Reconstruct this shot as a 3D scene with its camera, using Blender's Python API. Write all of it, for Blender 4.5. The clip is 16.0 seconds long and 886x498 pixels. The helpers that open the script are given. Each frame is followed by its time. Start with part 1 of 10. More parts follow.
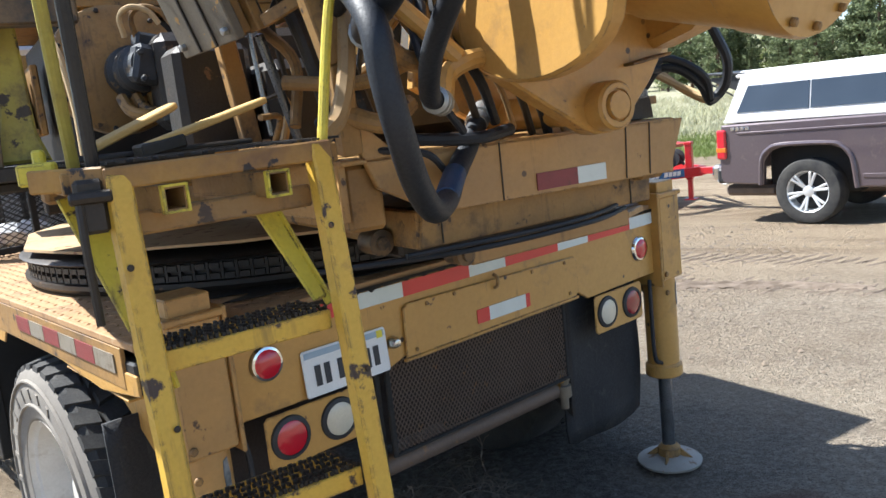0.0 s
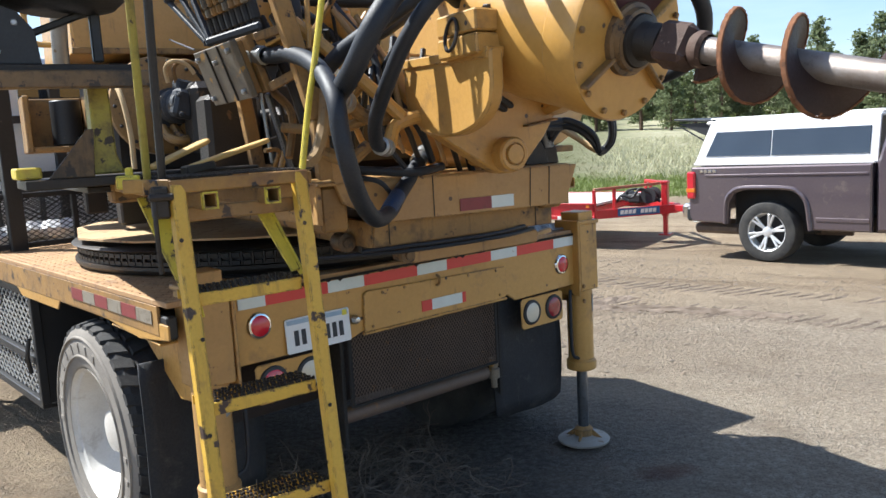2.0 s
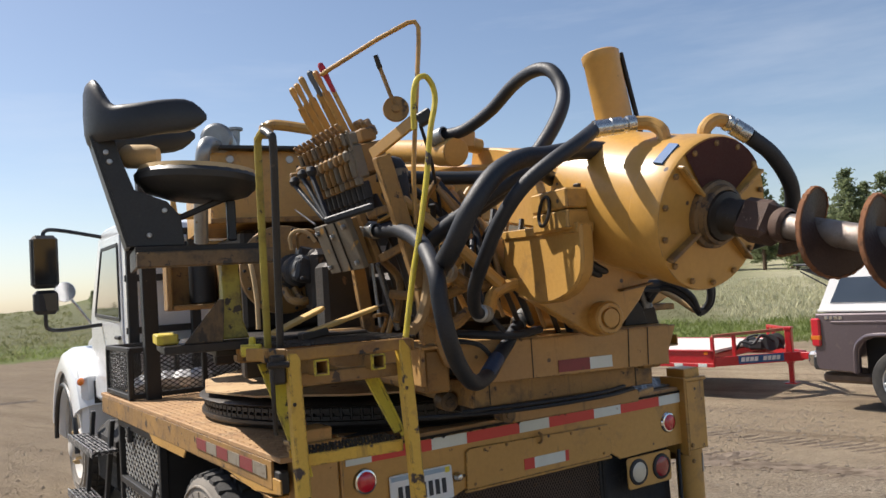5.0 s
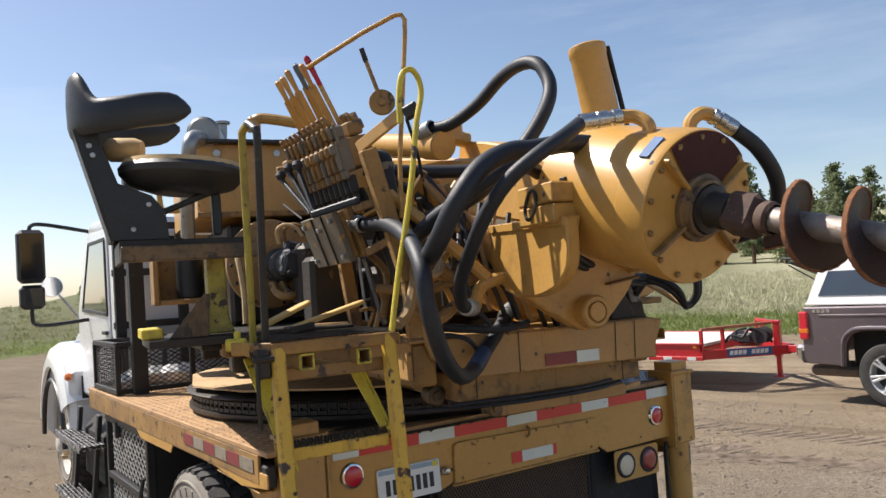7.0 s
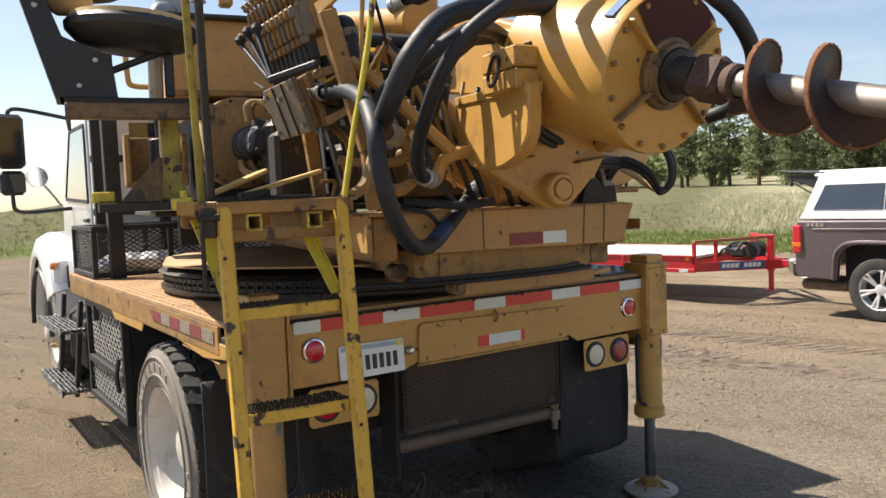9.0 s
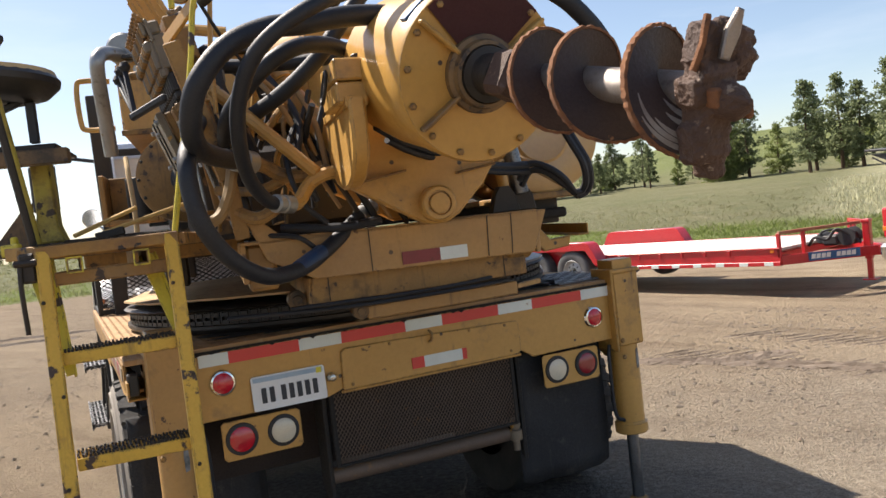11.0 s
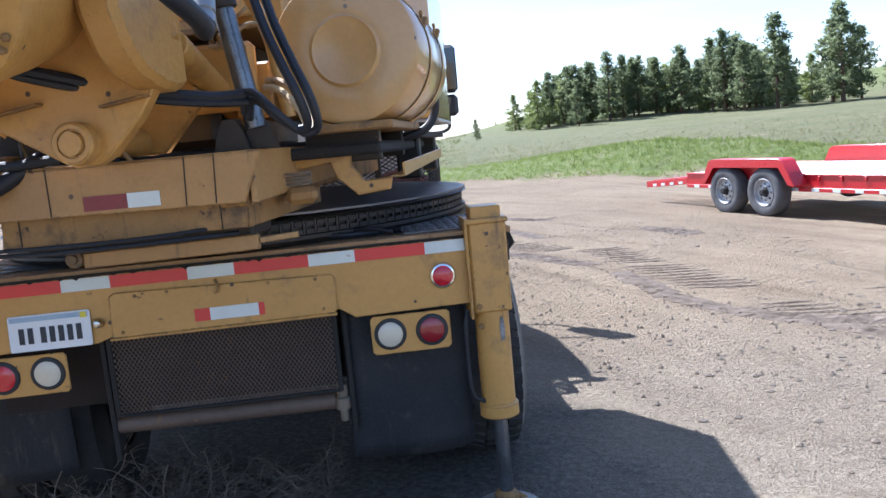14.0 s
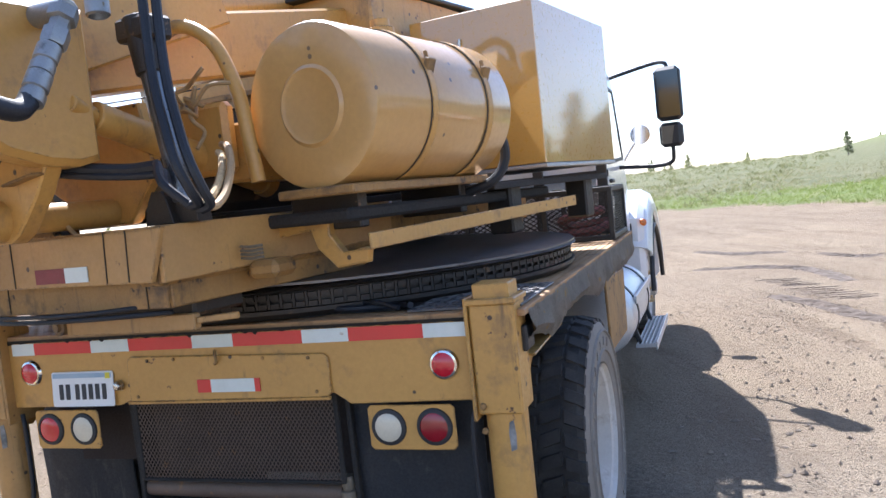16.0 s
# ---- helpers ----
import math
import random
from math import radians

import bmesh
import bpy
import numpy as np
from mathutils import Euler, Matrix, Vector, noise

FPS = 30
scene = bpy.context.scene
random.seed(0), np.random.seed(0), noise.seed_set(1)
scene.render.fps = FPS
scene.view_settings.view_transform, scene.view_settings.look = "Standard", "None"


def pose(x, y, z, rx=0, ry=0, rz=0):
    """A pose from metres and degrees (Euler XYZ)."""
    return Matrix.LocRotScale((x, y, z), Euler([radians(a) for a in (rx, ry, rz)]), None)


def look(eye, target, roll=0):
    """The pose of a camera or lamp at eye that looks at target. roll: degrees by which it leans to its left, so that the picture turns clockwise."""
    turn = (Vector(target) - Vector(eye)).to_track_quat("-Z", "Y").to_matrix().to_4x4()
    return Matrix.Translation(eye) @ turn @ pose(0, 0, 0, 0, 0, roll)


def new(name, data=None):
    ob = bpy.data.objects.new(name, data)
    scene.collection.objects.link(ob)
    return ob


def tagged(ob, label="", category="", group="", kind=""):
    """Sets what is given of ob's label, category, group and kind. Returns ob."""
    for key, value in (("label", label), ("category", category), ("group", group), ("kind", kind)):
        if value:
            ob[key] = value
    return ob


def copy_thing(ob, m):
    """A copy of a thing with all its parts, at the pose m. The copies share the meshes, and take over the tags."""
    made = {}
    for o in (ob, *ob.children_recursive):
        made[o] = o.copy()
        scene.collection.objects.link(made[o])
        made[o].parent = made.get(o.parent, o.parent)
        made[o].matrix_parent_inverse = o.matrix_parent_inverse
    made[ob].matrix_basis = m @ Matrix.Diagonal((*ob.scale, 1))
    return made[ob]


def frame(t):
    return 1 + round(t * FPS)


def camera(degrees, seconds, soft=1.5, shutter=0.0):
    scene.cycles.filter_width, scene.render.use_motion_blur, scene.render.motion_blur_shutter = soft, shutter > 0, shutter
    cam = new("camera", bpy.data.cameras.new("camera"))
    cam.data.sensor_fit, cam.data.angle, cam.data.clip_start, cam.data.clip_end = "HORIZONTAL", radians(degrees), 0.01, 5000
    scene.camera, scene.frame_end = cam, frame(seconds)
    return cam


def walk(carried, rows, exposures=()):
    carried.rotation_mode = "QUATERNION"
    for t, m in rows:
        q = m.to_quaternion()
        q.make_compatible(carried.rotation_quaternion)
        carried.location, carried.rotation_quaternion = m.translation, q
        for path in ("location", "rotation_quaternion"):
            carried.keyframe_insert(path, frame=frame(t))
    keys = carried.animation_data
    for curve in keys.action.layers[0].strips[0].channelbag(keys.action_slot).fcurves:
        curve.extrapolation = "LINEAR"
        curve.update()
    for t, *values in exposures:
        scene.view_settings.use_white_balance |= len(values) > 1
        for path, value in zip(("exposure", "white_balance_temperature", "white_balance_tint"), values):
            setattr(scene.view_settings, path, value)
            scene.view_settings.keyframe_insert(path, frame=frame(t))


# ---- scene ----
cam = camera(57.5, 16.0)
METRES, EYE, TILT, LEAN, TURN = 5.839, 1.67, 0.0, 0.0, -9.3
SUN, SKY = 5.0, 0.089
# seconds, stops, kelvin, tint
EXPOSURES = [(0.0, 1.38, 5950, 8), (2.0, 1.16, 5980, 8), (2.5, 0.98, 6050, 9), (3.0, 0.90, 6500, 10), (3.5, 0.48, 6750, 11), (6.0, 0.62, 6600, 12), (7.0, 0.68, 6600, 12), (8.0, 0.84, 6900, 12),
             (10.5, 0.95, 7000, 13), (12.0, 1.10, 6750, 14), (13.0, 1.33, 6400, 13), (14.0, 1.52, 5450, 14), (14.5, 1.57, 5450, 15), (15.0, 1.50, 5500, 15), (16.0, 1.70, 5750, 15)]
ROWS = [
    (0.0, 0.0, 0.0, 0.0, -1.03, -9.57, 6.11),
    (0.5, -0.0021, -0.0456, -0.0006, -2.7, -10.43, 4.43),
    (1.0, 0.0213, -0.0897, -0.0017, -0.09, -10.93, 2.96),
    (1.5, 0.0399, -0.1205, 0.0037, 0.73, -9.74, 2.95),
    (2.0, 0.033, -0.147, 0.0064, -0.5, -7.71, 3.21),
    (2.5, 0.0391, -0.1713, 0.0125, 1.51, -6.34, 3.26),
    (3.0, 0.0425, -0.171, 0.0199, 3.81, -1.8, 2.93),
    (3.5, 0.0438, -0.1727, 0.022, 6.55, 2.72, 2.84),
    (6.0, 0.0465, -0.1722, 0.0206, 7.75, 2.68, 3.62),
    (6.5, 0.0471, -0.1723, 0.0207, 7.41, 2.48, 3.59),
    (7.0, 0.0478, -0.1711, 0.0207, 7.02, 2.28, 3.67),
    (7.5, 0.0463, -0.1719, 0.0151, 6.49, 0.02, 2.84),
    (8.0, 0.0449, -0.1664, 0.0061, 5.93, -4.64, 2.31),
    (10.5, 0.17, -0.1313, -0.012, 13.41, -1.78, 4.69),
    (11.0, 0.209, -0.1046, -0.0119, 15.8, -2.4, 6.61),
    (11.5, 0.2595, -0.0807, -0.012, 17.11, -4.09, 7.26),
    (12.0, 0.3022, -0.0481, -0.0194, 19.85, -5.44, 7.22),
    (12.5, 0.34, 0.0007, -0.0135, 24.06, -5.65, 6.67),
    (13.0, 0.3851, 0.0373, -0.0222, 28.51, -6.18, 6.24),
    (13.5, 0.4294, 0.0757, -0.0212, 31.7, -7.44, 6.13),
    (14.0, 0.4548, 0.1275, -0.0203, 35.25, -7.55, 5.31),
    (14.5, 0.4945, 0.1803, -0.0235, 41.83, -7.03, 5.86),
    (15.0, 0.5278, 0.2274, -0.0214, 49.34, -7.37, 7.44),
    (15.5, 0.5267, 0.2937, -0.0192, 54.67, -6.8, 7.76),
    (16.0, 0.532, 0.3459, -0.015, 60.16, -3.77, 6.09),
]
# Exposure follows the light meter of the clip.
walk(cam, [(t, pose(0, 0, EYE, TILT, LEAN, TURN) @ pose(METRES * x, METRES * y, METRES * z, 90 + pitch, roll, yaw)) for t, x, y, z, yaw, pitch, roll in ROWS],
     EXPOSURES)

# ---- light ----
# Truck frame: x to its right, y ahead, origin under the middle of the tail.
TRUCK = pose(0.5847, 2.6373, 0, 0, 0, 31.9)
# Slewing drill rig: origin at the turntable's pivot.
RIG = TRUCK @ pose(0, 1.12, 0, 0, 0, -10)
SUN_DIR = (TRUCK.to_3x3() @ Vector((-0.40, 0.69, 1.0))).normalized()
sun_el = math.asin(SUN_DIR.z)
sun_az = math.atan2(SUN_DIR.x, SUN_DIR.y)

world = bpy.data.worlds.new("sky")
scene.world = world
world.use_nodes = True
wt = world.node_tree
wt.nodes.clear()
sky = wt.nodes.new("ShaderNodeTexSky")
sky.sky_type = "NISHITA"
sky.sun_disc = False
sky.sun_elevation, sky.sun_rotation = sun_el, sun_az
sky.altitude, sky.air_density, sky.dust_density, sky.ozone_density = 900, 1.0, 1.6, 1.0
# thin cirrus streaks over the blue
wtc = wt.nodes.new("ShaderNodeTexCoord")
wmap = wt.nodes.new("ShaderNodeMapping")
wmap.inputs["Scale"].default_value = (1.0, 1.6, 7.0)
wno = wt.nodes.new("ShaderNodeTexNoise")
wno.inputs["Scale"].default_value, wno.inputs["Detail"].default_value, wno.inputs["Roughness"].default_value = 1.7, 6, 0.6
wra = wt.nodes.new("ShaderNodeMapRange")
wra.inputs[1].default_value, wra.inputs[2].default_value = 0.46, 0.78
wra.inputs[3].default_value, wra.inputs[4].default_value = 0.0, 0.28
wmix = wt.nodes.new("ShaderNodeMix")
wmix.data_type = "RGBA"
wmix.inputs[7].default_value = (6.6, 7.1, 7.8, 1)
wbg = wt.nodes.new("ShaderNodeBackground")
wbg.inputs[1].default_value = SKY
wout = wt.nodes.new("ShaderNodeOutputWorld")
wt.links.new(wtc.outputs["Generated"], wmap.inputs[0])
wt.links.new(wmap.outputs[0], wno.inputs["Vector"])
wt.links.new(wno.outputs["Fac"], wra.inputs[0])
wt.links.new(wra.outputs[0], wmix.inputs[0])
wt.links.new(sky.outputs[0], wmix.inputs[6])
wt.links.new(wmix.outputs[2], wbg.inputs[0])
wt.links.new(wbg.outputs[0], wout.inputs[0])

sun = new("sun", bpy.data.lights.new("sun", "SUN"))
sun.data.energy, sun.data.angle, sun.data.color = SUN, radians(0.53), (1.0, 0.95, 0.87)
sun.matrix_world = look(SUN_DIR * 60, (0, 0, 0))


# ---- materials ----
def nodes_of(name):
    m = bpy.data.materials.new(name)
    m.use_nodes = True
    t = m.node_tree
    t.nodes.clear()
    o = t.nodes.new("ShaderNodeOutputMaterial")
    b = t.nodes.new("ShaderNodeBsdfPrincipled")
    t.links.new(b.outputs[0], o.inputs[0])
    return m, t, b


def tex(t, kind, vec, **kw):
    n = t.nodes.new(kind)
    t.links.new(vec, n.inputs["Vector"])
    for k, v in kw.items():
        n.inputs[k.replace("_", " ").title()].default_value = v
    return n


def ramp(t, fac, lo, hi, a=0.0, b=1.0):
    n = t.nodes.new("ShaderNodeMapRange")
    for i, v in enumerate((lo, hi, a, b)):
        n.inputs[i + 1].default_value = v
    t.links.new(fac, n.inputs[0])
    return n.outputs[0]


def mixc(t, fac, a, b, blend="MIX"):
    n = t.nodes.new("ShaderNodeMix")
    n.data_type, n.blend_type = "RGBA", blend
    if isinstance(fac, float):
        n.inputs[0].default_value = fac
    else:
        t.links.new(fac, n.inputs[0])
    for i, c in ((6, a), (7, b)):
        if isinstance(c, tuple):
            n.inputs[i].default_value = (*c[:3], 1)
        else:
            t.links.new(c, n.inputs[i])
    return n.outputs[2]


def calc(t, op, a, b=0.0):
    n = t.nodes.new("ShaderNodeMath")
    n.operation = op
    for i, c in enumerate((a, b)):
        if isinstance(c, (int, float)):
            n.inputs[i].default_value = c
        else:
            t.links.new(c, n.inputs[i])
    return n.outputs[0]


def bumped(t, b, height, strength, dist=0.01):
    n = t.nodes.new("ShaderNodeBump")
    n.inputs["Strength"].default_value, n.inputs["Distance"].default_value = strength, dist
    t.links.new(height, n.inputs["Height"])
    t.links.new(n.outputs[0], b.inputs["Normal"])


def surface(name, base, second, rough, metal=0.0, scale=3.0, amount=0.6, chip=None, chip_at=0.66, chip_scale=16.0, grime=None, grime_at=0.55,
            coat=0.0, bump=0.15, stretch=(1, 1, 1), rough_var=0.15, streak=None, streak_at=0.58, edge=None, edge_width=0.006, pits=None):
    """Paint, steel, rubber and the like: a base tone, slow variation, fine grain, chips of what is beneath, grime."""
    m, t, b = nodes_of(name)
    co = t.nodes.new("ShaderNodeTexCoord").outputs["Object"]
    mp = t.nodes.new("ShaderNodeMapping")
    mp.inputs["Scale"].default_value = stretch
    t.links.new(co, mp.inputs[0])
    slow = tex(t, "ShaderNodeTexNoise", mp.outputs[0], scale=scale, detail=5, roughness=0.6)
    fine = tex(t, "ShaderNodeTexNoise", co, scale=scale * 28, detail=4, roughness=0.65)
    col = mixc(t, ramp(t, slow.outputs["Fac"], 0.35, 0.68, 0, amount), base, second)
    col = mixc(t, ramp(t, fine.outputs["Fac"], 0.3, 0.75, 0, 0.22), col, tuple(c * 0.45 for c in base))
    r = ramp(t, fine.outputs["Fac"], 0.2, 0.8, max(rough - rough_var, 0.03), min(rough + rough_var, 1))
    if grime:
        g = tex(t, "ShaderNodeTexNoise", mp.outputs[0], scale=scale * 2.3, detail=8, roughness=0.7)
        gf = ramp(t, g.outputs["Fac"], grime_at, grime_at + 0.16, 0, 0.8)
        col = mixc(t, gf, col, grime)
    if chip:
        c = tex(t, "ShaderNodeTexNoise", co, scale=chip_scale, detail=6, roughness=0.62)
        cf = ramp(t, c.outputs["Fac"], chip_at, chip_at + 0.03)
        col = mixc(t, cf, col, chip)
    if streak:
        # runs of dirt that hang down the face
        sm = t.nodes.new("ShaderNodeMapping")
        sm.inputs["Scale"].default_value = (1, 1, 0.12)
        t.links.new(co, sm.inputs[0])
        s1 = tex(t, "ShaderNodeTexNoise", sm.outputs[0], scale=24.0, detail=6, roughness=0.65)
        s2 = tex(t, "ShaderNodeTexNoise", co, scale=3.1, detail=3, roughness=0.5)
        sf = calc(t, "MULTIPLY", ramp(t, s1.outputs["Fac"], streak_at, streak_at + 0.14, 0, 0.85), ramp(t, s2.outputs["Fac"], 0.40, 0.60))
        col = mixc(t, sf, col, streak)
    if pits:
        # small round knocks through the paint
        pv = tex(t, "ShaderNodeTexVoronoi", co, scale=13.0)
        pr = t.nodes.new("ShaderNodeSeparateColor")
        t.links.new(pv.outputs["Color"], pr.inputs[0])
        pf = calc(t, "MULTIPLY", ramp(t, pv.outputs["Distance"], 0.09, 0.12, 1, 0), ramp(t, pr.outputs[0], 0.60, 0.66))
        col = mixc(t, pf, col, pits)
    if edge:
        # paint worn through along corners
        bv = t.nodes.new("ShaderNodeBevel")
        bv.samples = 4
        bv.inputs["Radius"].default_value = edge_width
        ge = t.nodes.new("ShaderNodeNewGeometry")
        dt = t.nodes.new("ShaderNodeVectorMath")
        dt.operation = "DOT_PRODUCT"
        t.links.new(bv.outputs[0], dt.inputs[0])
        t.links.new(ge.outputs["Normal"], dt.inputs[1])
        en = tex(t, "ShaderNodeTexNoise", co, scale=19.0, detail=6, roughness=0.7)
        ef = calc(t, "MULTIPLY", ramp(t, dt.outputs["Value"], 0.975, 0.90, 0, 1), ramp(t, en.outputs["Fac"], 0.47, 0.56))
        col = mixc(t, ef, col, edge)
    t.links.new(col, b.inputs["Base Color"])
    t.links.new(r, b.inputs["Roughness"])
    b.inputs["Metallic"].default_value = metal
    b.inputs["Coat Weight"].default_value = coat
    b.inputs["Coat Roughness"].default_value = 0.25 if coat < 0.5 else (0.13 if coat < 0.9 else 0.05)
    b.inputs["Coat IOR"].default_value = 1.5 if coat < 0.95 else 1.9
    if bump:
        bumped(t, b, fine.outputs["Fac"], bump, 0.004)
    return m


RUST = (0.10, 0.045, 0.022)
YEL = (0.550, 0.308, 0.078)
WORN = (0.055, 0.036, 0.026)
M = {}
M["yellow"] = surface("yellow_paint", YEL, (0.44, 0.24, 0.06), 0.44, scale=2.2, chip=(0.10, 0.05, 0.03), chip_at=0.675, grime=(0.20, 0.12, 0.06), grime_at=0.56, coat=0.15, streak=(0.13, 0.08, 0.045), streak_at=0.60, pits=(0.06, 0.04, 0.03), edge=WORN)
M["yellow_old"] = surface("yellow_paint_grimy", (0.38, 0.21, 0.06), (0.20, 0.115, 0.045), 0.6, scale=3.5, amount=0.85, chip=(0.06, 0.038, 0.026), chip_at=0.62, grime=(0.065, 0.045, 0.03), grime_at=0.52, streak=(0.05, 0.035, 0.025), streak_at=0.56, pits=(0.05, 0.035, 0.03), edge=WORN)
M["yellow_gloss"] = surface("yellow_paint_satin", (0.560, 0.308, 0.066), (0.48, 0.258, 0.060), 0.40, scale=1.5, grime=(0.26, 0.14, 0.05), grime_at=0.57, coat=0.35, bump=0.02, rough_var=0.08, streak=(0.26, 0.15, 0.06), streak_at=0.62, pits=(0.08, 0.05, 0.035), edge=(0.12, 0.08, 0.05), edge_width=0.004)
M["yellow_dirty"] = surface("yellow_paint_dirty", (0.49, 0.280, 0.090), (0.33, 0.190, 0.075), 0.5, scale=2.6, amount=0.8, chip=(0.09, 0.05, 0.03), chip_at=0.66, grime=(0.17, 0.105, 0.055), grime_at=0.58, streak=(0.11, 0.07, 0.04), streak_at=0.60, pits=(0.06, 0.04, 0.03), edge=WORN)
M["yellow_sheet"] = surface("yellow_paint_gloss", (0.56, 0.31, 0.065), (0.50, 0.275, 0.06), 0.30, scale=1.5, grime=(0.36, 0.20, 0.06), grime_at=0.66, coat=1.0, bump=0.015, rough_var=0.08)
M["yellow_tank"] = surface("yellow_tank_enamel", (0.53, 0.310, 0.100), (0.46, 0.260, 0.088), 0.36, scale=1.6, grime=(0.28, 0.17, 0.07), grime_at=0.62, coat=0.75, bump=0.02, rough_var=0.08, pits=(0.12, 0.08, 0.05))
M["yellow_safety"] = surface("yellow_safety_paint", (0.68, 0.56, 0.05), (0.60, 0.42, 0.05), 0.5, scale=4, chip=(0.06, 0.04, 0.03), chip_at=0.62, grime=(0.42, 0.27, 0.05), grime_at=0.55, streak=(0.12, 0.08, 0.04), edge=WORN)
M["yellow_ladder"] = surface("yellow_paint_chipped", (0.65, 0.385, 0.048), (0.66, 0.43, 0.055), 0.5, scale=4, chip=(0.05, 0.03, 0.025), chip_at=0.60, chip_scale=11, grime=(0.25, 0.14, 0.05), grime_at=0.58, streak=(0.09, 0.055, 0.035), edge=WORN, edge_width=0.009)
M["bed"] = surface("rusty_tread_plate", (0.46, 0.28, 0.13), (0.32, 0.175, 0.08), 0.75, scale=2.5, amount=0.9, chip=(0.42, 0.28, 0.15), chip_at=0.6, grime=(0.09, 0.05, 0.028), grime_at=0.53, bump=0.3)
M["rust_plate"] = surface("weathered_plate", (0.52, 0.36, 0.19), (0.38, 0.23, 0.11), 0.75, scale=3, amount=0.9, chip=(0.20, 0.10, 0.05), chip_at=0.6, grime=(0.5, 0.36, 0.2), grime_at=0.55, bump=0.3)
M["dark_steel"] = surface("greasy_dark_steel", (0.020, 0.018, 0.016), (0.055, 0.038, 0.025), 0.5, metal=0.2, scale=5, chip=(0.13, 0.075, 0.04), chip_at=0.65, bump=0.35)
M["black"] = surface("black_paint", (0.016, 0.017, 0.019), (0.035, 0.034, 0.033), 0.5, scale=4, chip=(0.10, 0.08, 0.06), chip_at=0.68, bump=0.15)
M["rubber"] = surface("black_rubber", (0.022, 0.023, 0.026), (0.045, 0.045, 0.047), 0.62, scale=5, bump=0.2)
M["hose"] = surface("hose_rubber", (0.009, 0.012, 0.019), (0.020, 0.025, 0.034), 0.56, scale=6, bump=0.22, stretch=(1, 1, 1), grime=(0.06, 0.054, 0.046), grime_at=0.63)
M["hose_tan"] = surface("dusty_tan_hose", (0.36, 0.23, 0.10), (0.24, 0.15, 0.07), 0.6, scale=9, grime=(0.10, 0.06, 0.03), grime_at=0.6)
M["tyre"] = surface("dusty_tyre_rubber", (0.022, 0.022, 0.023), (0.075, 0.070, 0.062), 0.85, scale=6, amount=0.7, bump=0.3)
M["tyre_wall"] = surface("dusty_tyre_sidewall", (0.26, 0.235, 0.20), (0.17, 0.15, 0.13), 0.9, scale=4, amount=0.7, bump=0.3)
M["steel"] = surface("bright_steel", (0.62, 0.62, 0.60), (0.42, 0.40, 0.37), 0.26, metal=1.0, scale=8, bump=0.05)
M["ram_steel"] = surface("blued_ram_steel", (0.20, 0.22, 0.25), (0.10, 0.10, 0.10), 0.32, metal=0.8, scale=8, bump=0.08, grime=(0.04, 0.035, 0.03), grime_at=0.56)
M["fitting"] = surface("dull_zinc_fitting", (0.36, 0.37, 0.37), (0.22, 0.215, 0.20), 0.42, metal=0.7, scale=9, chip=(0.20, 0.14, 0.08), chip_at=0.64, grime=(0.07, 0.06, 0.05), grime_at=0.58)
M["galv"] = surface("galvanised_steel", (0.55, 0.56, 0.56), (0.38, 0.38, 0.37), 0.45, metal=0.8, scale=9, chip=(0.28, 0.18, 0.10), chip_at=0.68)
M["alloy"] = surface("wheel_alloy", (0.72, 0.73, 0.74), (0.58, 0.58, 0.58), 0.34, metal=0.45, scale=4, bump=0.05)
M["white_wheel"] = surface("white_wheel_paint", (0.64, 0.62, 0.58), (0.50, 0.46, 0.40), 0.55, scale=4, amount=0.8, grime=(0.34, 0.29, 0.23), grime_at=0.55)
M["white"] = surface("white_cab_paint", (0.78, 0.80, 0.82), (0.70, 0.71, 0.72), 0.3, scale=1.5, grime=(0.55, 0.52, 0.47), grime_at=0.66, coat=0.6, bump=0.02, rough_var=0.08)
M["pad"] = surface("worn_foam", (0.62, 0.45, 0.24), (0.50, 0.33, 0.15), 0.85, scale=6, grime=(0.22, 0.13, 0.07), grime_at=0.6, bump=0.4)
M["vinyl"] = surface("black_vinyl", (0.020, 0.021, 0.023), (0.035, 0.035, 0.036), 0.45, scale=5, bump=0.12)
M["wood"] = surface("yellowed_timber", (0.62, 0.40, 0.13), (0.50, 0.29, 0.09), 0.7, scale=6, stretch=(1, 8, 8), grime=(0.25, 0.15, 0.06), grime_at=0.6, bump=0.25)
M["maroon"] = surface("dull_maroon_primer", (0.13, 0.035, 0.035), (0.09, 0.025, 0.022), 0.6, scale=5, chip=(0.22, 0.10, 0.05), chip_at=0.68)
M["grip_wood"] = surface("yellowed_grip", (0.56, 0.33, 0.10), (0.42, 0.22, 0.07), 0.5, scale=7, grime=(0.16, 0.09, 0.05), grime_at=0.6)
M["grip_blue"] = surface("grimy_blue_grip", (0.09, 0.13, 0.17), (0.20, 0.14, 0.07), 0.55, scale=9)
M["red_grip"] = surface("red_grip", (0.45, 0.02, 0.05), (0.35, 0.015, 0.04), 0.4, scale=8)
M["blue"] = surface("blue_label", (0.03, 0.12, 0.30), (0.02, 0.07, 0.17), 0.45, scale=9, grime=(0.02, 0.02, 0.03), grime_at=0.58)
M["sleeve_blue"] = surface("dark_blue_sleeve", (0.016, 0.050, 0.125), (0.012, 0.028, 0.065), 0.45, scale=9, grime=(0.02, 0.02, 0.03), grime_at=0.58)
M["red_tape"] = surface("red_reflective_tape", (0.66, 0.048, 0.042), (0.56, 0.045, 0.036), 0.35, scale=10, chip=(0.30, 0.17, 0.08), chip_at=0.72, bump=0.05)
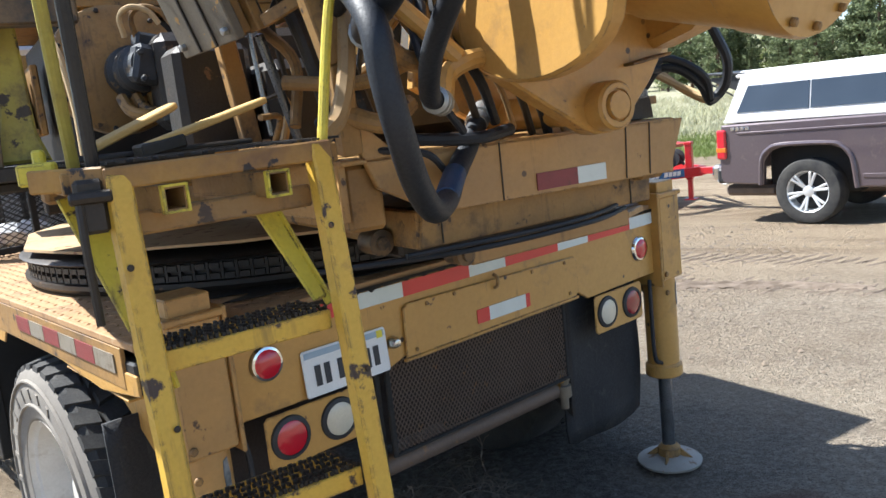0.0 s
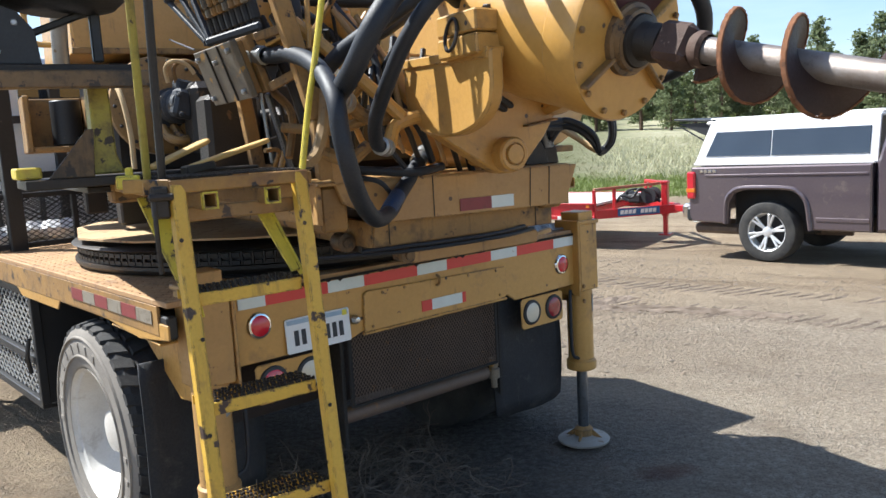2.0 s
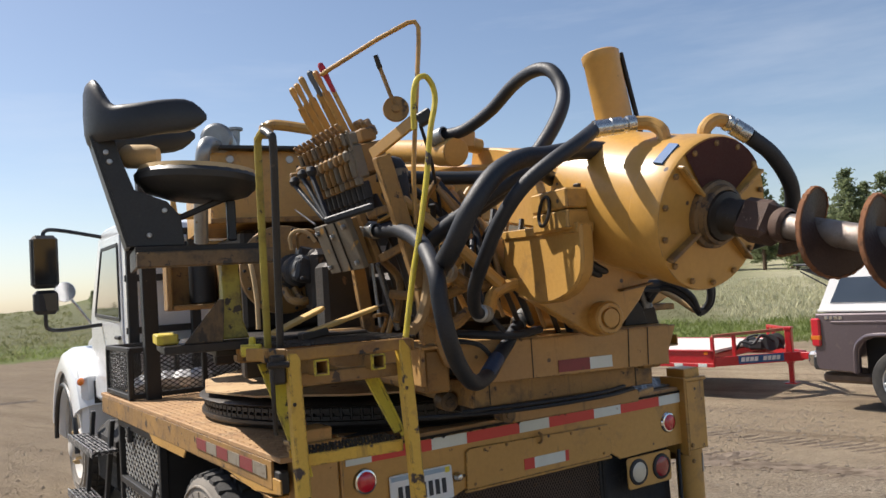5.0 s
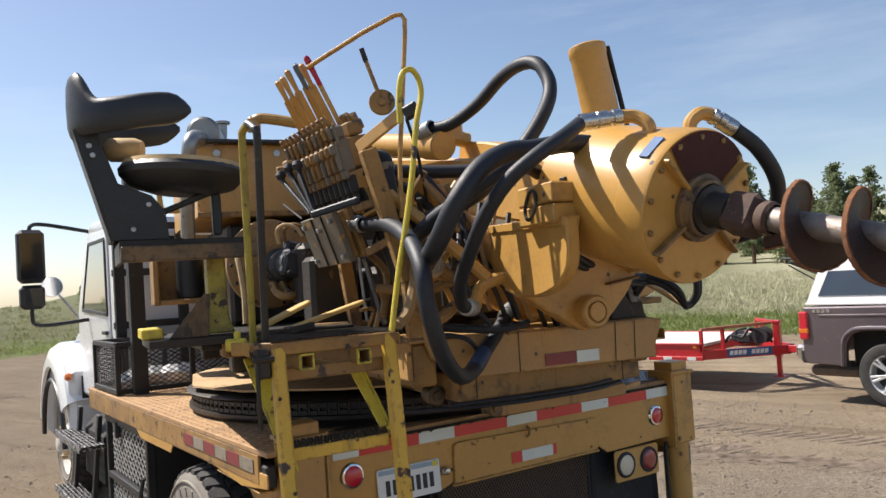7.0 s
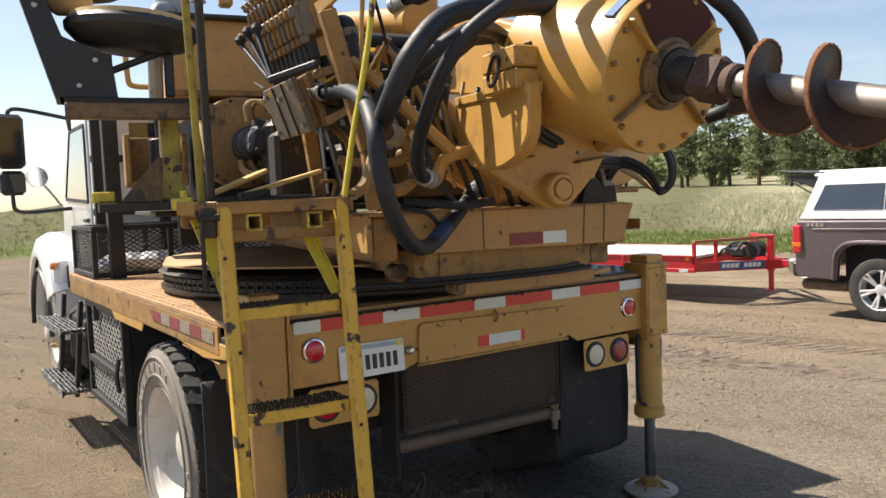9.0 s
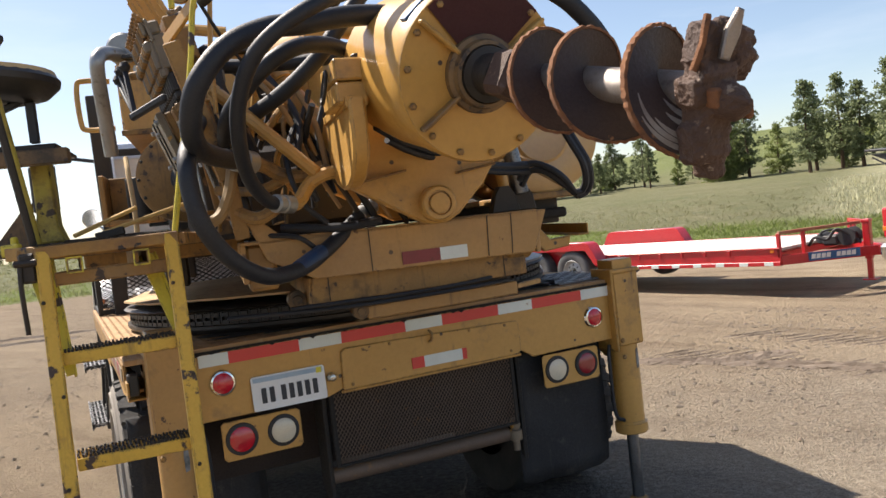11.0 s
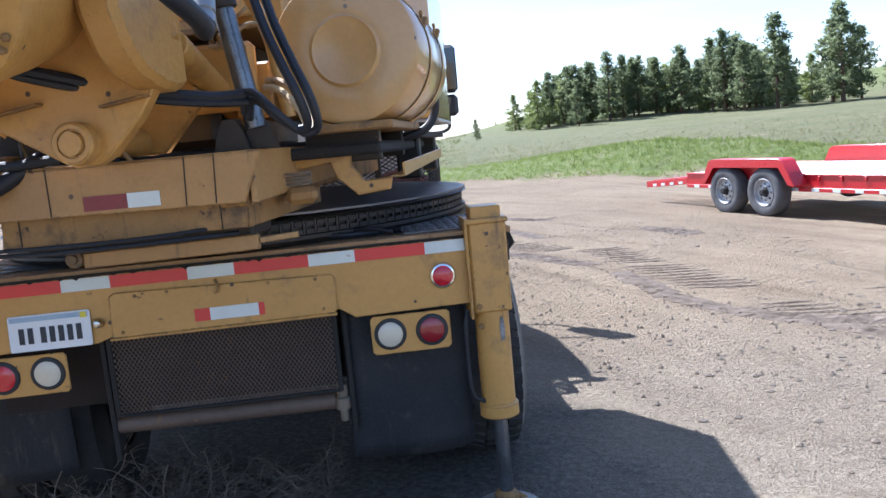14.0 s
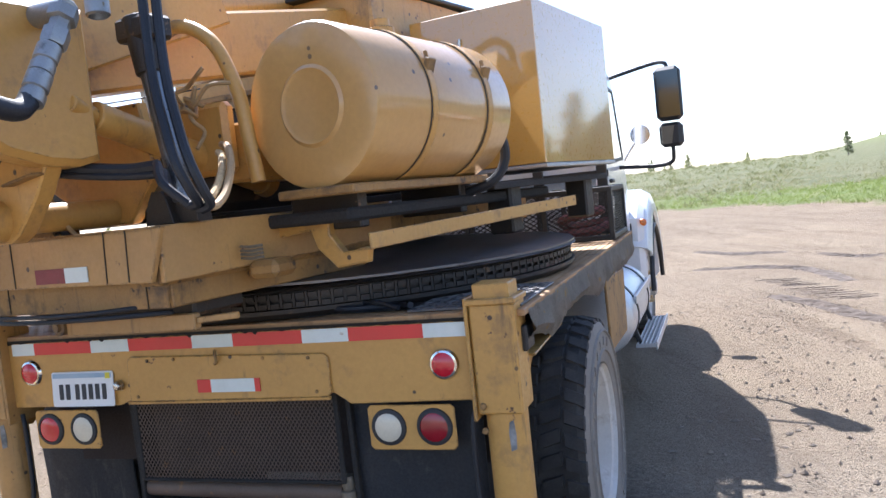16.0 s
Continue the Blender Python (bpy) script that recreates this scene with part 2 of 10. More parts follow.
M["white_tape"] = surface("white_reflective_tape", (0.70, 0.76, 0.73), (0.56, 0.61, 0.58), 0.35, scale=10, chip=(0.30, 0.20, 0.10), chip_at=0.68, bump=0.05)
M["tape_dull"] = surface("faded_maroon_tape", (0.24, 0.040, 0.042), (0.17, 0.032, 0.032), 0.5, scale=10, grime=(0.10, 0.045, 0.03), grime_at=0.56)
M["tape_grey"] = surface("faded_grey_tape", (0.27, 0.24, 0.19), (0.19, 0.15, 0.105), 0.5, scale=10, grime=(0.10, 0.065, 0.04), grime_at=0.52)
M["worn_tag"] = surface("flaking_tag", (0.10, 0.11, 0.12), (0.32, 0.33, 0.33), 0.5, scale=24, amount=1.0, bump=0.2)
M["step_black"] = surface("worn_black_grating", (0.020, 0.021, 0.023), (0.05, 0.05, 0.05), 0.5, scale=5, chip=(0.38, 0.37, 0.36), chip_at=0.52, chip_scale=40, bump=0.2)
M["red_lens"] = surface("red_lens", (0.58, 0.012, 0.030), (0.46, 0.010, 0.022), 0.16, scale=6, coat=0.8, bump=0.02, rough_var=0.05)
M["red_lens_dark"] = surface("dark_red_lens", (0.28, 0.008, 0.018), (0.22, 0.007, 0.014), 0.2, scale=6, coat=0.6, bump=0.02, rough_var=0.05)
M["clear_lens"] = surface("cloudy_white_lens", (0.66, 0.62, 0.50), (0.58, 0.52, 0.38), 0.22, scale=6, coat=0.6, bump=0.02, rough_var=0.05)
M["amber"] = surface("amber_lens", (0.70, 0.18, 0.015), (0.6, 0.14, 0.01), 0.2, scale=6, coat=0.6, bump=0.02)
M["plate_white"] = surface("number_plate", (0.80, 0.82, 0.83), (0.70, 0.73, 0.74), 0.35, scale=9, grime=(0.45, 0.40, 0.34), grime_at=0.62, bump=0.03)
M["plate_blue"] = surface("plate_blue_band", (0.30, 0.42, 0.55), (0.45, 0.54, 0.60), 0.35, scale=14, bump=0.03)
M["ink"] = surface("dark_ink", (0.02, 0.025, 0.035), (0.03, 0.03, 0.04), 0.5, bump=0.02)
M["sticker_yellow"] = surface("yellow_sticker", (0.75, 0.66, 0.05), (0.7, 0.6, 0.05), 0.5, bump=0.02)
M["auger"] = surface("rusted_auger_steel", (0.046, 0.029, 0.025), (0.080, 0.045, 0.033), 0.55, metal=0.35, scale=6, chip=(0.26, 0.13, 0.065), chip_at=0.71, grime=(0.035, 0.024, 0.02), grime_at=0.55, bump=0.5)
M["auger_mud"] = surface("mud_caked_steel", (0.110, 0.062, 0.042), (0.060, 0.035, 0.027), 0.7, metal=0.1, scale=9, amount=0.9, chip=(0.27, 0.20, 0.145), chip_at=0.63, chip_scale=22, grime=(0.22, 0.205, 0.20), grime_at=0.62, bump=0.7)
M["auger_edge"] = surface("orange_rust", (0.30, 0.125, 0.050), (0.13, 0.055, 0.028), 0.85, scale=22, bump=0.8, grime=(0.07, 0.035, 0.022), grime_at=0.52)
M["auger_scrape"] = surface("scraped_steel", (0.36, 0.32, 0.29), (0.20, 0.15, 0.12), 0.42, metal=0.6, scale=12, bump=0.4, amount=0.8, grime=(0.10, 0.06, 0.045), grime_at=0.56)
M["red_trailer"] = surface("red_trailer_paint", (0.50, 0.012, 0.020), (0.42, 0.012, 0.018), 0.32, scale=2, grime=(0.30, 0.05, 0.04), grime_at=0.68, coat=0.4, bump=0.03)
M["rust_cap"] = surface("rubbed_rust_rail", (0.36, 0.17, 0.10), (0.42, 0.05, 0.04), 0.6, scale=7, amount=0.8)
M["deck_wood"] = surface("bleached_deck_boards", (0.66, 0.62, 0.58), (0.50, 0.46, 0.42), 0.8, scale=3, stretch=(1, 9, 1), bump=0.3)
M["truck_paint"] = surface("plum_grey_car_paint", (0.112, 0.086, 0.098), (0.132, 0.104, 0.112), 0.34, metal=0.35, scale=1.2, grime=(0.25, 0.205, 0.175), grime_at=0.58, coat=0.9, bump=0.01, rough_var=0.06)
M["topper"] = surface("white_fibreglass", (0.78, 0.77, 0.76), (0.72, 0.71, 0.70), 0.3, scale=2, coat=0.5, bump=0.02, rough_var=0.06)
M["chrome"] = surface("chrome", (0.75, 0.75, 0.75), (0.65, 0.64, 0.62), 0.12, metal=1.0, scale=6, bump=0.02, rough_var=0.05)
M["mud_flap"] = surface("mud_flap_rubber", (0.014, 0.016, 0.020), (0.032, 0.033, 0.036), 0.75, scale=4, grime=(0.075, 0.068, 0.060), grime_at=0.56, bump=0.5, streak=(0.08, 0.072, 0.062), streak_at=0.6)
M["mesh_rust"] = surface("dirty_expanded_steel", (0.165, 0.120, 0.092), (0.095, 0.070, 0.056), 0.65, metal=0.25, scale=6, chip=(0.22, 0.13, 0.07), chip_at=0.62)
# near-black tone for the sheets that stand in for shade behind the guard
M["guard_shade"] = surface("dark_shade_sheet", (0.022, 0.017, 0.015), (0.045, 0.028, 0.022), 0.85, scale=4, bump=0.3)
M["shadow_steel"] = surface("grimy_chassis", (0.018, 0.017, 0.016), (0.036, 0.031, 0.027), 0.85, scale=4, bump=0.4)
# grimy yellow with shade put into its base colour, for recessed parts
M["yellow_shade"] = surface("oily_shaded_yellow", (0.21, 0.125, 0.05), (0.09, 0.058, 0.032), 0.55, scale=4, amount=0.95, chip=(0.04, 0.028, 0.02), chip_at=0.58, grime=(0.03, 0.024, 0.019), grime_at=0.46, streak=(0.03, 0.023, 0.018), edge=WORN)
M["post_green"] = surface("greenish_yellow_paint", (0.46, 0.40, 0.06), (0.30, 0.22, 0.05), 0.55, scale=5, amount=0.9, chip=(0.05, 0.035, 0.025), chip_at=0.6, grime=(0.10, 0.07, 0.035), grime_at=0.52)
M["pump_grey"] = surface("oily_blue_grey_casting", (0.030, 0.034, 0.040), (0.075, 0.080, 0.088), 0.5, metal=0.2, scale=9, amount=0.9, chip=(0.16, 0.11, 0.06), chip_at=0.62, bump=0.5)
M["bare_sheet"] = surface("scuffed_bare_sheet", (0.21, 0.195, 0.175), (0.34, 0.31, 0.27), 0.55, metal=0.25, scale=6, amount=0.9, chip=(0.40, 0.25, 0.08), chip_at=0.64, grime=(0.09, 0.07, 0.055), grime_at=0.55, bump=0.3)
M["dull_plate"] = surface("dull_alloy_plate", (0.17, 0.145, 0.11), (0.26, 0.22, 0.165), 0.5, metal=0.3, scale=7, chip=(0.45, 0.25, 0.06), chip_at=0.62, grime=(0.10, 0.08, 0.06), grime_at=0.58)
M["scorched"] = surface("scorched_yellow_paint", (0.50, 0.27, 0.05), (0.10, 0.045, 0.035), 0.6, scale=5, amount=1.0, chip=(0.03, 0.022, 0.02), chip_at=0.58, grime=(0.30, 0.08, 0.05), grime_at=0.62)
M["bark"] = surface("pine_bark", (0.12, 0.075, 0.05), (0.07, 0.045, 0.03), 0.95, scale=5, stretch=(1, 1, 0.3), bump=0.6)
M["twig"] = surface("dry_weed_stalk", (0.21, 0.165, 0.125), (0.12, 0.092, 0.072), 0.9, scale=9)
M["stone"] = surface("field_stone", (0.32, 0.265, 0.21), (0.22, 0.18, 0.14), 0.95, scale=9, bump=0.4)
M["greasy_yellow"] = surface("greasy_yellow_paint", (0.40, 0.22, 0.05), (0.10, 0.06, 0.035), 0.38, scale=8, amount=0.9, grime=(0.03, 0.024, 0.02), grime_at=0.50, coat=0.3)
M["tread_dark"] = surface("dusty_tread_plate", (0.15, 0.145, 0.15), (0.23, 0.21, 0.19), 0.45, metal=0.5, scale=6, grime=(0.05, 0.042, 0.036), grime_at=0.55)
M["pad_steel"] = surface("pale_worn_steel", (0.38, 0.35, 0.30), (0.28, 0.235, 0.185), 0.6, metal=0.2, scale=7, chip=(0.22, 0.14, 0.08), chip_at=0.62)
M["tyre_grey"] = surface("dusty_grey_tyre", (0.105, 0.105, 0.110), (0.060, 0.058, 0.056), 0.9, scale=6, amount=0.8, bump=0.3)
M["wheel_grey"] = surface("dusty_grey_wheel", (0.46, 0.47, 0.48), (0.34, 0.335, 0.325), 0.5, metal=0.4, scale=6, grime=(0.16, 0.14, 0.12), grime_at=0.58)
M["soil_ridge"] = surface("damp_soil_ridge", (0.20, 0.155, 0.118), (0.34, 0.272, 0.21), 0.95, scale=7, amount=0.9, bump=0.7)
M["soil"] = surface("crumbled_soil", (0.33, 0.265, 0.205), (0.43, 0.35, 0.27), 0.95, scale=5, bump=0.6)
for dry in ("soil", "soil_ridge", "stone"):
    for n in M[dry].node_tree.nodes:
        if n.bl_idname == "ShaderNodeBsdfPrincipled":
            n.inputs["Specular IOR Level"].default_value = 0.1
            n.inputs["Diffuse Roughness"].default_value = 1.0


def glass(name, tint, rough=0.04):
    m, t, b = nodes_of(name)
    b.inputs["Base Color"].default_value = (*tint, 1)
    b.inputs["Roughness"].default_value = rough
    b.inputs["Coat Weight"].default_value = 1.0
    b.inputs["Specular IOR Level"].default_value = 0.7
    co = t.nodes.new("ShaderNodeTexCoord").outputs["Object"]
    n = tex(t, "ShaderNodeTexNoise", co, scale=2.5, detail=3)
    t.links.new(mixc(t, ramp(t, n.outputs["Fac"], 0.4, 0.7, 0, 0.5), tint, tuple(c * 1.7 for c in tint)), b.inputs["Base Color"])
    return m


M["glass"] = glass("tinted_glass", (0.020, 0.026, 0.034))
# dark tint stands in for the dark reflection in the door mirrors
M["dark_mirror"] = surface("dark_reflection_glass", (0.085, 0.095, 0.105), (0.06, 0.066, 0.072), 0.12, metal=0.8, bump=0, rough_var=0.03)


def leafy(name, a, b2, c3, rough=0.8):
    """Foliage: tone by clump, some light through it."""
    m, t, b = nodes_of(name)
    geo = t.nodes.new("ShaderNodeNewGeometry")
    info = t.nodes.new("ShaderNodeObjectInfo")
    col = mixc(t, geo.outputs["Random Per Island"], a, b2)
    col = mixc(t, ramp(t, info.outputs["Random"], 0, 1, 0, 0.5), col, c3)
    t.links.new(col, b.inputs["Base Color"])
    b.inputs["Roughness"].default_value = rough
    b.inputs["Specular IOR Level"].default_value = 0.2
    tl = t.nodes.new("ShaderNodeBsdfTranslucent")
    t.links.new(col, tl.inputs[0])
    mx = t.nodes.new("ShaderNodeMixShader")
    mx.inputs[0].default_value = 0.68
    t.links.new(b.outputs[0], mx.inputs[1])
    t.links.new(tl.outputs[0], mx.inputs[2])
    outn = [n for n in t.nodes if n.bl_idname == "ShaderNodeOutputMaterial"][0]
    t.links.new(mx.outputs[0], outn.inputs[0])
    return m


M["needles"] = leafy("pine_needles", (0.135, 0.170, 0.095), (0.25, 0.285, 0.155), (0.19, 0.225, 0.115))
M["needles_light"] = leafy("young_pine_needles", (0.17, 0.215, 0.080), (0.28, 0.315, 0.125), (0.22, 0.265, 0.095))
M["weed_green"] = leafy("green_weeds", (0.14, 0.19, 0.048), (0.235, 0.27, 0.095), (0.18, 0.22, 0.068))
M["straw_pale"] = leafy("pale_straw_grass", (0.55, 0.52, 0.37), (0.42, 0.41, 0.25), (0.50, 0.48, 0.32))
M["brush_olive"] = leafy("olive_brush", (0.13, 0.145, 0.065), (0.22, 0.21, 0.115), (0.17, 0.19, 0.075))
M["grass_dry"] = leafy("straw_grass", (0.27, 0.25, 0.15), (0.19, 0.20, 0.095), (0.235, 0.225, 0.125))


# ---- shape helpers ----
X3, Y3, Z3 = Vector((1, 0, 0)), Vector((0, 1, 0)), Vector((0, 0, 1))


def aim(p, d):
    """A pose at p whose z axis runs along d."""
    return Matrix.Translation(p) @ Vector(d).to_track_quat("Z", "Y").to_matrix().to_4x4()


def box(bm, size, at, turn=(0, 0, 0), bevel=0.006):
    m = pose(*at, *turn) @ Matrix.Diagonal((*size, 1))
    vs = bmesh.ops.create_cube(bm, size=1, matrix=m)["verts"]
    if bevel:
        es = list({e for v in vs for e in v.link_edges})
        bmesh.ops.bevel(bm, geom=es, offset=min(bevel, min(size) * 0.3), segments=1, affect="EDGES", profile=0.7)
    return bm


def bar(bm, a, b, w, h, bevel=0.004, up=None):
    """A rectangular bar from a to b, w wide and h high."""
    a, b = Vector(a), Vector(b)
    d = b - a
    z = d.normalized()
    u = Vector(up) if up else (Z3 if abs(z.z) < 0.95 else Y3)
    xx = u.cross(z).normalized()
    yy = z.cross(xx)
    m = Matrix((xx, yy, z)).transposed().to_4x4()
    m.translation = (a + b) / 2
    vs = bmesh.ops.create_cube(bm, size=1, matrix=m @ Matrix.Diagonal((w, h, d.length, 1)))["verts"]
    if bevel:
        es = list({e for v in vs for e in v.link_edges})
        bmesh.ops.bevel(bm, geom=es, offset=min(bevel, min(w, h) * 0.3), segments=1, affect="EDGES")
    return bm


def lathe(bm, profile, p, d, seg=24, closed=False):
    """Turn a profile of (radius, distance along d) round the axis through p."""
    m = aim(p, d)
    rings = []
    for rad, z in profile:
        if rad < 1e-5:
            rings.append([bm.verts.new(m @ Vector((0, 0, z)))])
        else:
            rings.append([bm.verts.new(m @ Vector((rad * math.cos(2 * math.pi * i / seg), rad * math.sin(2 * math.pi * i / seg), z))) for i in range(seg)])
    if closed:
        rings.append(rings[0])
    for r0, r1 in zip(rings, rings[1:]):
        for i in range(seg):
            j = (i + 1) % seg
            if len(r0) == 1 and len(r1) > 1:
                bm.faces.new((r0[0], r1[j], r1[i]))
            elif len(r1) == 1 and len(r0) > 1:
                bm.faces.new((r0[i], r0[j], r1[0]))
            elif len(r0) > 1:
                bm.faces.new((r0[i], r0[j], r1[j], r1[i]))
    return bm


def cyl(bm, a, b, r0, r1=None, seg=20, lip=0.004):
    a, b = Vector(a), Vector(b)
    n = (b - a).length
    r1 = r0 if r1 is None else r1
    lip = min(lip, r0 * 0.3, n * 0.3)
    return lathe(bm, [(0, 0), (r0 - lip, 0), (r0, lip), (r1, n - lip), (r1 - lip, n), (0, n)], a, b - a, seg)


def spline(pts, per=8):
    p = [Vector(q) for q in pts]
    p = [2 * p[0] - p[1], *p, 2 * p[-1] - p[-2]]
    out = []
    for i in range(1, len(p) - 2):
        for k in range(per):
            t = k / per
            out.append(0.5 * (2 * p[i] + (p[i + 1] - p[i - 1]) * t + (2 * p[i - 1] - 5 * p[i] + 4 * p[i + 1] - p[i + 2]) * t * t + (3 * p[i] - p[i - 1] - 3 * p[i + 1] + p[i + 2]) * t ** 3))
    return out + [p[-2]]


def tube(bm, pts, rad, seg=10, per=8, smooth=True):
    """A round tube swept along points."""
    path = spline(pts, per) if smooth else [Vector(q) for q in pts]
    last, ref = None, None
    for i, q in enumerate(path):
        d = (path[min(i + 1, len(path) - 1)] - path[max(i - 1, 0)]).normalized()
        if ref is None:
            ref = d.orthogonal().normalized()
        ref = (ref - d * ref.dot(d)).normalized()
        side2 = d.cross(ref)
        ring = [bm.verts.new(q + rad * (math.cos(2 * math.pi * k / seg) * ref + math.sin(2 * math.pi * k / seg) * side2)) for k in range(seg)]
        if last:
            for k in range(seg):
                bm.faces.new((last[k], last[(k + 1) % seg], ring[(k + 1) % seg], ring[k]))
        else:
            bm.faces.new(ring[::-1])
        last = ring
    bm.faces.new(last)
    return bm


def plate(bm, poly, thick, m, bevel=0.003):
    """A flat plate: polygon in the xy plane of m, thick along its z."""
    lo = [bm.verts.new(m @ Vector((x, y, -thick / 2))) for x, y in poly]
    hi = [bm.verts.new(m @ Vector((x, y, thick / 2))) for x, y in poly]
    n = len(poly)
    fs = [bm.faces.new(lo[::-1]), bm.faces.new(hi)]
    fs += [bm.faces.new((lo[i], lo[(i + 1) % n], hi[(i + 1) % n], hi[i])) for i in range(n)]
    bmesh.ops.recalc_face_normals(bm, faces=fs)
    if bevel:
        es = list(fs[0].edges) + list(fs[1].edges)
        bmesh.ops.bevel(bm, geom=es, offset=bevel, segments=1, affect="EDGES")
    return bm


def plane_m(at, xa, ya):
    """A pose at a point with the given x and y directions."""
    xa, ya = Vector(xa).normalized(), Vector(ya).normalized()
    m = Matrix((xa, ya, xa.cross(ya))).transposed().to_4x4()
    m.translation = at
    return m


def lattice(bm, m, w, h, cw, ch, rib, depth):
    """Expanded metal: crossing diagonal strands over w by h in the xy plane of m."""
    slope = ch / cw
    n = int((w + h / slope) / cw) + 2
    for sgn in (1, -1):
        for i in range(-1, n):
            # the line y = sgn * slope * (x - x0), cut to the sheet
            x0 = -h / slope + i * cw if sgn > 0 else i * cw
            ya, yb = 0.0, h
            xa, xb = (x0, x0 + h / slope) if sgn > 0 else (x0, x0 - h / slope)
            pts = []
            for t in (0.0, 1.0):
                pts.append([xa + (xb - xa) * t, ya + (yb - ya) * t])
            lo, hi = 0.0, 1.0
            dx = xb - xa
            t0, t1 = sorted(((0 - xa) / dx, (w - xa) / dx))
            lo, hi = max(lo, t0), min(hi, t1)
            if hi - lo < 0.02:
                continue
            a = m @ Vector((xa + dx * lo, ya + h * lo, 0))
            b = m @ Vector((xa + dx * hi, ya + h * hi, 0))
            bar(bm, a, b, rib, depth, 0, up=m.to_3x3() @ Z3)
    return bm


def B():
    return bmesh.new()


def part(name, bm, material, parent=None, label="", at=None):
    """Links a bmesh as one mesh object, under a thing or a part."""
    me = bpy.data.meshes.new(name)
    bm.normal_update()
    bm.to_mesh(me)
    bm.free()
    me.materials.append(M[material] if isinstance(material, str) else material)
    me.shade_smooth()
    me.set_sharp_from_angle(angle=radians(34))
    ob = new(name, me)
    if parent:
        ob.parent = parent
    if at is not None:
        ob.matrix_basis = at
    if label:
        ob["label"] = label
    return ob


def thing(name, m, label, category, group=""):
    ob = new(name)
    ob.empty_display_size = 0.1
    ob.matrix_basis = m
    return tagged(ob, label, category, group)


def smooth(a, b, v):
    t = min(max((v - a) / (b - a), 0), 1)
    return t * t * (3 - 2 * t)


# ---- ground ----
def edge_y(x):
    return min(28.5, max(12.0, 22.5 - 0.45 * x))


def ground_z(x, y):
    d = math.hypot(x - 0.8, y - 2.5)
    z = -0.18 * smooth(5.0, 8.5, 0.8 * x + 0.35 * y)
    z += 0.022 * noise.noise(Vector((x * 0.45, y * 0.45, 0))) * smooth(1.5, 5, d)
    z += 0.012 * noise.noise(Vector((x * 1.7, y * 1.7, 3))) * smooth(2.5, 5, d)
    # wheel ruts that sweep across the yard
    s = (x * 0.62 + y * 0.78) - 9.5 + 0.35 * math.sin(x * 0.5)
    z -= 0.03 * math.exp(-(s / 0.35) ** 2) * smooth(2, 4, d) - 0.02 * math.exp(-((s - 0.7) / 0.3) ** 2) * smooth(2, 4, d)
    f = y - edge_y(x)
    if f > -2:
        k = smooth(-1, 6, f)
        z += k * 0.25 + 0.0185 * max(f - 4, 0) * smooth(4, 20, f) * (1 if d < 130 else 130 / d)
        z += 0.10 * noise.noise(Vector((x * 0.16, y * 0.16, 7))) * k
        z += (0.10 * noise.noise(Vector((x * 0.7, y * 0.7, 2))) + 0.06 * noise.noise(Vector((x * 1.9, y * 1.9, 5)))) * k * smooth(14, 7, f)
        # bank of pushed-up soil beside the yard
        z += 0.85 * math.exp(-((x + 2.5) / 5.5) ** 2 - ((f - 4.5) / 2.4) ** 2)
        az = math.degrees(math.atan2(-(x - 1.5), y))
        z += smooth(27, 15, az) * (8.2 + 7.0 * math.exp(-((az - 10) / 6) ** 2) + 5.5 * smooth(0, -14, az)) * smooth(105, 270, d)
    return z


def build_ground():
    radii, r = [0.0], 0.25
    while r < 2500:
        radii.append(r)
        r *= 1.0 + (0.035 if r < 40 else 0.05)
    seg = 420
    cx, cy = 1.2, 1.5
    verts, faces = [(cx, cy, ground_z(cx, cy))], []
    for rr in radii[1:]:
        for i in range(seg):
            a = 2 * math.pi * i / seg
            x, y = cx + rr * math.cos(a), cy + rr * math.sin(a)
            verts.append((x, y, ground_z(x, y)))
    for i in range(seg):
        faces.append((0, 1 + i, 1 + (i + 1) % seg))
    for k in range(len(radii) - 2):
        o = 1 + k * seg
        for i in range(seg):
            j = (i + 1) % seg
            faces.append((o + i, o + seg + i, o + seg + j, o + j))
    me = bpy.data.meshes.new("ground")
    me.from_pydata(verts, [], faces)
    me.materials.append(M["ground"])
    me.shade_smooth()
    ob = new("ground", me)
    tagged(ob, "bare tan dirt yard with tyre ruts, meeting grassy hillside", "ground", kind="structure")


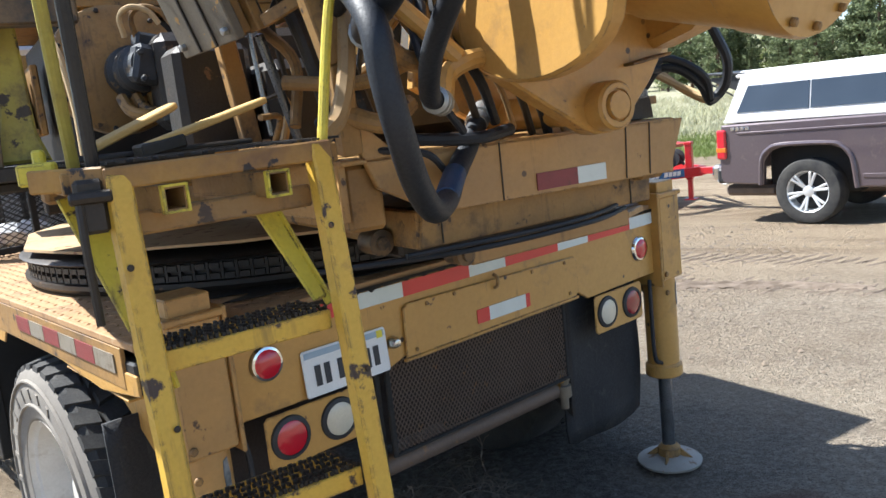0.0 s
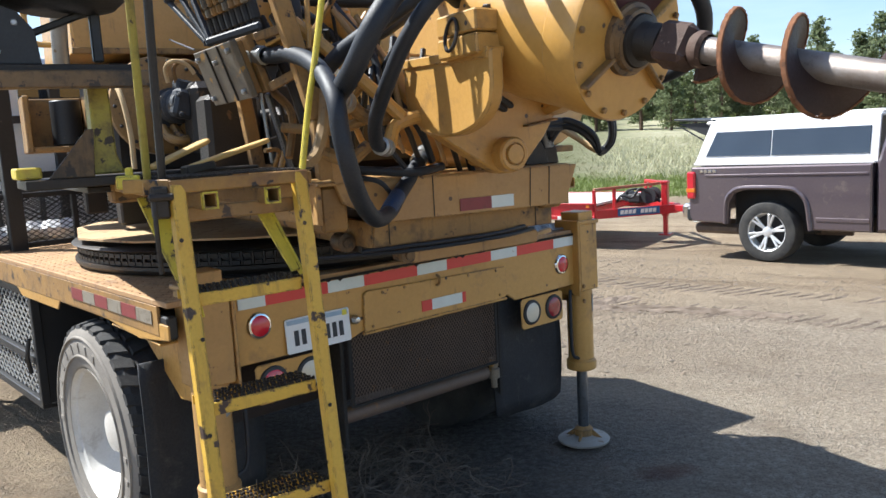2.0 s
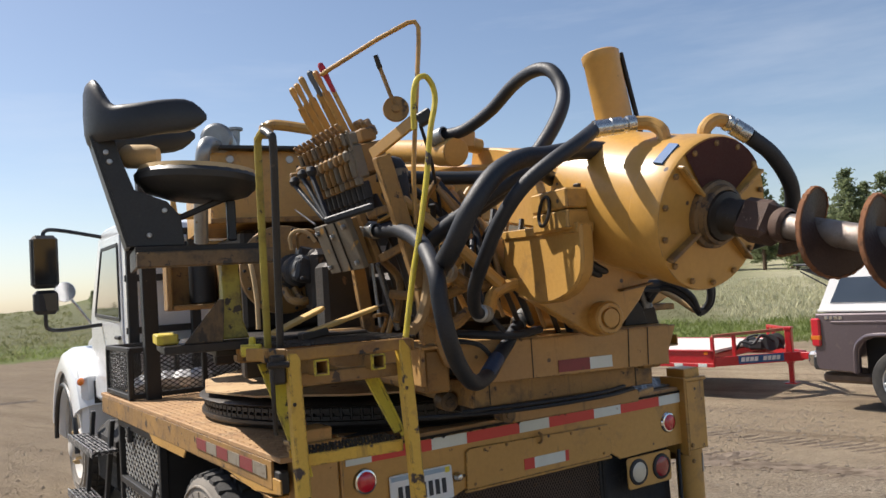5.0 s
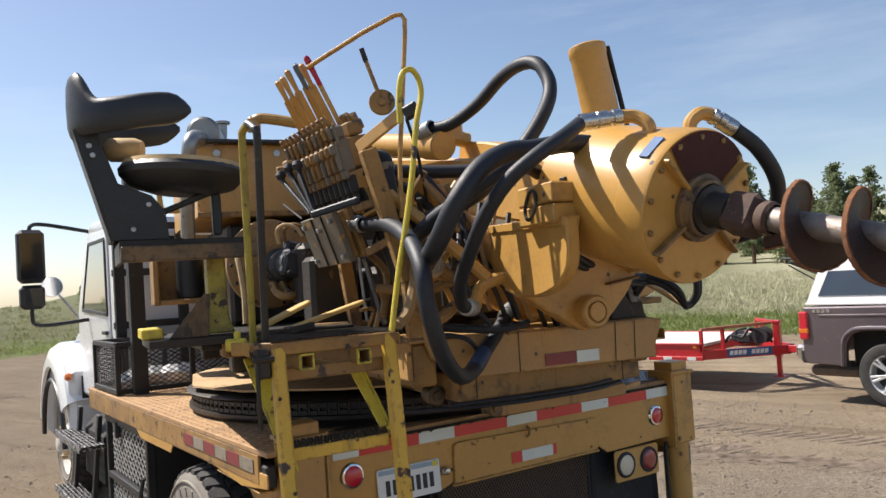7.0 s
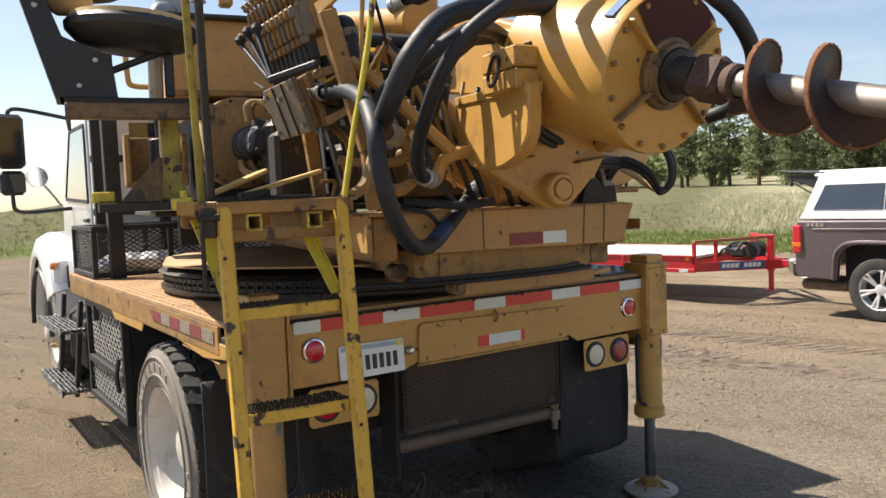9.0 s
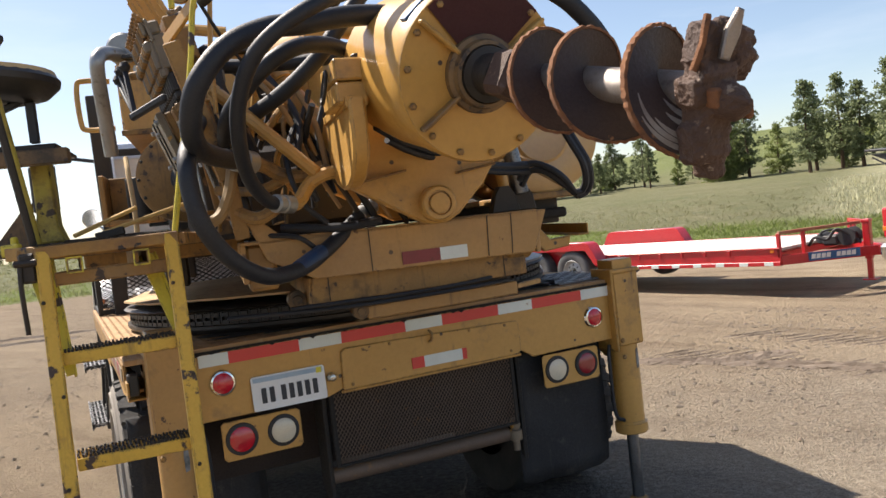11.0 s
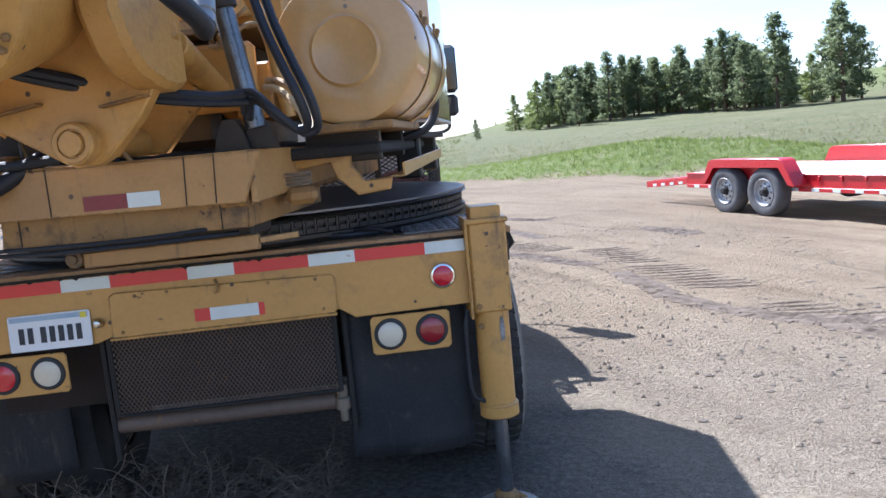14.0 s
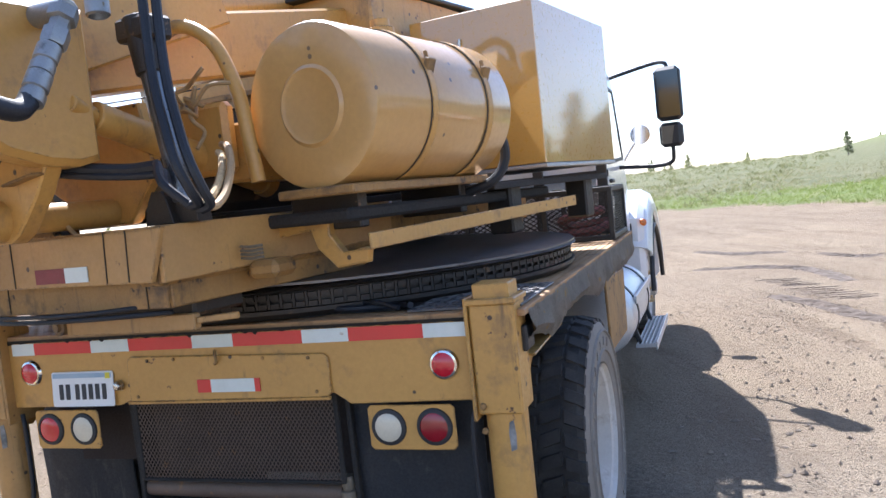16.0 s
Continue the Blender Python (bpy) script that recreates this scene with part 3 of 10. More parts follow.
def ground_material():
    m, t, b = nodes_of("dirt_and_grass")
    co = t.nodes.new("ShaderNodeTexCoord").outputs["Object"]
    sep = t.nodes.new("ShaderNodeSeparateXYZ")
    t.links.new(co, sep.inputs[0])
    big = tex(t, "ShaderNodeTexNoise", co, scale=0.35, detail=5, roughness=0.6)
    mid = tex(t, "ShaderNodeTexNoise", co, scale=2.2, detail=7, roughness=0.68)
    fine = tex(t, "ShaderNodeTexNoise", co, scale=26, detail=6, roughness=0.75)
    grit = tex(t, "ShaderNodeTexVoronoi", co, scale=55)
    peb = tex(t, "ShaderNodeTexVoronoi", co, scale=17)
    # dirt
    dirt = mixc(t, ramp(t, big.outputs["Fac"], 0.36, 0.66), (0.336, 0.256, 0.171), (0.446, 0.354, 0.243))
    dirt = mixc(t, ramp(t, mid.outputs["Fac"], 0.42, 0.72, 0, 0.7), dirt, (0.271, 0.198, 0.130))
    dirt = mixc(t, ramp(t, fine.outputs["Fac"], 0.5, 0.72, 0, 0.8), dirt, (0.553, 0.455, 0.323))
    dirt = mixc(t, ramp(t, grit.outputs["Distance"], 0.0, 0.25, 0.2, 0.0), dirt, (0.169, 0.134, 0.096))
    crumb = tex(t, "ShaderNodeTexNoise", co, scale=85, detail=3, roughness=0.6)
    dirt = mixc(t, ramp(t, crumb.outputs["Fac"], 0.46, 0.34, 0, 0.6), dirt, (0.140, 0.108, 0.080))
    dirt = mixc(t, ramp(t, crumb.outputs["Fac"], 0.58, 0.70, 0, 0.5), dirt, (0.560, 0.475, 0.360))
    # long scuffs that follow the wheels
    along = calc(t, "SUBTRACT", calc(t, "MULTIPLY", sep.outputs["X"], 0.78), calc(t, "MULTIPLY", sep.outputs["Y"], 0.62))
    cross = calc(t, "ADD", calc(t, "MULTIPLY", sep.outputs["X"], 0.62), calc(t, "MULTIPLY", sep.outputs["Y"], 0.78))
    lay = t.nodes.new("ShaderNodeCombineXYZ")
    t.links.new(calc(t, "MULTIPLY", along, 0.22), lay.inputs[0])
    t.links.new(calc(t, "ADD", calc(t, "MULTIPLY", cross, 1.7), calc(t, "MULTIPLY", big.outputs["Fac"], 2.0)), lay.inputs[1])
    scuff = tex(t, "ShaderNodeTexNoise", lay.outputs[0], scale=1.0, detail=7, roughness=0.7)
    dirt = mixc(t, ramp(t, scuff.outputs["Fac"], 0.52, 0.64, 0, 0.65), dirt, (0.176, 0.125, 0.081))
    dirt = mixc(t, ramp(t, scuff.outputs["Fac"], 0.46, 0.34, 0, 0.65), dirt, (0.484, 0.389, 0.261))
    # loose pebbles and crumbs, some pale and some dark
    pebbles = []
    for sc, lo, amt in ((38.0, 0.74, 0.85), (95.0, 0.50, 0.85)):
        pb = tex(t, "ShaderNodeTexVoronoi", co, scale=sc)
        pc = t.nodes.new("ShaderNodeSeparateColor")
        t.links.new(pb.outputs["Color"], pc.inputs[0])
        pm = calc(t, "MULTIPLY", ramp(t, pb.outputs["Distance"], 0.22, 0.34, amt, 0), ramp(t, pc.outputs[0], lo, lo + 0.05))
        dirt = mixc(t, pm, dirt, mixc(t, ramp(t, pc.outputs[1], 0.35, 0.75), (0.133, 0.102, 0.072), (0.553, 0.466, 0.343)))
        pebbles.append(pm)
    # greyer gravel beside the machine, fading into the tan dirt
    gx, gy = calc(t, "SUBTRACT", sep.outputs["X"], 3.0), calc(t, "SUBTRACT", sep.outputs["Y"], 3.0)
    gd = calc(t, "ADD", calc(t, "SQRT", calc(t, "ADD", calc(t, "MULTIPLY", gx, gx), calc(t, "MULTIPLY", gy, gy))), calc(t, "MULTIPLY", big.outputs["Fac"], 2.0))
    gravel = mixc(t, ramp(t, fine.outputs["Fac"], 0.36, 0.66), (0.210, 0.182, 0.150), (0.530, 0.470, 0.385))
    gravel = mixc(t, ramp(t, crumb.outputs["Fac"], 0.48, 0.36, 0, 0.8), gravel, (0.110, 0.096, 0.080))
    gravel = mixc(t, ramp(t, mid.outputs["Fac"], 0.50, 0.66, 0, 0.55), gravel, (0.185, 0.155, 0.122))
    dirt = mixc(t, ramp(t, gd, 5.6, 3.2, 0, 0.6), dirt, gravel)
    # oil-dark packed earth round the truck
    oil = tex(t, "ShaderNodeTexNoise", co, scale=1.1, detail=5, roughness=0.65)
    dirt = mixc(t, ramp(t, oil.outputs["Fac"], 0.62, 0.78, 0, 0.6), dirt, (0.158, 0.125, 0.092))
    # reddish spill beside the foot
    dx, dy = calc(t, "MULTIPLY", calc(t, "SUBTRACT", sep.outputs["X"], 1.71), 4.5), calc(t, "MULTIPLY", calc(t, "SUBTRACT", sep.outputs["Y"], 2.75), 9.0)
    spill = calc(t, "ADD", calc(t, "ADD", calc(t, "MULTIPLY", dx, dx), calc(t, "MULTIPLY", dy, dy)), calc(t, "MULTIPLY", mid.outputs["Fac"], 2.0))
    dirt = mixc(t, ramp(t, spill, 1.9, 1.1, 0, 0.65), dirt, (0.181, 0.077, 0.047))
    # smoother grey-brown driving lane farther out
    lane = tex(t, "ShaderNodeTexNoise", co, scale=0.12, detail=3, roughness=0.5)
    dirt = mixc(t, ramp(t, lane.outputs["Fac"], 0.42, 0.60, 0, 0.65), dirt, (0.260, 0.203, 0.143))
    # churned dark soil on the open side
    churn = ramp(t, calc(t, "ADD", sep.outputs["X"], calc(t, "MULTIPLY", big.outputs["Fac"], 3.0)), 3.4, -0.4, 0, 0.4)
    dirt = mixc(t, churn, dirt, mixc(t, ramp(t, mid.outputs["Fac"], 0.4, 0.65), (0.168, 0.128, 0.088), (0.290, 0.223, 0.153)))
    # truck's shade painted into the soil: dark ellipse round the machine, ragged by noise
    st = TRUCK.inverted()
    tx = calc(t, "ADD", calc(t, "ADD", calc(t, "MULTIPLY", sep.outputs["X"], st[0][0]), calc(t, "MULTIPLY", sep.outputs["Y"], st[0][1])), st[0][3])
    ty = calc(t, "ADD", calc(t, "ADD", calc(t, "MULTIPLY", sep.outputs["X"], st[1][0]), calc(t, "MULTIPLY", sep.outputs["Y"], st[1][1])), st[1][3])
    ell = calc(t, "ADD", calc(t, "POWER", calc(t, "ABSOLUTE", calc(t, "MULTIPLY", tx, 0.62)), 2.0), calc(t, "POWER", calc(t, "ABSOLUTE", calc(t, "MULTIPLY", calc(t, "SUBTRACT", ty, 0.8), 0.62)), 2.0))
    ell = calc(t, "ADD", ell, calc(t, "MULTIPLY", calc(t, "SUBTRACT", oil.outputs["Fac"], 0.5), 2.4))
    truck_shade = mixc(t, ramp(t, fine.outputs["Fac"], 0.42, 0.64), (0.048, 0.046, 0.044), (0.150, 0.142, 0.132))
    dirt = mixc(t, ramp(t, ell, 1.3, 0.5, 0, 0.75), dirt, truck_shade)
    # field
    far = tex(t, "ShaderNodeTexNoise", co, scale=0.09, detail=6, roughness=0.65)
    field = mixc(t, ramp(t, far.outputs["Fac"], 0.38, 0.62), (0.165, 0.158, 0.086), (0.115, 0.126, 0.056))
    field = mixc(t, ramp(t, mid.outputs["Fac"], 0.38, 0.70, 0, 0.6), field, (0.195, 0.180, 0.105))
    field = mixc(t, ramp(t, fine.outputs["Fac"], 0.45, 0.75, 0, 0.35), field, (0.24, 0.25, 0.125))
    straw = mixc(t, ramp(t, fine.outputs["Fac"], 0.35, 0.70), (0.40, 0.375, 0.245), (0.52, 0.49, 0.345))
    straw = mixc(t, ramp(t, far.outputs["Fac"], 0.50, 0.66, 0, 0.6), straw, (0.25, 0.27, 0.13))
    field = mixc(t, ramp(t, calc(t, "ADD", calc(t, "SUBTRACT", sep.outputs["X"], calc(t, "MULTIPLY", sep.outputs["Y"], 0.40)), calc(t, "MULTIPLY", far.outputs["Fac"], 8.0)), 1.5, 9.0, 0, 0.85), field, straw)
    green = mixc(t, ramp(t, mid.outputs["Fac"], 0.35, 0.66), (0.125, 0.175, 0.045), (0.205, 0.23, 0.085))
    # how far past the yard's edge
    lim = calc(t, "MINIMUM", calc(t, "MAXIMUM", calc(t, "SUBTRACT", 22.5, calc(t, "MULTIPLY", sep.outputs["X"], 0.45)), 12.0), 28.5)
    past = calc(t, "SUBTRACT", sep.outputs["Y"], lim)
    past = calc(t, "ADD", past, calc(t, "MULTIPLY", calc(t, "SUBTRACT", big.outputs["Fac"], 0.5), 5.0))
    past = calc(t, "ADD", past, calc(t, "MULTIPLY", calc(t, "SUBTRACT", mid.outputs["Fac"], 0.5), 3.0))
    grass = mixc(t, ramp(t, calc(t, "ADD", past, calc(t, "MULTIPLY", calc(t, "SUBTRACT", far.outputs["Fac"], 0.5), 14.0)), 3.5, 12.0), green, field)
    # olive and russet weed patches
    wd = tex(t, "ShaderNodeTexNoise", co, scale=0.42, detail=6, roughness=0.7)
    grass = mixc(t, ramp(t, wd.outputs["Fac"], 0.54, 0.70, 0, 0.55), grass, (0.125, 0.125, 0.062))
    grass = mixc(t, ramp(t, wd.outputs["Fac"], 0.42, 0.30, 0, 0.5), grass, (0.33, 0.29, 0.19))
    # greener meadow on the open side
    grass = mixc(t, ramp(t, calc(t, "ADD", sep.outputs["X"], calc(t, "MULTIPLY", far.outputs["Fac"], 20.0)), 2.0, -25.0, 0, 0.75), grass, mixc(t, ramp(t, mid.outputs["Fac"], 0.35, 0.65), (0.122, 0.136, 0.062), (0.185, 0.182, 0.102)))
    hill = calc(t, "MULTIPLY", ramp(t, sep.outputs["Z"], 2.2, 6.0, 0, 0.85), ramp(t, calc(t, "SUBTRACT", sep.outputs["X"], calc(t, "MULTIPLY", sep.outputs["Y"], 0.40)), 12.0, -4.0, 0.3, 1.0))
    grass = mixc(t, hill, grass, mixc(t, ramp(t, far.outputs["Fac"], 0.35, 0.65), (0.110, 0.145, 0.042), (0.175, 0.195, 0.075)))
    br = tex(t, "ShaderNodeTexNoise", co, scale=0.85, detail=7, roughness=0.75)
    grass = mixc(t, ramp(t, br.outputs["Fac"], 0.53, 0.66, 0, 0.55), grass, (0.085, 0.098, 0.045))
    grass = mixc(t, ramp(t, br.outputs["Fac"], 0.44, 0.34, 0, 0.40), grass, (0.27, 0.24, 0.15))
    isgrass = ramp(t, past, 0.2, 1.2)
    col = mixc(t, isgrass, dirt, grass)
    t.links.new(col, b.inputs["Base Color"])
    b.inputs["Roughness"].default_value = 0.95
    b.inputs["Specular IOR Level"].default_value = 0.15
    b.inputs["Diffuse Roughness"].default_value = 0.3
    h = calc(t, "ADD", calc(t, "MULTIPLY", mid.outputs["Fac"], 1.4), calc(t, "MULTIPLY", fine.outputs["Fac"], 1.25))
    # lugged tyre prints along two ruts
    for off, ang, pitch in ((9.4, 51.5, 0.13), (10.7, 51.5, 0.13), (8.2, 75.0, 0.11)):
        ca, sa = math.cos(radians(ang)), math.sin(radians(ang))
        across = calc(t, "SUBTRACT", calc(t, "ADD", calc(t, "MULTIPLY", sep.outputs["X"], ca), calc(t, "MULTIPLY", sep.outputs["Y"], sa)), off)
        across = calc(t, "ADD", across, calc(t, "MULTIPLY", calc(t, "SUBTRACT", big.outputs["Fac"], 0.5), 2.2))
        along = calc(t, "SUBTRACT", calc(t, "MULTIPLY", sep.outputs["Y"], ca), calc(t, "MULTIPLY", sep.outputs["X"], sa))
        lug = calc(t, "SINE", calc(t, "ADD", calc(t, "MULTIPLY", along, 2 * math.pi / pitch), calc(t, "MULTIPLY", calc(t, "ABSOLUTE", across), 14.0)))
        band = ramp(t, calc(t, "ABSOLUTE", across), 0.20, 0.30, 1.0, 0.0)
        band = calc(t, "MULTIPLY", band, ramp(t, mid.outputs["Fac"], 0.40, 0.58))
        h = calc(t, "ADD", h, calc(t, "MULTIPLY", calc(t, "MULTIPLY", lug, band), 0.16))
        h = calc(t, "SUBTRACT", h, calc(t, "MULTIPLY", band, 0.8))
    clod = tex(t, "ShaderNodeTexNoise", co, scale=7, detail=4, roughness=0.6)
    h = calc(t, "ADD", h, calc(t, "MULTIPLY", ramp(t, clod.outputs["Fac"], 0.55, 0.75), 0.6))
    h = calc(t, "SUBTRACT", h, calc(t, "MULTIPLY", peb.outputs["Distance"], 0.04))
    h = calc(t, "ADD", h, calc(t, "MULTIPLY", crumb.outputs["Fac"], 0.55))
    h = calc(t, "SUBTRACT", h, calc(t, "MULTIPLY", ramp(t, scuff.outputs["Fac"], 0.50, 0.66), 0.9))
    for pm, k in zip(pebbles, (0.42, 0.30)):
        h = calc(t, "ADD", h, calc(t, "MULTIPLY", pm, k))
    bumped(t, b, h, 1.0, 0.034)
    return m


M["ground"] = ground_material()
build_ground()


# ---- drill truck ----
truck = thing("drill_truck", TRUCK, "white cab truck with worn yellow flatbed and stabiliser legs", "truck")


deck_part = []


def build_bed():
    bm = B()
    box(bm, (2.38, 3.32, 0.022), (-0.03, 1.67, 1.189), bevel=0.003)
    deck = part("bed_deck", bm, "bed", truck, "rusty ochre tread-plate deck")
    # grey tread plate at the rear corner, with a stub and loose lines beside it
    bm = B()
    box(bm, (0.40, 0.54, 0.008), (0.94, 0.33, 1.206), bevel=0.002)
    for i in range(9):
        for j in range(12):
            p = Vector((0.765 + i * 0.043, 0.085 + j * 0.043, 1.211))
            d = Vector((0.013, 0.013 if (i + j) % 2 else -0.013, 0))
            bar(bm, p - d, p + d, 0.009, 0.005, 0, up=(0, 0, 1))
    part("corner_tread_plate", bm, "tread_dark", deck, "dusty grey diamond plate")
    bm = B()
    lathe(bm, [(0, 0), (0.045, 0), (0.045, 0.035), (0.038, 0.042), (0, 0.044)], (1.06, 0.09, 1.21), Z3, 16)
    part("corner_stub", bm, "shadow_steel", deck)
    for k, pts in enumerate(([(0.15, 0.10, 1.215), (0.35, 0.14, 1.225), (0.50, 0.10, 1.22), (0.66, 0.16, 1.215), (0.74, 0.10, 1.222)], [(0.20, 0.18, 1.213), (0.42, 0.20, 1.22), (0.60, 0.12, 1.235), (0.70, 0.09, 1.215)])):
        bm = B()
        tube(bm, pts, 0.012 - 0.003 * k, 8, 5)
        part("deck_line", bm, "hose", deck)
    deck_part.append(deck)
    # raised lozenges of the tread plate
    vs, fs = [], []
    for i in range(62):
        for j in range(86):
            x, y = -1.20 + i * 0.0382, 0.03 + j * 0.0382
            if math.hypot(x, y - 1.12) < 1.10:
                continue
            a = radians(45 if (i + j) % 2 else -45)
            c, s = math.cos(a), math.sin(a)
            o = len(vs)
            for px, py in ((-0.014, 0), (0, -0.0042), (0.014, 0), (0, 0.0042)):
                vs.append((x + c * px - s * py, y + s * px + c * py, 1.2003))
            vs.append((x, y, 1.2035))
            fs += [(o, o + 1, o + 4), (o + 1, o + 2, o + 4), (o + 2, o + 3, o + 4), (o + 3, o, o + 4)]
    me = bpy.data.meshes.new("tread_relief")
    me.from_pydata(vs, [], fs)
    me.materials.append(M["bed"])
    ob = new("tread_relief", me)
    ob.parent = deck
    tagged(ob, "raised tread bars", kind="stuff")
    # side rails with flange
    for sx, nm in ((-1, "left"), (1, "right")):
        x = -1.215 if sx < 0 else 1.155
        bm = B()
        if sx < 0:
            box(bm, (0.012, 3.2, 0.11), (x, 1.70, 1.122), bevel=0.002)
            box(bm, (0.06, 3.2, 0.012), (x - sx * 0.03, 1.70, 1.066), bevel=0.002)
        else:
            # bent and torn bare sheet
            rr = random.Random(14)
            low = [(0.10, 1.10), (0.22, 1.085), (0.34, 1.05), (0.46, 1.028), (0.58, 1.045), (0.66, 1.062), (0.95, 1.078), (1.24, 1.064), (1.42, 1.03), (1.58, 1.0), (1.95, 1.02), (2.35, 1.03), (2.83, 1.012), (3.25, 1.03)]
            rows = []
            for k in range(66):
                y = 0.06 + 3.20 * k / 65
                zl = next(za + (zb - za) * (y - ya) / (yb - ya) for (ya, za), (yb, zb) in zip([(0.0, 1.11)] + low, low + [(3.4, 1.03)]) if ya <= y <= yb)
                zl += rr.uniform(-0.008, 0.008)
                rows.append([bm.verts.new((x + 0.004 + off * (0.5 + rr.random()), y, 1.196 + (zl - 1.196) * u)) for u, off in ((0, 0.0), (0.33, 0.006), (0.7, 0.016), (1.0, -0.006))])
            for r0, r1 in zip(rows, rows[1:]):
                for i in range(3):
                    bm.faces.new((r0[i], r1[i], r1[i + 1], r0[i + 1]))
            bmesh.ops.solidify(bm, geom=list(bm.faces), thickness=0.006)
        rail = part("side_rail", bm, "yellow_old" if sx < 0 else "bare_sheet", truck, "" if sx < 0 else "bent bare grey sheet with a torn edge")
        for k in range(3 if sx < 0 else 0):
            for n in range(2):
                bm = B()
                box(bm, (0.003, 0.145, 0.05), (x + sx * 0.0085, 0.22 + k * 0.30 + n * 0.15, 1.13), bevel=0)
                part("reflector_strip", bm, "tape_dull" if n else "tape_grey", rail)
        bm = B()
        box(bm, (0.04, 0.10, 0.085), (x - sx * 0.022, 0.09, 1.10), bevel=0.006)
        part("corner_lamp_box", bm, "black", truck, "dented black corner lamp box")
        # torn wing plate above the wheel
        bm = B()
        m = plane_m((x, 0, 0), Y3, Z3)
        if sx < 0:
            plate(bm, [(0.02, 1.06), (0.30, 1.03), (0.62, 1.06), (1.25, 1.07), (1.30, 1.02), (1.9, 1.02), (2.0, 1.07), (3.3, 1.07), (3.3, 1.115), (0.02, 1.115)], 0.008, m)
        plate(bm, [(0.10, 0.80), (0.20, 0.79), (0.62, 1.06), (0.62, 1.08), (0.10, 1.08)], 0.008, Matrix.Translation((-sx * 0.095, 0, 0)) @ m)
        bar(bm, (x - sx * 0.05, 0.12, 1.03), (x - sx * 0.05, 0.60, 1.045), 0.10, 0.008)
        part("wing_plate", bm, "yellow", truck, "bent yellow wing plate over the rear wheel")
    # underframe
    for sx in (-0.42, 0.42):
        bm = B()
        box(bm, (0.075, 6.2, 0.25), (sx, 3.3, 0.93), bevel=0.01)
        part("chassis_rail", bm, "shadow_steel", truck)
    for y in (0.5, 1.1, 2.2, 3.0):
        bm = B()
        box(bm, (2.2, 0.08, 0.09), (-0.03, y, 1.125), bevel=0.006)
        part("cross_member", bm, "shadow_steel", truck)
    bm = B()
    cyl(bm, (-0.95, 0.905, 0.5), (0.95, 0.905, 0.5), 0.075)
    lathe(bm, [(0, -0.17), (0.12, -0.16), (0.20, -0.06), (0.20, 0.06), (0.12, 0.16), (0, 0.17)], (0.04, 1.36, 0.5), Y3)
    part("rear_axle", bm, "shadow_steel", truck)


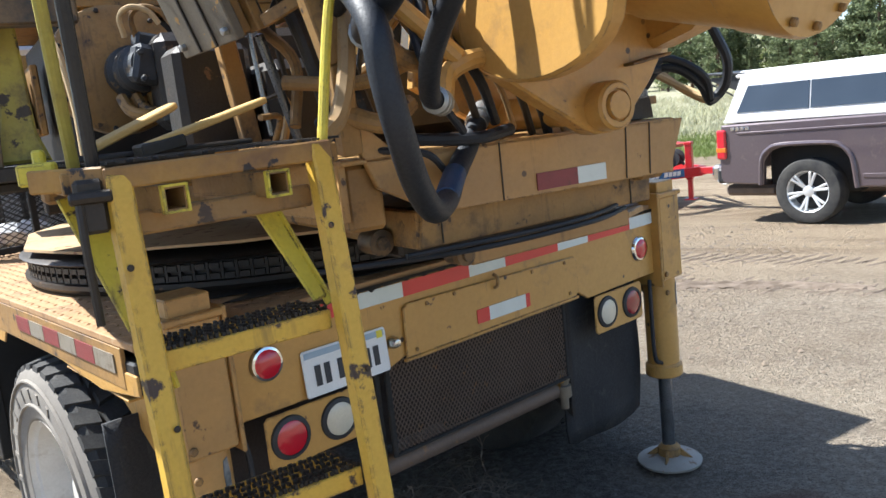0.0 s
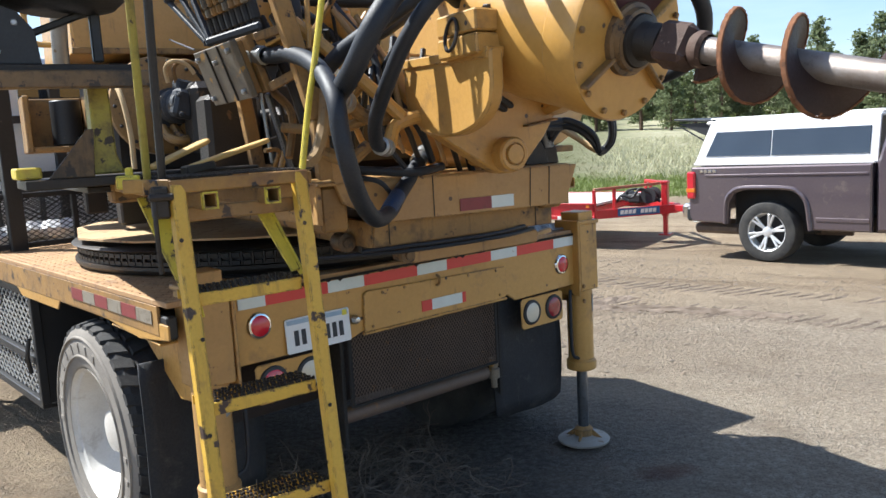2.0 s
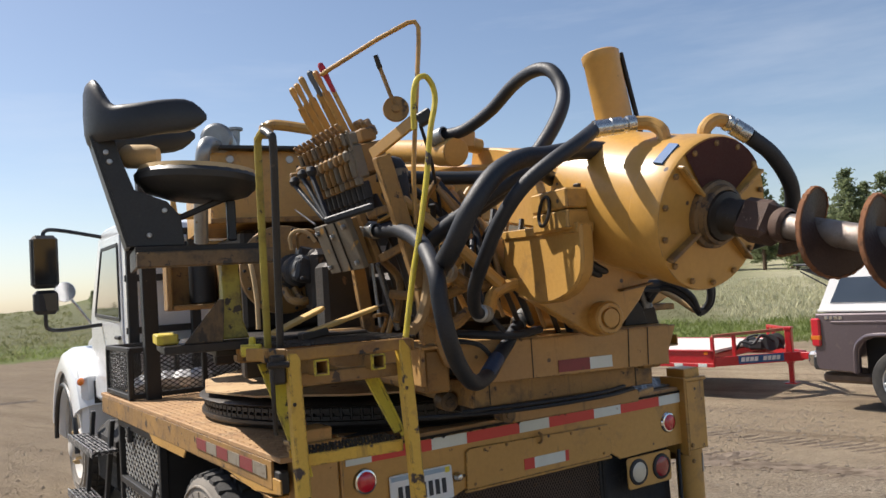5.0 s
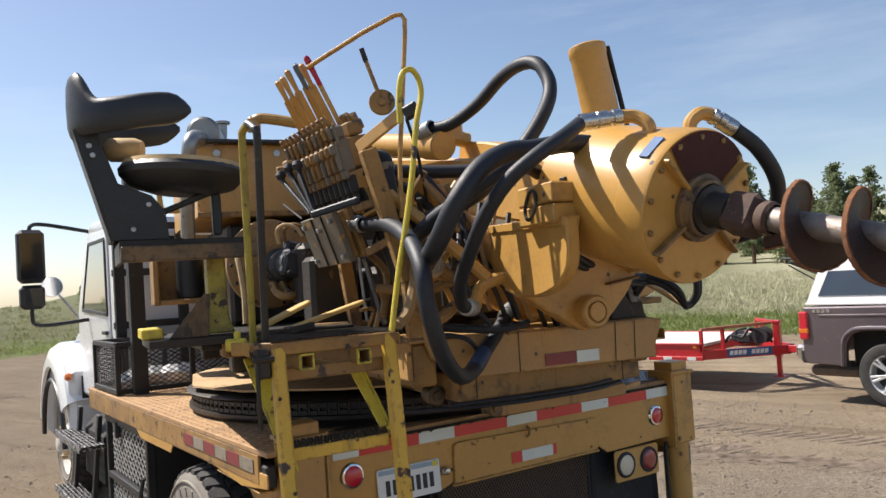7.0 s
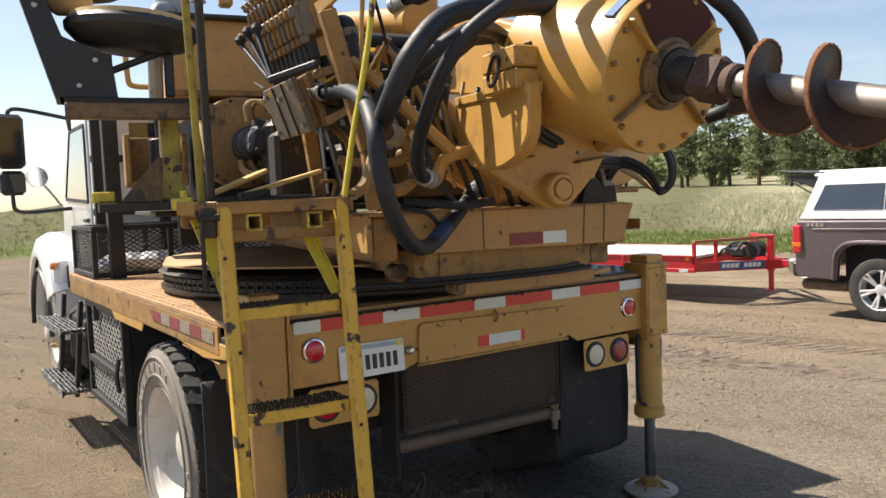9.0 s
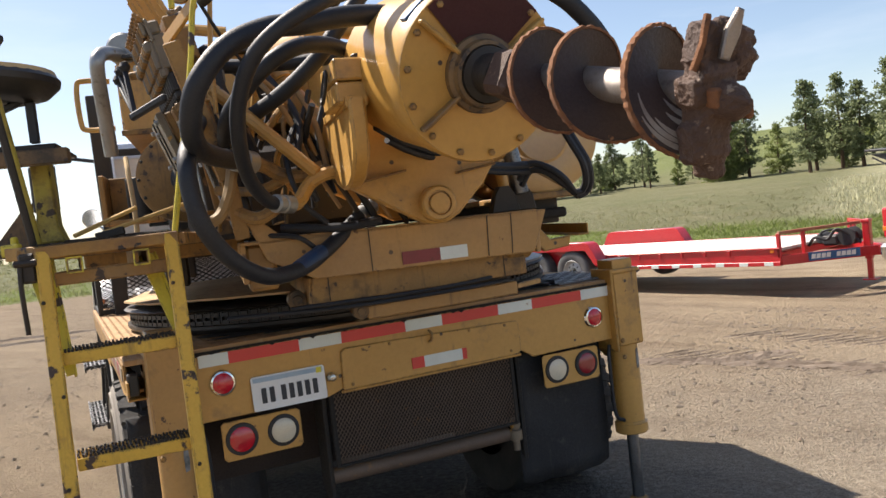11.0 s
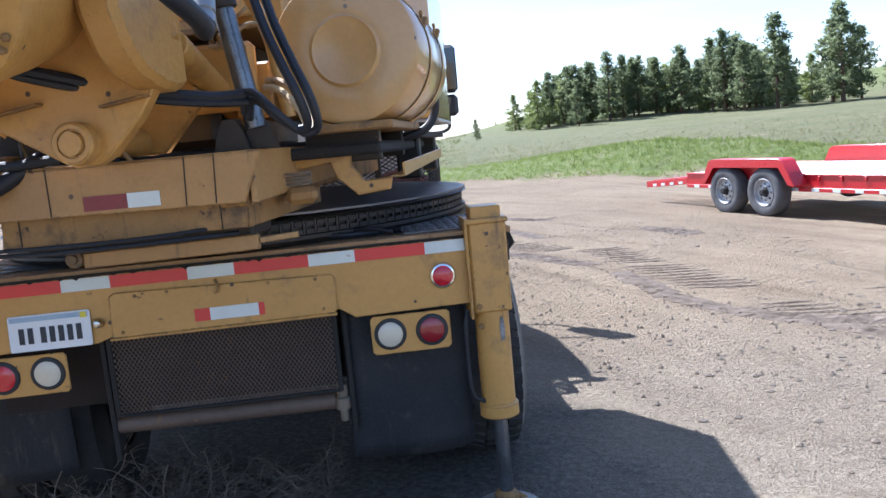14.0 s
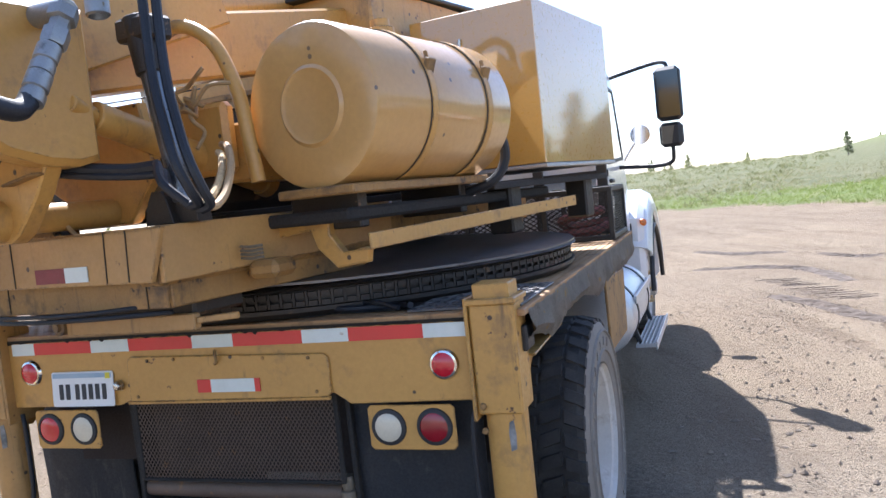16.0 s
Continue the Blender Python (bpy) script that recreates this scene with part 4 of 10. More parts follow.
def build_tail():
    # rear cross panel
    bm = B()
    m = plane_m((0, 0.012, 0), X3, Z3)
    plate(bm, [(-0.985, 0.912), (-0.46, 0.915), (-0.40, 0.935), (0.46, 0.945), (0.52, 0.905), (0.985, 0.912), (0.985, 1.176), (-0.985, 1.176)], 0.012, m)
    box(bm, (1.97, 0.05, 0.012), (0, 0.035, 1.17), bevel=0.002)
    tail = part("tail_panel", bm, "yellow", truck, "dull yellow rear cross panel")
    edges = (-0.958, -0.844, -0.562, -0.383, -0.096, 0.079, 0.361, 0.54, 0.813, 0.973)
    for i, (a, b) in enumerate(zip(edges, edges[1:])):
        bm = B()
        box(bm, (b - a, 0.003, 0.047), ((a + b) / 2, 0.002, 1.148), bevel=0)
        part("reflector_strip", bm, "red_tape" if i % 2 else "white_tape", tail)
    # black grease and flaked paint along the top edge
    rng = random.Random(4)
    bm = B()
    low, high = [], []
    drop = 0.01
    for i in range(141):
        x = -0.975 + 1.945 * i / 140
        drop = 0.005 + 0.004 * rng.random() + (rng.uniform(0.004, 0.014) if rng.random() < 0.12 and x < 0.35 else 0)
        low.append(bm.verts.new((x, -0.0022, 1.182 - drop)))
        high.append(bm.verts.new((x, -0.0022, 1.186)))
    for i in range(140):
        bm.faces.new((low[i], low[i + 1], high[i + 1], high[i]))
    bmesh.ops.solidify(bm, geom=list(bm.faces), thickness=0.002)
    part("grease_edge", bm, "dark_steel", tail, "black greasy worn edge")
    bm = B()
    rim_v = []
    for k in range(40):
        a = 2 * math.pi * k / 40
        rx, ry = (1.10, 0.20) if math.sin(a) < 0 else (1.10, 0.34)
        j = 1 - 0.25 * rng.random()
        rim_v.append(bm.verts.new((min(max(0.05 + rx * j * math.cos(a), -1.0), 1.12), max(0.24 + ry * j * math.sin(a), 0.04), 1.2045)))
    bmesh.ops.contextual_create(bm, geom=rim_v)
    bmesh.ops.solidify(bm, geom=list(bm.faces), thickness=0.002)
    part("grease_patch", bm, "dark_steel", deck_part[0], "black oily patch on the deck")
    # hinged cover with a latch
    bm = B()
    plate(bm, [(-0.40, 0.930), (0.44, 0.935), (0.455, 0.95), (0.455, 1.07), (0.44, 1.087), (-0.375, 1.103), (-0.395, 1.09)], 0.010, plane_m((0, -0.001, 0), X3, Z3))
    box(bm, (0.86, 0.014, 0.012), (0.02, -0.004, 0.928), (0, -0.3, 0), 0.003)
    cover = part("cover_panel", bm, "yellow", truck, "long yellow bolted cover panel")
    bm = B()
    tube(bm, [(0.005, -0.008, 1.115), (0.012, -0.02, 1.10), (0.012, -0.018, 1.075), (0.0, -0.012, 1.065)], 0.006, 8)
    part("latch", bm, "yellow_old", cover)
    for a, b, k in ((-0.087, -0.029, "red_tape"), (-0.029, 0.155, "white_tape"), (0.155, 0.177, "red_tape")):
        bm = B()
        box(bm, (b - a, 0.003, 0.048), ((a + b) / 2, -0.008, 0.985), (0, 0.0, 0), 0)
        part("reflector_strip", bm, k, cover)
    for x, z in ((-0.30, 1.085), (-0.18, 1.088), (0.20, 1.08), (0.38, 1.075), (-0.36, 0.95), (0.40, 0.955)):
        bm = B()
        cyl(bm, (x, -0.006, z), (x, -0.012, z), 0.007, seg=8)
        part("bolt", bm, "yellow_old", cover)
    # round marker lamps
    for x, z in ((-0.877, 1.053), (0.874, 1.034)):
        bm = B()
        lathe(bm, [(0.036, 0.004), (0.040, 0.011), (0.047, 0.009), (0.053, 0.0), (0.036, 0.0)], (x, 0.004, z), -Y3, 28)
        lamp = part("marker_lamp", bm, "chrome", truck, "round red marker lamp in chrome ring")
        bm = B()
        lathe(bm, [(0.041, 0.0), (0.040, 0.010), (0.030, 0.016), (0, 0.019)], (x, 0.003, z), -Y3, 24)
        part("lens", bm, "red_lens", lamp, "red lens")
    # twin tail lamps on drop plates
    for x0, order in ((-0.745, ("red_lens", "clear_lens")), (0.73, ("clear_lens", "red_lens_dark"))):
        bm = B()
        plate(bm, [(-0.158, -0.065), (-0.145, -0.078), (0.145, -0.078), (0.158, -0.065), (0.158, 0.066), (0.145, 0.078), (-0.145, 0.078), (-0.158, 0.066)], 0.008, plane_m((x0, 0.02, 0.818), X3, Z3))
        bp = part("lamp_plate", bm, "yellow", truck, "yellow plate with two round tail lamps")
        for k, mat in enumerate(order):
            x = x0 + (-0.083, 0.083)[k]
            bm = B()
            lathe(bm, [(0.048, 0.002), (0.050, 0.012), (0.062, 0.008), (0.065, 0.0), (0.048, 0.0)], (x, 0.017, 0.82), -Y3, 28)
            rim = part("rubber_grommet", bm, "rubber", bp, "black rubber ring")
            bm = B()
            lathe(bm, [(0.052, 0.0), (0.051, 0.009), (0.040, 0.014), (0, 0.017)], (x, 0.018, 0.82), -Y3, 28)
            part("lens", bm, mat, bp)
    # number plate, characters as plain bars
    bm = B()
    plate(bm, [(-0.150, -0.062), (-0.144, -0.068), (0.144, -0.068), (0.150, -0.062), (0.150, 0.062), (0.144, 0.068), (-0.144, 0.068), (-0.150, 0.062)], 0.003, pose(-0.622, -0.004, 0.985, 90 - 4, 0, 0))
    lp = part("number_plate", bm, "plate_white", truck, "white and blue embossed number plate")
    bm = B()
    box(bm, (0.285, 0.0012, 0.018), (-0.622, -0.0035, 1.038), (-4, 0, 0), 0)
    part("blue_band", bm, "plate_blue", lp)
    for k in range(7):
        bm = B()
        box(bm, (0.020, 0.0014, 0.060), (-0.726 + k * 0.0325 + (0.014 if k > 1 else 0), -0.0078, 0.975), (-4, 0, 0), 0)
        part("character_bar", bm, "ink", lp)
    bm = B()
    box(bm, (0.022, 0.0014, 0.022), (-0.496, -0.0042, 1.036), (-4, 0, 0), 0)
    part("sticker", bm, "sticker_yellow", lp)
    bm = B()
    lathe(bm, [(0, 0.03), (0.012, 0.026), (0.019, 0.012), (0.021, 0)], (-0.445, 0.0, 0.995), -Y3, 16)
    part("plate_lamp", bm, "steel", truck)
    # mesh guard below the cover
    bm = B()
    lattice(bm, plane_m((-0.438, 0.06, 0.606), X3, Z3), 0.87, 0.325, 0.0165, 0.024, 0.0026, 0.003)
    guard = part("expanded_mesh", bm, "mesh_rust", truck, "rusty expanded-metal guard")
    bm = B()
    for z in (0.606, 0.930):
        bar(bm, (-0.44, 0.06, z), (0.43, 0.06, z), 0.02, 0.012)
    for x in (-0.44, 0.43):
        bar(bm, (x, 0.06, 0.60), (x, 0.06, 0.935), 0.02, 0.012)
    part("mesh_frame", bm, "shadow_steel", guard)
    # dark sheets added behind the mesh as shade, closing see-through gaps
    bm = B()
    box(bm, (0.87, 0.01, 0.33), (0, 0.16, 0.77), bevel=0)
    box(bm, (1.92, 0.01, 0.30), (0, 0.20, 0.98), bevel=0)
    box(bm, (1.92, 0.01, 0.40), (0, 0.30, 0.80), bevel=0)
    part("shade_sheet", bm, "guard_shade", guard)
    bm = B()
    tube(bm, [(-0.46, 0.12, 0.555), (0, 0.12, 0.55), (0.40, 0.12, 0.548)], 0.036, 14, 2)
    part("push_pipe", bm, "mesh_rust", truck, "dusty steel cross pipe")
    for x in (-0.47, 0.47):
        bm = B()
        plate(bm, [(-0.06, 0.42), (0.06, 0.50), (0.07, 0.95), (-0.07, 0.95)], 0.02, plane_m((x, 0.14, 0), Y3, Z3))
        part("hanger", bm, "shadow_steel", truck)
    bm = B()
    lathe(bm, [(0, 0), (0.02, 0), (0.026, 0.03), (0.02, 0.05), (0.03, 0.055), (0.03, 0.10), (0.016, 0.105), (0.016, 0.15), (0, 0.15)], (0.43, 0.09, 0.62), -Z3, 14)
    part("air_coupling", bm, "dull_plate", truck)
    # mud flaps, and ahead of them dark blocks added to stop light
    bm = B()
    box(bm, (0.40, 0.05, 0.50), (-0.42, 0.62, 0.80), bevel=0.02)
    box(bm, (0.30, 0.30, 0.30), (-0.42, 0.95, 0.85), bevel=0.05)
    part("light_block", bm, "shadow_steel", truck, "added dark block that stops light under the tail")
    for x in (0.705, -0.705):
        bm = B()
        n = 9
        vs = [[bm.verts.new((x + (i / n - 0.5) * 0.50, 0.10 + 0.012 * math.sin(i * 0.9 + j * 0.7) * (1 - j / n), 0.285 + j / n * 0.64 + (0.02 if i in (0, n) and j == 0 else 0))) for i in range(n + 1)] for j in range(n + 1)]
        for j in range(n):
            for i in range(n):
                bm.faces.new((vs[j][i], vs[j][i + 1], vs[j + 1][i + 1], vs[j + 1][i]))
        # left flap shifted forward and out to close off the light there
        if x < 0:
            bmesh.ops.translate(bm, verts=list(bm.verts), vec=(-0.27, 0.23, 0.0))
        fl = part("mud_flap", bm, "mud_flap", truck, "black rubber mud flap")
        sol = fl.modifiers.new("thick", "SOLIDIFY")
        sol.thickness = 0.009


def build_outrigger(x, drop, rod_len):
    """Yellow hydraulic stabiliser leg with a chrome rod and a round foot."""
    bm = B()
    y = 0.045
    coat = "yellow" if x > 0 else "yellow_dirty"
    box(bm, (0.15, 0.15, 0.36), (x, y, 1.05), bevel=0.008)
    sleeve = part("leg_sleeve", bm, coat, truck, "yellow stabiliser sleeve")
    for nm, size, at in (("sleeve_collar", (0.165, 0.165, 0.02), (x, y, 1.235)), ("sleeve_cap", (0.12, 0.12, 0.05), (x, y, 1.266)), ("mounting_plate", (0.012, 0.16, 0.40), (x - math.copysign(0.084, x), y, 1.05))):
        bm = B()
        box(bm, size, at, bevel=0.004)
        part(nm, bm, coat, sleeve)
    bm = B()
    lathe(bm, [(0, 0.52), (0.069, 0.52), (0.069, 0.06), (0.080, 0.05), (0.080, 0.005), (0.074, 0), (0.03, 0)], (x, y, drop), Z3, 26)
    body = part("leg_cylinder", bm, coat, truck, "yellow hydraulic cylinder")
    for z in (0.82, 0.90):
        bm = B()
        cyl(bm, (x - 0.055, y - 0.072, z), (x - 0.055, y - 0.085, z), 0.012, seg=8)
        part("bolt", bm, "yellow_old", sleeve)
    bm = B()
    plate(bm, [(-0.010, -0.05), (0.008, -0.045), (0.011, 0.0), (0.006, 0.05), (-0.008, 0.044), (-0.012, 0.01)], 0.003, plane_m((x + 0.030, y - 0.0635, 0.80), (1, 0.45, 0), Z3), 0)
    part("worn_label", bm, "worn_tag", body, "flaking grey tag")
    bm = B()
    cyl(bm, (x, y, drop - rod_len), (x, y, drop + 0.02), 0.029, seg=20)
    part("piston_rod", bm, "ram_steel" if x > 0 else "dark_steel", truck, "bright piston rod")
    bm = B()
    zf = drop - rod_len
    lathe(bm, [(0, 0.075), (0.035, 0.072), (0.045, 0.03), (0.06, 0.022), (0.132, 0.014), (0.142, 0.006), (0.138, -0.006), (0, -0.012)], (x, y, zf), Z3, 32)
    foot = part("foot_pad", bm, "pad_steel", truck, "round pale steel foot pad")
    for k in range(4):
        a = k * math.pi / 2 + 0.4
        bm = B()
        plate(bm, [(0.03, 0.018), (0.10, 0.018), (0.035, 0.07)], 0.010, Matrix.Translation((x, y, zf)) @ plane_m((0, 0, 0), (math.cos(a), math.sin(a), 0), Z3), 0)
        part("gusset", bm, "yellow_old", foot)
    bm = B()
    lathe(bm, [(0.036, 0.022), (0.050, 0.024), (0.050, 0.062), (0.036, 0.078), (0.030, 0.080)], (x, y, zf), Z3, 20)
    part("foot_socket", bm, "yellow_old", foot, "rusty yellow socket")
    bm = B()
    s = -math.copysign(0.098, x)
    tube(bm, [(x + s, y - 0.02, 0.88), (x + s * 1.15, y - 0.03, 0.8), (x + s * 1.1, y - 0.03, 0.55), (x + s * 0.6, y - 0.03, 0.50)], 0.009, 8)
    part("hydraulic_line", bm, "hose", truck)


def wheel(name, at, side_x, radius, width, rim_mat, parent, lugs=10, label=""):
    """Tyre with tread blocks and sidewall, dished rim, hub, lug nuts. side_x: outward direction."""
    out = Vector((side_x, 0, 0))
    c = Vector(at)
    bm = B()
    r, w = radius, width
    rim = r * 0.57
    lathe(bm, [(rim, 0.03), (rim + 0.02, 0.0), (r * 0.80, -0.012), (r * 0.93, 0.0), (r * 0.972, 0.03), (r * 0.972, w - 0.03), (r * 0.93, w), (r * 0.8, w + 0.012), (rim, w - 0.02)], c, -out, 56)
    ty = part("tyre", bm, "tyre", parent, label)
    bm = B()
    lathe(bm, [(rim + 0.006, 0.014), (rim + 0.02, -0.006), (r * 0.66, -0.013), (r * 0.80, -0.018), (r * 0.90, -0.010), (r * 0.945, 0.004)], c, -out, 56)
    for rr in (0.70, 0.86):
        lathe(bm, [(r * rr - 0.004, -0.013), (r * rr, -0.022), (r * rr + 0.006, -0.022), (r * rr + 0.010, -0.013)], c, -out, 56)
    part("sidewall", bm, "tyre_wall", ty, "dusty sidewall")
    mm = aim(c, -out)
    for k in range(26):
        if k % 13 > 8:
            continue
        a = 2 * math.pi * k / 26
        bm = B()
        bar(bm, mm @ Vector((r * 0.745 * math.cos(a), r * 0.745 * math.sin(a), -0.017)), mm @ Vector((r * 0.815 * math.cos(a), r * 0.815 * math.sin(a), -0.019)), 0.020, 0.006, 0, up=tuple(out))
        part("letter_bar", bm, "tyre_wall", ty)
    # tread blocks: two staggered shoulder rows and a middle row
    vs, fs = [], []
    n = int(2 * math.pi * r / 0.085)
    m = aim(c, -out)
    for row, (z0, z1, off) in enumerate(((0.0, w * 0.30, 0.0), (w * 0.34, w * 0.66, 0.5), (w * 0.70, w, 0.0))):
        for k in range(n):
            a0 = 2 * math.pi * (k + off) / n
            da = 2 * math.pi / n * 0.66
            sk = 0.05 * (1 if row != 1 else -1)
            o = len(vs)
            for aa, zz, rr in ((a0, z0, 0.968), (a0 + da, z0, 0.968), (a0 + da + sk, z1, 0.968), (a0 + sk, z1, 0.968), (a0 + 0.01, z0 + 0.004, 1.0), (a0 + da - 0.01, z0 + 0.004, 1.0), (a0 + da + sk - 0.01, z1 - 0.004, 1.0), (a0 + sk + 0.01, z1 - 0.004, 1.0)):
                rr2 = r * (rr - (0.03 if (row == 0 and zz < z0 + 0.01) or (row == 2 and zz > z1 - 0.01) else 0))
                vs.append(m @ Vector((rr2 * math.cos(aa), rr2 * math.sin(aa), zz)))
            fs += [(o + 4, o + 5, o + 6, o + 7), (o, o + 1, o + 5, o + 4), (o + 1, o + 2, o + 6, o + 5), (o + 2, o + 3, o + 7, o + 6), (o + 3, o, o + 4, o + 7)]
    me = bpy.data.meshes.new("tread")
    me.from_pydata([tuple(v) for v in vs], [], fs)
    me.materials.append(M["tyre"])
    ob = new("tread", me)
    ob.parent = ty
    tagged(ob, "chunky tread blocks", kind="stuff")
    return ty, rim, c, out


def build_wheels():
    for sx in (-1, 1):
        x = 1.235 * sx
        ty, rim, c, out = wheel("rear", (x, 0.905, 0.505), sx, 0.51, 0.26, "white_wheel", truck, label="dusty rear truck tyre")
        bm = B()
        lathe(bm, [(rim + 0.012, -0.006), (rim + 0.004, 0.012), (rim - 0.01, 0.02), (rim - 0.03, 0.10), (rim - 0.06, 0.145), (0.16, 0.16), (0.13, 0.155), (0, 0.155)], c, -out, 40)
        rm = part("rim", bm, "white_wheel", truck, "white dished wheel rim")
        bm = B()
        lathe(bm, [(0, 0.06), (0.05, 0.06), (0.09, 0.07), (0.105, 0.10), (0.11, 0.156)], c, -out, 24)
        part("hub", bm, "white_wheel", rm)
        for k in range(10):
            a = 2 * math.pi * k / 10
            bm = B()
            p = c - out * 0.155 + Vector((0, math.cos(a) * 0.143, math.sin(a) * 0.143))
            cyl(bm, p, p + out * 0.03, 0.015, seg=6)
            part("lug_nut", bm, "galv", rm)
        bm = B()
        lathe(bm, [(0.29, 0.03), (0.30, 0), (0.41, -0.01), (0.49, 0.0), (0.51, 0.03), (0.51, 0.22), (0.49, 0.25), (0.29, 0.25)], (x - sx * 0.31, 0.905, 0.505), -out, 40)
        part("inner_tyre", bm, "tyre", truck)
        # front
        xf = sx * 1.02
        ty, rim, c, out = wheel("front", (xf, 5.62, 0.49), sx, 0.495, 0.26, "white_wheel", truck, label="dusty front truck tyre")
        bm = B()
        lathe(bm, [(rim + 0.012, -0.006), (rim, 0.012), (rim - 0.03, 0.03), (rim - 0.05, 0.05), (0.17, 0.02), (0.15, 0.0), (0.10, -0.005), (0.09, -0.07), (0.06, -0.085), (0, -0.085)], c, -out, 40)
        rm = part("rim", bm, "white_wheel", truck, "white front wheel rim")
        for k in range(10):
            a = 2 * math.pi * k / 10
            bm = B()
            p = c + Vector((0, math.cos(a) * 0.145, math.sin(a) * 0.145))
            cyl(bm, p, p + out * 0.05, 0.017, 0.012, seg=8)
            part("lug_nut", bm, "pad", rm)
    bm = B()
    cyl(bm, (-0.95, 5.62, 0.46), (0.95, 5.62, 0.46), 0.06)
    part("front_axle", bm, "shadow_steel", truck)


def build_cab():
    bm = B()
    prof = [(3.36, 0.98), (3.34, 2.30), (3.42, 2.42), (3.6, 2.46), (4.35, 2.46), (4.55, 2.40), (5.02, 1.74), (5.05, 0.98)]
    m = plane_m((0, 0, 0), Y3, Z3)
    plate(bm, prof, 1.94, m, 0.03)
    cab = part("cab_body", bm, "white", truck, "white truck cab")
    bm = B()
    plate(bm, [(5.0, 0.80), (5.0, 1.72), (5.6, 1.62), (6.6, 1.50), (6.78, 1.35), (6.80, 0.75)], 1.45, m, 0.05)
    part("hood", bm, "white", truck)
    for sx in (-1, 1):
        # wing over the front wheel, cut away by an arch
        bm = B()
        arch = [(5.62 + 0.60 * math.cos(radians(a)), 0.50 + 0.60 * math.sin(radians(a))) for a in range(180, -1, -15)]
        outer = [(6.35, 0.5), (6.55, 0.6), (6.58, 1.0), (6.40, 1.22), (6.0, 1.34), (5.4, 1.36), (5.05, 1.30), (4.90, 1.20), (4.88, 0.50)]
        plate(bm, arch + outer, 0.38, Matrix.Translation((sx * 0.90, 0, 0)) @ m, 0.05)
        wing = part("wing", bm, "white", truck, "white front wing")
        # rounded crown that bulges over the wheel
        bm = B()
        rows = []
        sec = [(0.58, 0.80), (0.89, 0.86), (1.03, 0.855), (1.11, 0.81), (1.14, 0.735), (1.145, 0.66), (1.12, 0.645)]
        for k in range(19):
            a = radians(14 + (150 - 14) * k / 18)
            rows.append([bm.verts.new((sx * px, 5.62 + pr * 1.02 * math.cos(a), 0.50 + pr * (1.0 + 0.10 * math.sin(a)) * math.sin(a))) for px, pr in sec])
        for r0, r1 in zip(rows, rows[1:]):
            for i in range(len(sec) - 1):
                bm.faces.new((r0[i], r0[i + 1], r1[i + 1], r1[i]))
        bmesh.ops.recalc_face_normals(bm, faces=list(bm.faces))
        bmesh.ops.solidify(bm, geom=list(bm.faces), thickness=0.012)
        part("fender_crown", bm, "white", wing, "rounded white fender crown")
        bm = B()
        box(bm, (0.085, 0.012, 0.20), (sx * 0.95, 4.876, 1.06), (0, 0, 0), 0.005)
        part("fender_slot", bm, "black", wing, "dark slot in the wing")
        bm = B()
        lathe(bm, [(0, 0.03), (0.02, 0.026), (0.034, 0.01), (0.036, 0)], (sx * 1.09, 4.93, 1.16), (sx * 0.7, -0.6, 0.4), 18)
        part("side_marker", bm, "amber", wing, "amber marker lamp")
        bm = B()
        tube(bm, [(sx * 1.125, 5.62 + 0.59 * math.cos(radians(a)), 0.50 + 0.59 * math.sin(radians(a))) for a in range(178, -1, -16)], 0.022, 8, 3)
        part("arch_lip", bm, "black", wing)
        # door with window
        bm = B()
        mm = Matrix.Translation((sx * 0.976, 0, 0)) @ m
        plate(bm, [(3.68, 1.02), (3.68, 2.36), (4.38, 2.36), (4.82, 1.74), (4.86, 1.02)], 0.014, mm, 0.006)
        door = part("cab_door", bm, "white", truck, "white cab door")
        bm = B()
        plate(bm, [(3.74, 1.70), (3.74, 2.28), (4.34, 2.28), (4.70, 1.74)], 0.012, Matrix.Translation((sx * 0.982, 0, 0)) @ m, 0.003)
        part("door_glass", bm, "glass", door, "dark side window")
        bm = B()
        edge = [(3.74, 1.70), (3.74, 2.28), (4.34, 2.28), (4.70, 1.74), (3.74, 1.70)]
        for (ya, za), (yb, zb) in zip(edge, edge[1:]):
            bar(bm, (sx * 0.986, ya, za), (sx * 0.986, yb, zb), 0.016, 0.03, 0.003)
        part("window_seal", bm, "black", door, "black rubber window seal")
        bm = B()
        box(bm, (0.03, 0.14, 0.03), (sx * 0.995, 3.80, 1.56), bevel=0.008)
        part("door_handle", bm, "black", door)
        # mirror on its bowed arm
        mx, my = sx * 1.44, 4.20
        bm = B()
        tube(bm, [(sx * 0.97, 4.42, 2.40), (sx * 1.30, 4.32, 2.45), (mx - sx * 0.02, 4.24, 2.44), (mx, my + 0.02, 2.38), (mx, my + 0.02, 2.30)], 0.016, 8)
        part("mirror_arm", bm, "black", truck, "black mirror arm")
        bm = B()
        tube(bm, [(sx * 0.97, 4.48, 1.66), (sx * 1.30, 4.36, 1.64), (mx - sx * 0.02, 4.26, 1.66), (mx, my + 0.03, 1.72), (mx, my + 0.03, 1.80)], 0.016, 8)
        part("mirror_arm", bm, "black", truck, "black mirror arm")
        bm = B()
        box(bm, (0.20, 0.11, 0.42), (mx, my, 2.19), (0, 0, sx * -8), 0.045)
        box(bm, (0.18, 0.10, 0.19), (mx, my, 1.87), (0, 0, sx * -8), 0.04)
        hd = part("mirror_head", bm, "black", truck, "tall black door mirror")
        bm = B()
